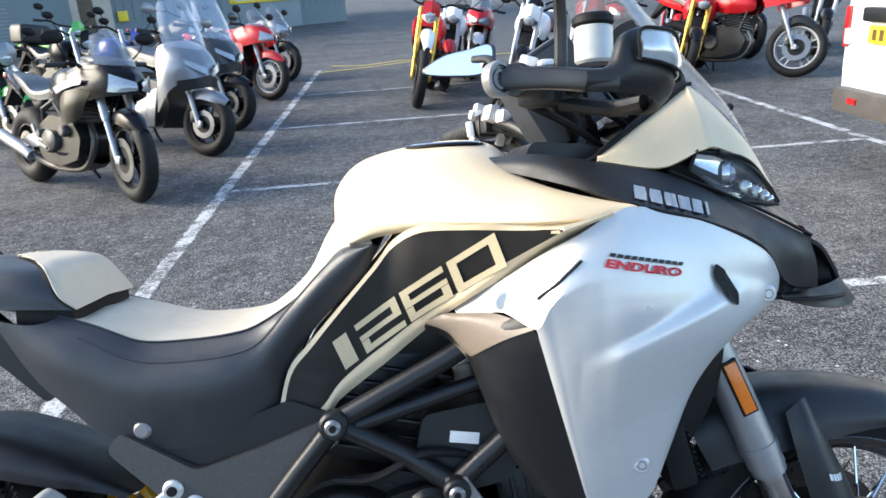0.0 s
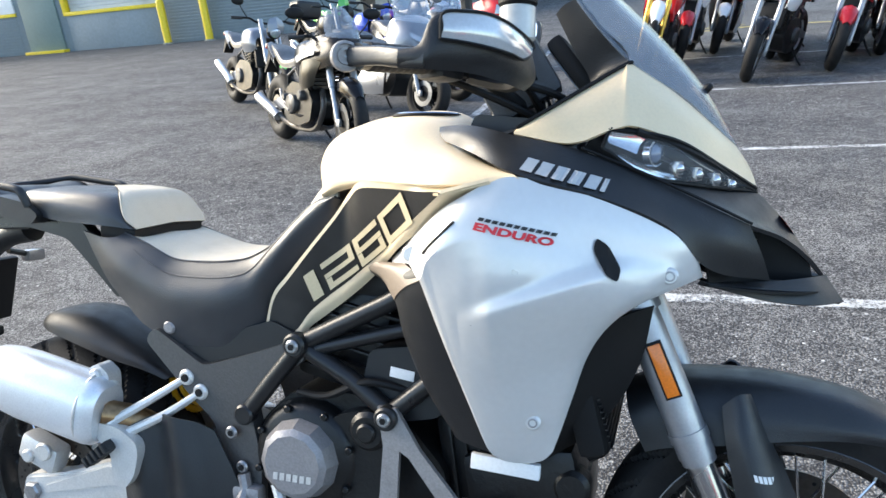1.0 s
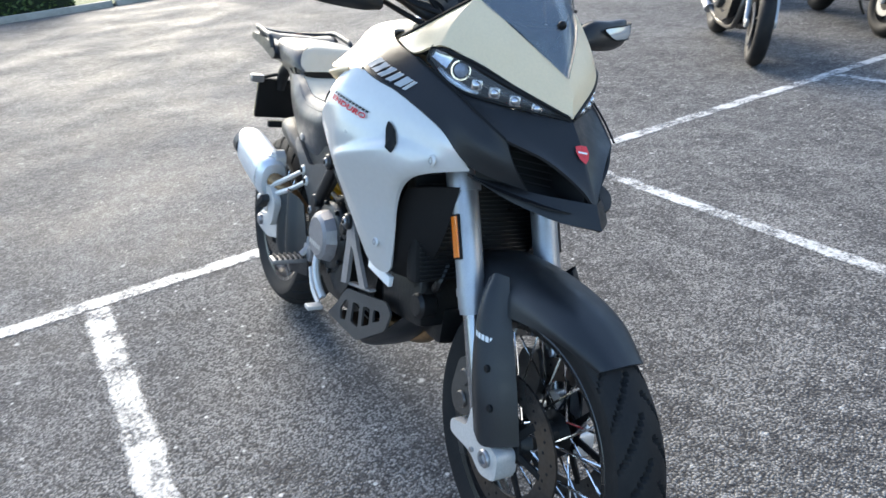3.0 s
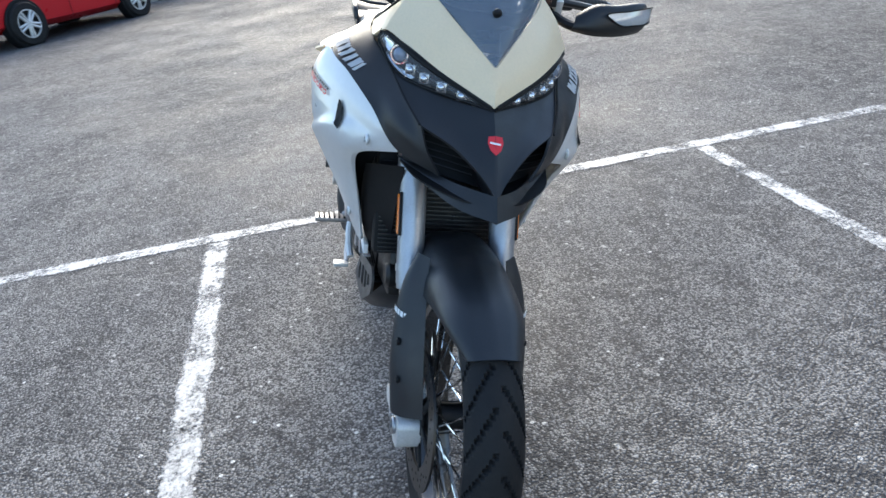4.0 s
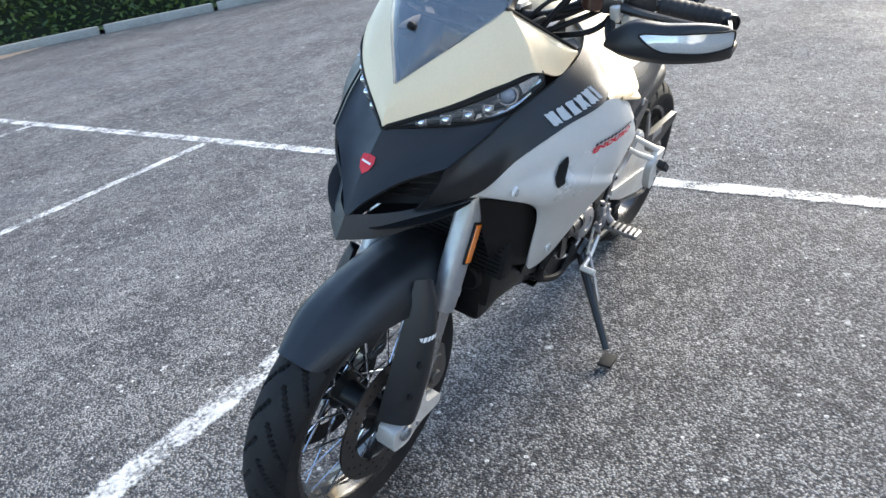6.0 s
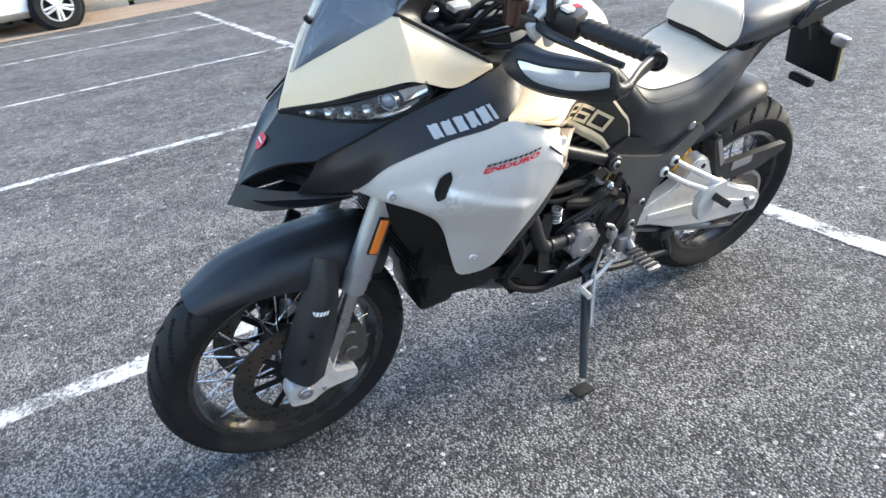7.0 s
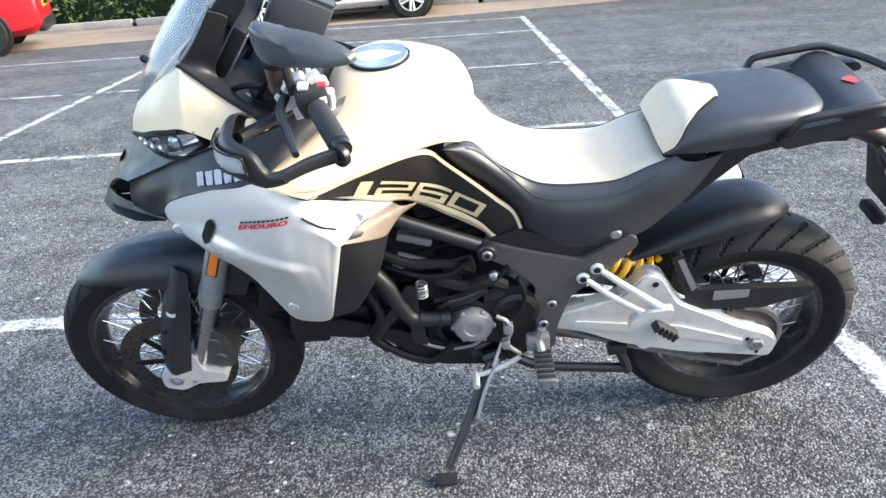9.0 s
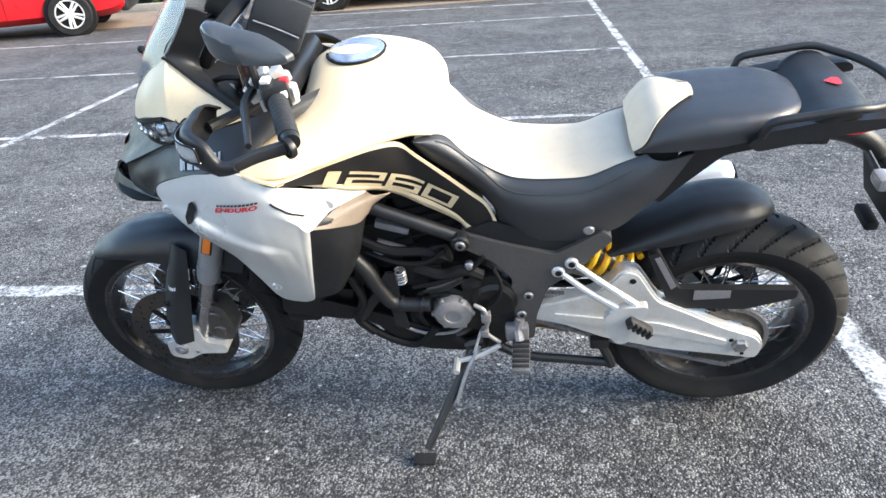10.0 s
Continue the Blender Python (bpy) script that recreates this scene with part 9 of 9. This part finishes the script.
def hedge(name, i0, i1, height, depth, n, label):
    seg = EDGE[i0:i1]
    off = OUT[i0:i1]

    def place(rng):
        u = rng.uniform(0, len(seg) - 1.001)
        i, f = int(u), u - int(u)
        p = seg[i] * (1 - f) + seg[i + 1] * f + off[i] * (0.45 + depth * abs(rng.uniform(0, 1)) ** 1.6)
        top = height * (0.80 + 0.28 * noise.noise(Vector((p[0] * 0.8, p[1] * 0.8, 3.1))))
        z = 0.05 + top * rng.uniform(0, 1) ** 0.8
        bulge = 0.28 * noise.noise(Vector((p[0] * 1.5, p[1] * 1.5, z * 1.7)))
        return np.array([p[0] - off[i][0] * bulge, p[1] - off[i][1] * bulge, z])
    ob = tagged(new(name), label, "hedge")
    me = leaf_mass(n, place, 0.055)
    me.materials.append(LEAF)
    lv = new("foliage", me)
    lv.parent = ob
    lv["kind"] = "stuff"
    # near-black sheet behind the leaves stands for the shade inside the hedge
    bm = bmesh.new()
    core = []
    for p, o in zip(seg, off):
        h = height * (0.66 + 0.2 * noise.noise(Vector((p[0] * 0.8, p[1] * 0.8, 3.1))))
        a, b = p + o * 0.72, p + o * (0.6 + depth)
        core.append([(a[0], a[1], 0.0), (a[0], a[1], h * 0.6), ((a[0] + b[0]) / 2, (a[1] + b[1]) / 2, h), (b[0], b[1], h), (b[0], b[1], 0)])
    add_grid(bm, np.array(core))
    part("shade_core", bm, surface(name + "_shade", (0.012, 0.02, 0.008), 0.9, 0, 0.4, 20, 0.02), ob, "dark sheet standing for the shade inside the hedge")
    return ob


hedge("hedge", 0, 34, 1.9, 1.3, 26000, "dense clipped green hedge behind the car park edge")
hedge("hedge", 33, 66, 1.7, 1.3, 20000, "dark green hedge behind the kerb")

# building: blue-grey wall with loading doors
WALL = surface("blue_grey_cladding", (0.17, 0.215, 0.24), 0.55, 0, 0.06, 8, 0.001, 0.25, (0.11, 0.13, 0.14))
PLINTH = surface("blue_grey_plinth", (0.22, 0.26, 0.28), 0.7, 0, 0.08, 10, 0.002, 0.3, (0.12, 0.13, 0.13))
SHUTTER = surface("pale_shutter", (0.50, 0.53, 0.55), 0.5, 0, 0.05, 20, 0.001, 0.3)
SAFETY = surface("safety_yellow", (0.78, 0.56, 0.02), 0.45, 0, 0.08, 12, 0.001, 0.3, (0.35, 0.27, 0.08))
BROWN = surface("brown_boards", (0.11, 0.075, 0.05), 0.6, 0, 0.2, 8, 0.001, 0.2)
TAN = surface("pale_pillar", (0.50, 0.44, 0.37), 0.7, 0, 0.1, 8, 0.001, 0.2)
B0_, ANG = Vector((-15.5, 22.1, 0)), math.degrees(math.atan2(15.2, 21.0))
hall = empty("warehouse", Matrix.Translation(B0_) @ pose(0, 0, 0, 0, 0, ANG), "blue-grey warehouse with yellow-framed loading doors", "building")


def wall_piece(name, x0, x1, z0, z1, y0, y1, material, label="", parent=hall, bevel=0.01):
    bm = bmesh.new()
    box(bm, ((x0 + x1) / 2, (y0 + y1) / 2, (z0 + z1) / 2), (x1 - x0, abs(y1 - y0), z1 - z0), bevel)
    return part(name, bm, material, parent, label)


DOORS = [(12.0, 15.0)]
edges_ = [3.6] + [v for d in DOORS for v in d] + [17.2]
for k in range(0, len(edges_), 2):
    wall_piece("wall", edges_[k], edges_[k + 1], 0, 7.5, 0, 0.4, WALL, "blue-grey clad wall")
for k, (a, b) in enumerate(DOORS):
    wall_piece("wall", a, b, 4.3, 7.5, 0, 0.4, WALL)
    wall_piece("plinth", a, b, 0, 1.05, 0.003, 0.4, PLINTH, "painted dock wall below the door")
    sh = wall_piece("loading_door", a + 0.12, b - 0.12, 1.12, 4.2, 0.16, 0.24, SHUTTER, "pale roller shutter")
    for j in range(26):
        wall_piece("slat", a + 0.12, b - 0.12, 1.14 + 0.118 * j, 1.14 + 0.118 * j + 0.10, 0.135, 0.165, SHUTTER, "", sh, 0.008)
    wall_piece("door_sill", a, b, 1.05, 1.14, -0.04, 0.2, SAFETY, "yellow sill")
    for xx in (a, b):
        wall_piece("door_jamb", xx - 0.09, xx + 0.09, 1.05, 4.4, -0.04, 0.2, SAFETY, "yellow door jamb")
    wall_piece("door_head", a, b, 4.2, 4.4, -0.04, 0.2, SAFETY, "yellow lintel")
bm = bmesh.new()
for k in range(110):
    x = 3.7 + 0.302 * k
    if x > 17.1 or any(a - 0.15 < x < b + 0.15 for a, b in DOORS):
        continue
    box(bm, (x, -0.012, 4.1), (0.06, 0.03, 6.7), 0.006)
tagged(part("cladding_rib", bm, WALL, hall), "ribs of the metal cladding", "", "", "stuff")
wall_piece("roof", 3.4, 17.5, 7.5, 7.8, -0.4, 14, PLINTH, "flat roof edge")
wall_piece("end_wall", 3.6, 4.0, 0, 7.5, 0.4, 13.5, WALL)
wall_piece("end_wall", 16.8, 17.2, 0, 7.5, 0.4, 13.5, WALL)
wall_piece("back_wall", 3.6, 17.2, 0, 7.5, 13.5, 13.9, WALL)
# doorway and shop front pieces
for x0, x1, m_ in ((4.3, 5.7, BROWN), (5.7, 6.35, TAN), (6.35, 6.85, BROWN), (6.85, 7.45, TAN)):
    wall_piece("shop_panel", x0, x1, 0.0, 3.0, -0.10, 0.0, m_, "brown shop front board" if m_ is BROWN else "pale pillar")
wall_piece("notice_panel", 7.6, 7.95, 0.75, 1.1, -0.16, -0.10, SAFETY, "yellow notice board")
# wing in front of the hall: blue-grey wall with raised loading doors
wing = empty("loading_wing", pose(0, 21.5, 0), "blue-grey loading wing with yellow-edged raised doors", "building")
BAYS = [(-34.0, -29.8), (-20.5, -16.25)]
edges_ = [-38.0] + [v for d in BAYS for v in d] + [-10.5]
for k in range(0, len(edges_), 2):
    wall_piece("wall", edges_[k], edges_[k + 1], 0, 6.5, 0, 0.4, WALL, "blue-grey clad wall", wing)
for a, b in BAYS:
    wall_piece("wall", a, b, 4.6, 6.5, 0, 0.4, WALL, "", wing)
    wall_piece("plinth", a, b, 0, 1.27, 0.003, 0.4, PLINTH, "painted dock wall below the door", wing)
    sh = wall_piece("loading_door", a + 0.12, b - 0.12, 1.38, 4.5, 0.16, 0.24, SHUTTER, "pale roller shutter", wing)
    for j in range(25):
        wall_piece("slat", a + 0.12, b - 0.12, 1.40 + 0.122 * j, 1.40 + 0.122 * j + 0.104, 0.135, 0.165, SHUTTER, "", sh, 0.008)
    wall_piece("door_sill", a, b, 1.27, 1.40, -0.05, 0.2, SAFETY, "yellow sill", wing)
    for xx in (a, b):
        wall_piece("door_jamb", xx - 0.09, xx + 0.09, 1.27, 4.7, -0.04, 0.2, SAFETY, "yellow door jamb", wing)
    wall_piece("door_head", a, b, 4.5, 4.7, -0.04, 0.2, SAFETY, "yellow lintel", wing)
bm = bmesh.new()
for k in range(60):
    for a, b in ((-16.1, -10.52), (-29.6, -22.9)):
        box(bm, ((a + b) / 2, -0.008, 0.12 + 0.106 * k), (b - a, 0.024, 0.05), 0.006)
tagged(part("cladding_rib", bm, WALL, wing), "level ribs of the metal cladding", "", "", "stuff")
wall_piece("roof", -38.3, -10.2, 6.5, 6.8, -0.3, 12, PLINTH, "flat roof edge", wing)
wall_piece("end_wall", -38.0, -37.6, 0, 6.5, 0.4, 11.6, WALL, "", wing)
wall_piece("end_wall", -10.9, -10.5, 0, 6.5, 0.4, 11.6, WALL, "", wing)
wall_piece("back_wall", -38.0, -10.5, 0, 6.5, 11.6, 12.0, WALL, "", wing)
wall_piece("personnel_door", -22.55, -20.85, 0.1, 2.6, -0.07, 0.0, surface("green_grey_door", (0.15, 0.21, 0.20), 0.5, 0, 0.05, 10, 0, 0.2), "green-grey steel door", wing)
wall_piece("step_edge", -22.65, -20.75, 0.0, 0.10, -0.30, 0.0, SAFETY, "yellow step edge", wing)
wall_piece("notice_panel", -23.7, -22.85, 1.55, 2.5, -0.06, 0.0, WHITE, "white notice board", wing)
wall_piece("notice_edge", -23.7, -22.85, 1.43, 1.55, -0.065, 0.0, SAFETY, "yellow lower edge", wing)
# bollards before the wall
bol = None
for bx, by in ((-16.0, 21.2), (-14.25, 21.2), (-23.4, 18.8), (-22.2, 19.2), (-29.6, 20.9)):
    mm = pose(bx, by, 0)
    if bol is None:
        bol = empty("bollard", mm, "yellow painted steel bollard before the wall", "bollard", "yellow bollards")
        bm = bmesh.new()
        lathe(bm, [(0.001, 1.50), (0.09, 1.49), (0.125, 1.45), (0.135, 1.38), (0.135, 0.0)], pose(0, 0, 0, 90, 0, 0), 20)
        part("post", bm, SAFETY, bol)
        bm = bmesh.new()
        lathe(bm, [(0.137, 0.05), (0.19, 0.045), (0.20, 0.0)], pose(0, 0, 0, 90, 0, 0), 20)
        part("foot", bm, KERB, bol)
    else:
        copy_thing(bol, mm)
# yellow markings on the yard
YLINE = surface("worn_yellow_line", (0.50, 0.40, 0.10), 0.7, 0, 0.3, 12, 0.001, 0.8, (0.12, 0.115, 0.10))


def yellow_line(pts, w):
    p = spline(pts, 40)
    bm = bmesh.new()
    t = np.gradient(p, axis=0)
    t /= np.linalg.norm(t, axis=1)[:, None]
    rows = [(bm.verts.new((a[0] - d[1] * w, a[1] + d[0] * w, 0.006)), bm.verts.new((a[0] + d[1] * w, a[1] - d[0] * w, 0.006))) for a, d in zip(p, t)]
    for (a, b), (c, d) in zip(rows, rows[1:]):
        bm.faces.new((a, b, d, c))
    return tagged(part("yellow_line", bm, YLINE), "faded yellow line painted across the yard", "road marking", "", "structure")


yellow_line([(-0.5, 12.6), (0.1, 12.3), (0.8, 12.7), (1.5, 12.3), (2.6, 12.6), (4.2, 12.4)], 0.05)
yellow_line([(-0.7, 11.6), (0.3, 12.0), (1.3, 12.6), (2.4, 13.0)], 0.04)
yellow_line([(-10.7, 5.66), (-9.2, 5.88)], 0.07)
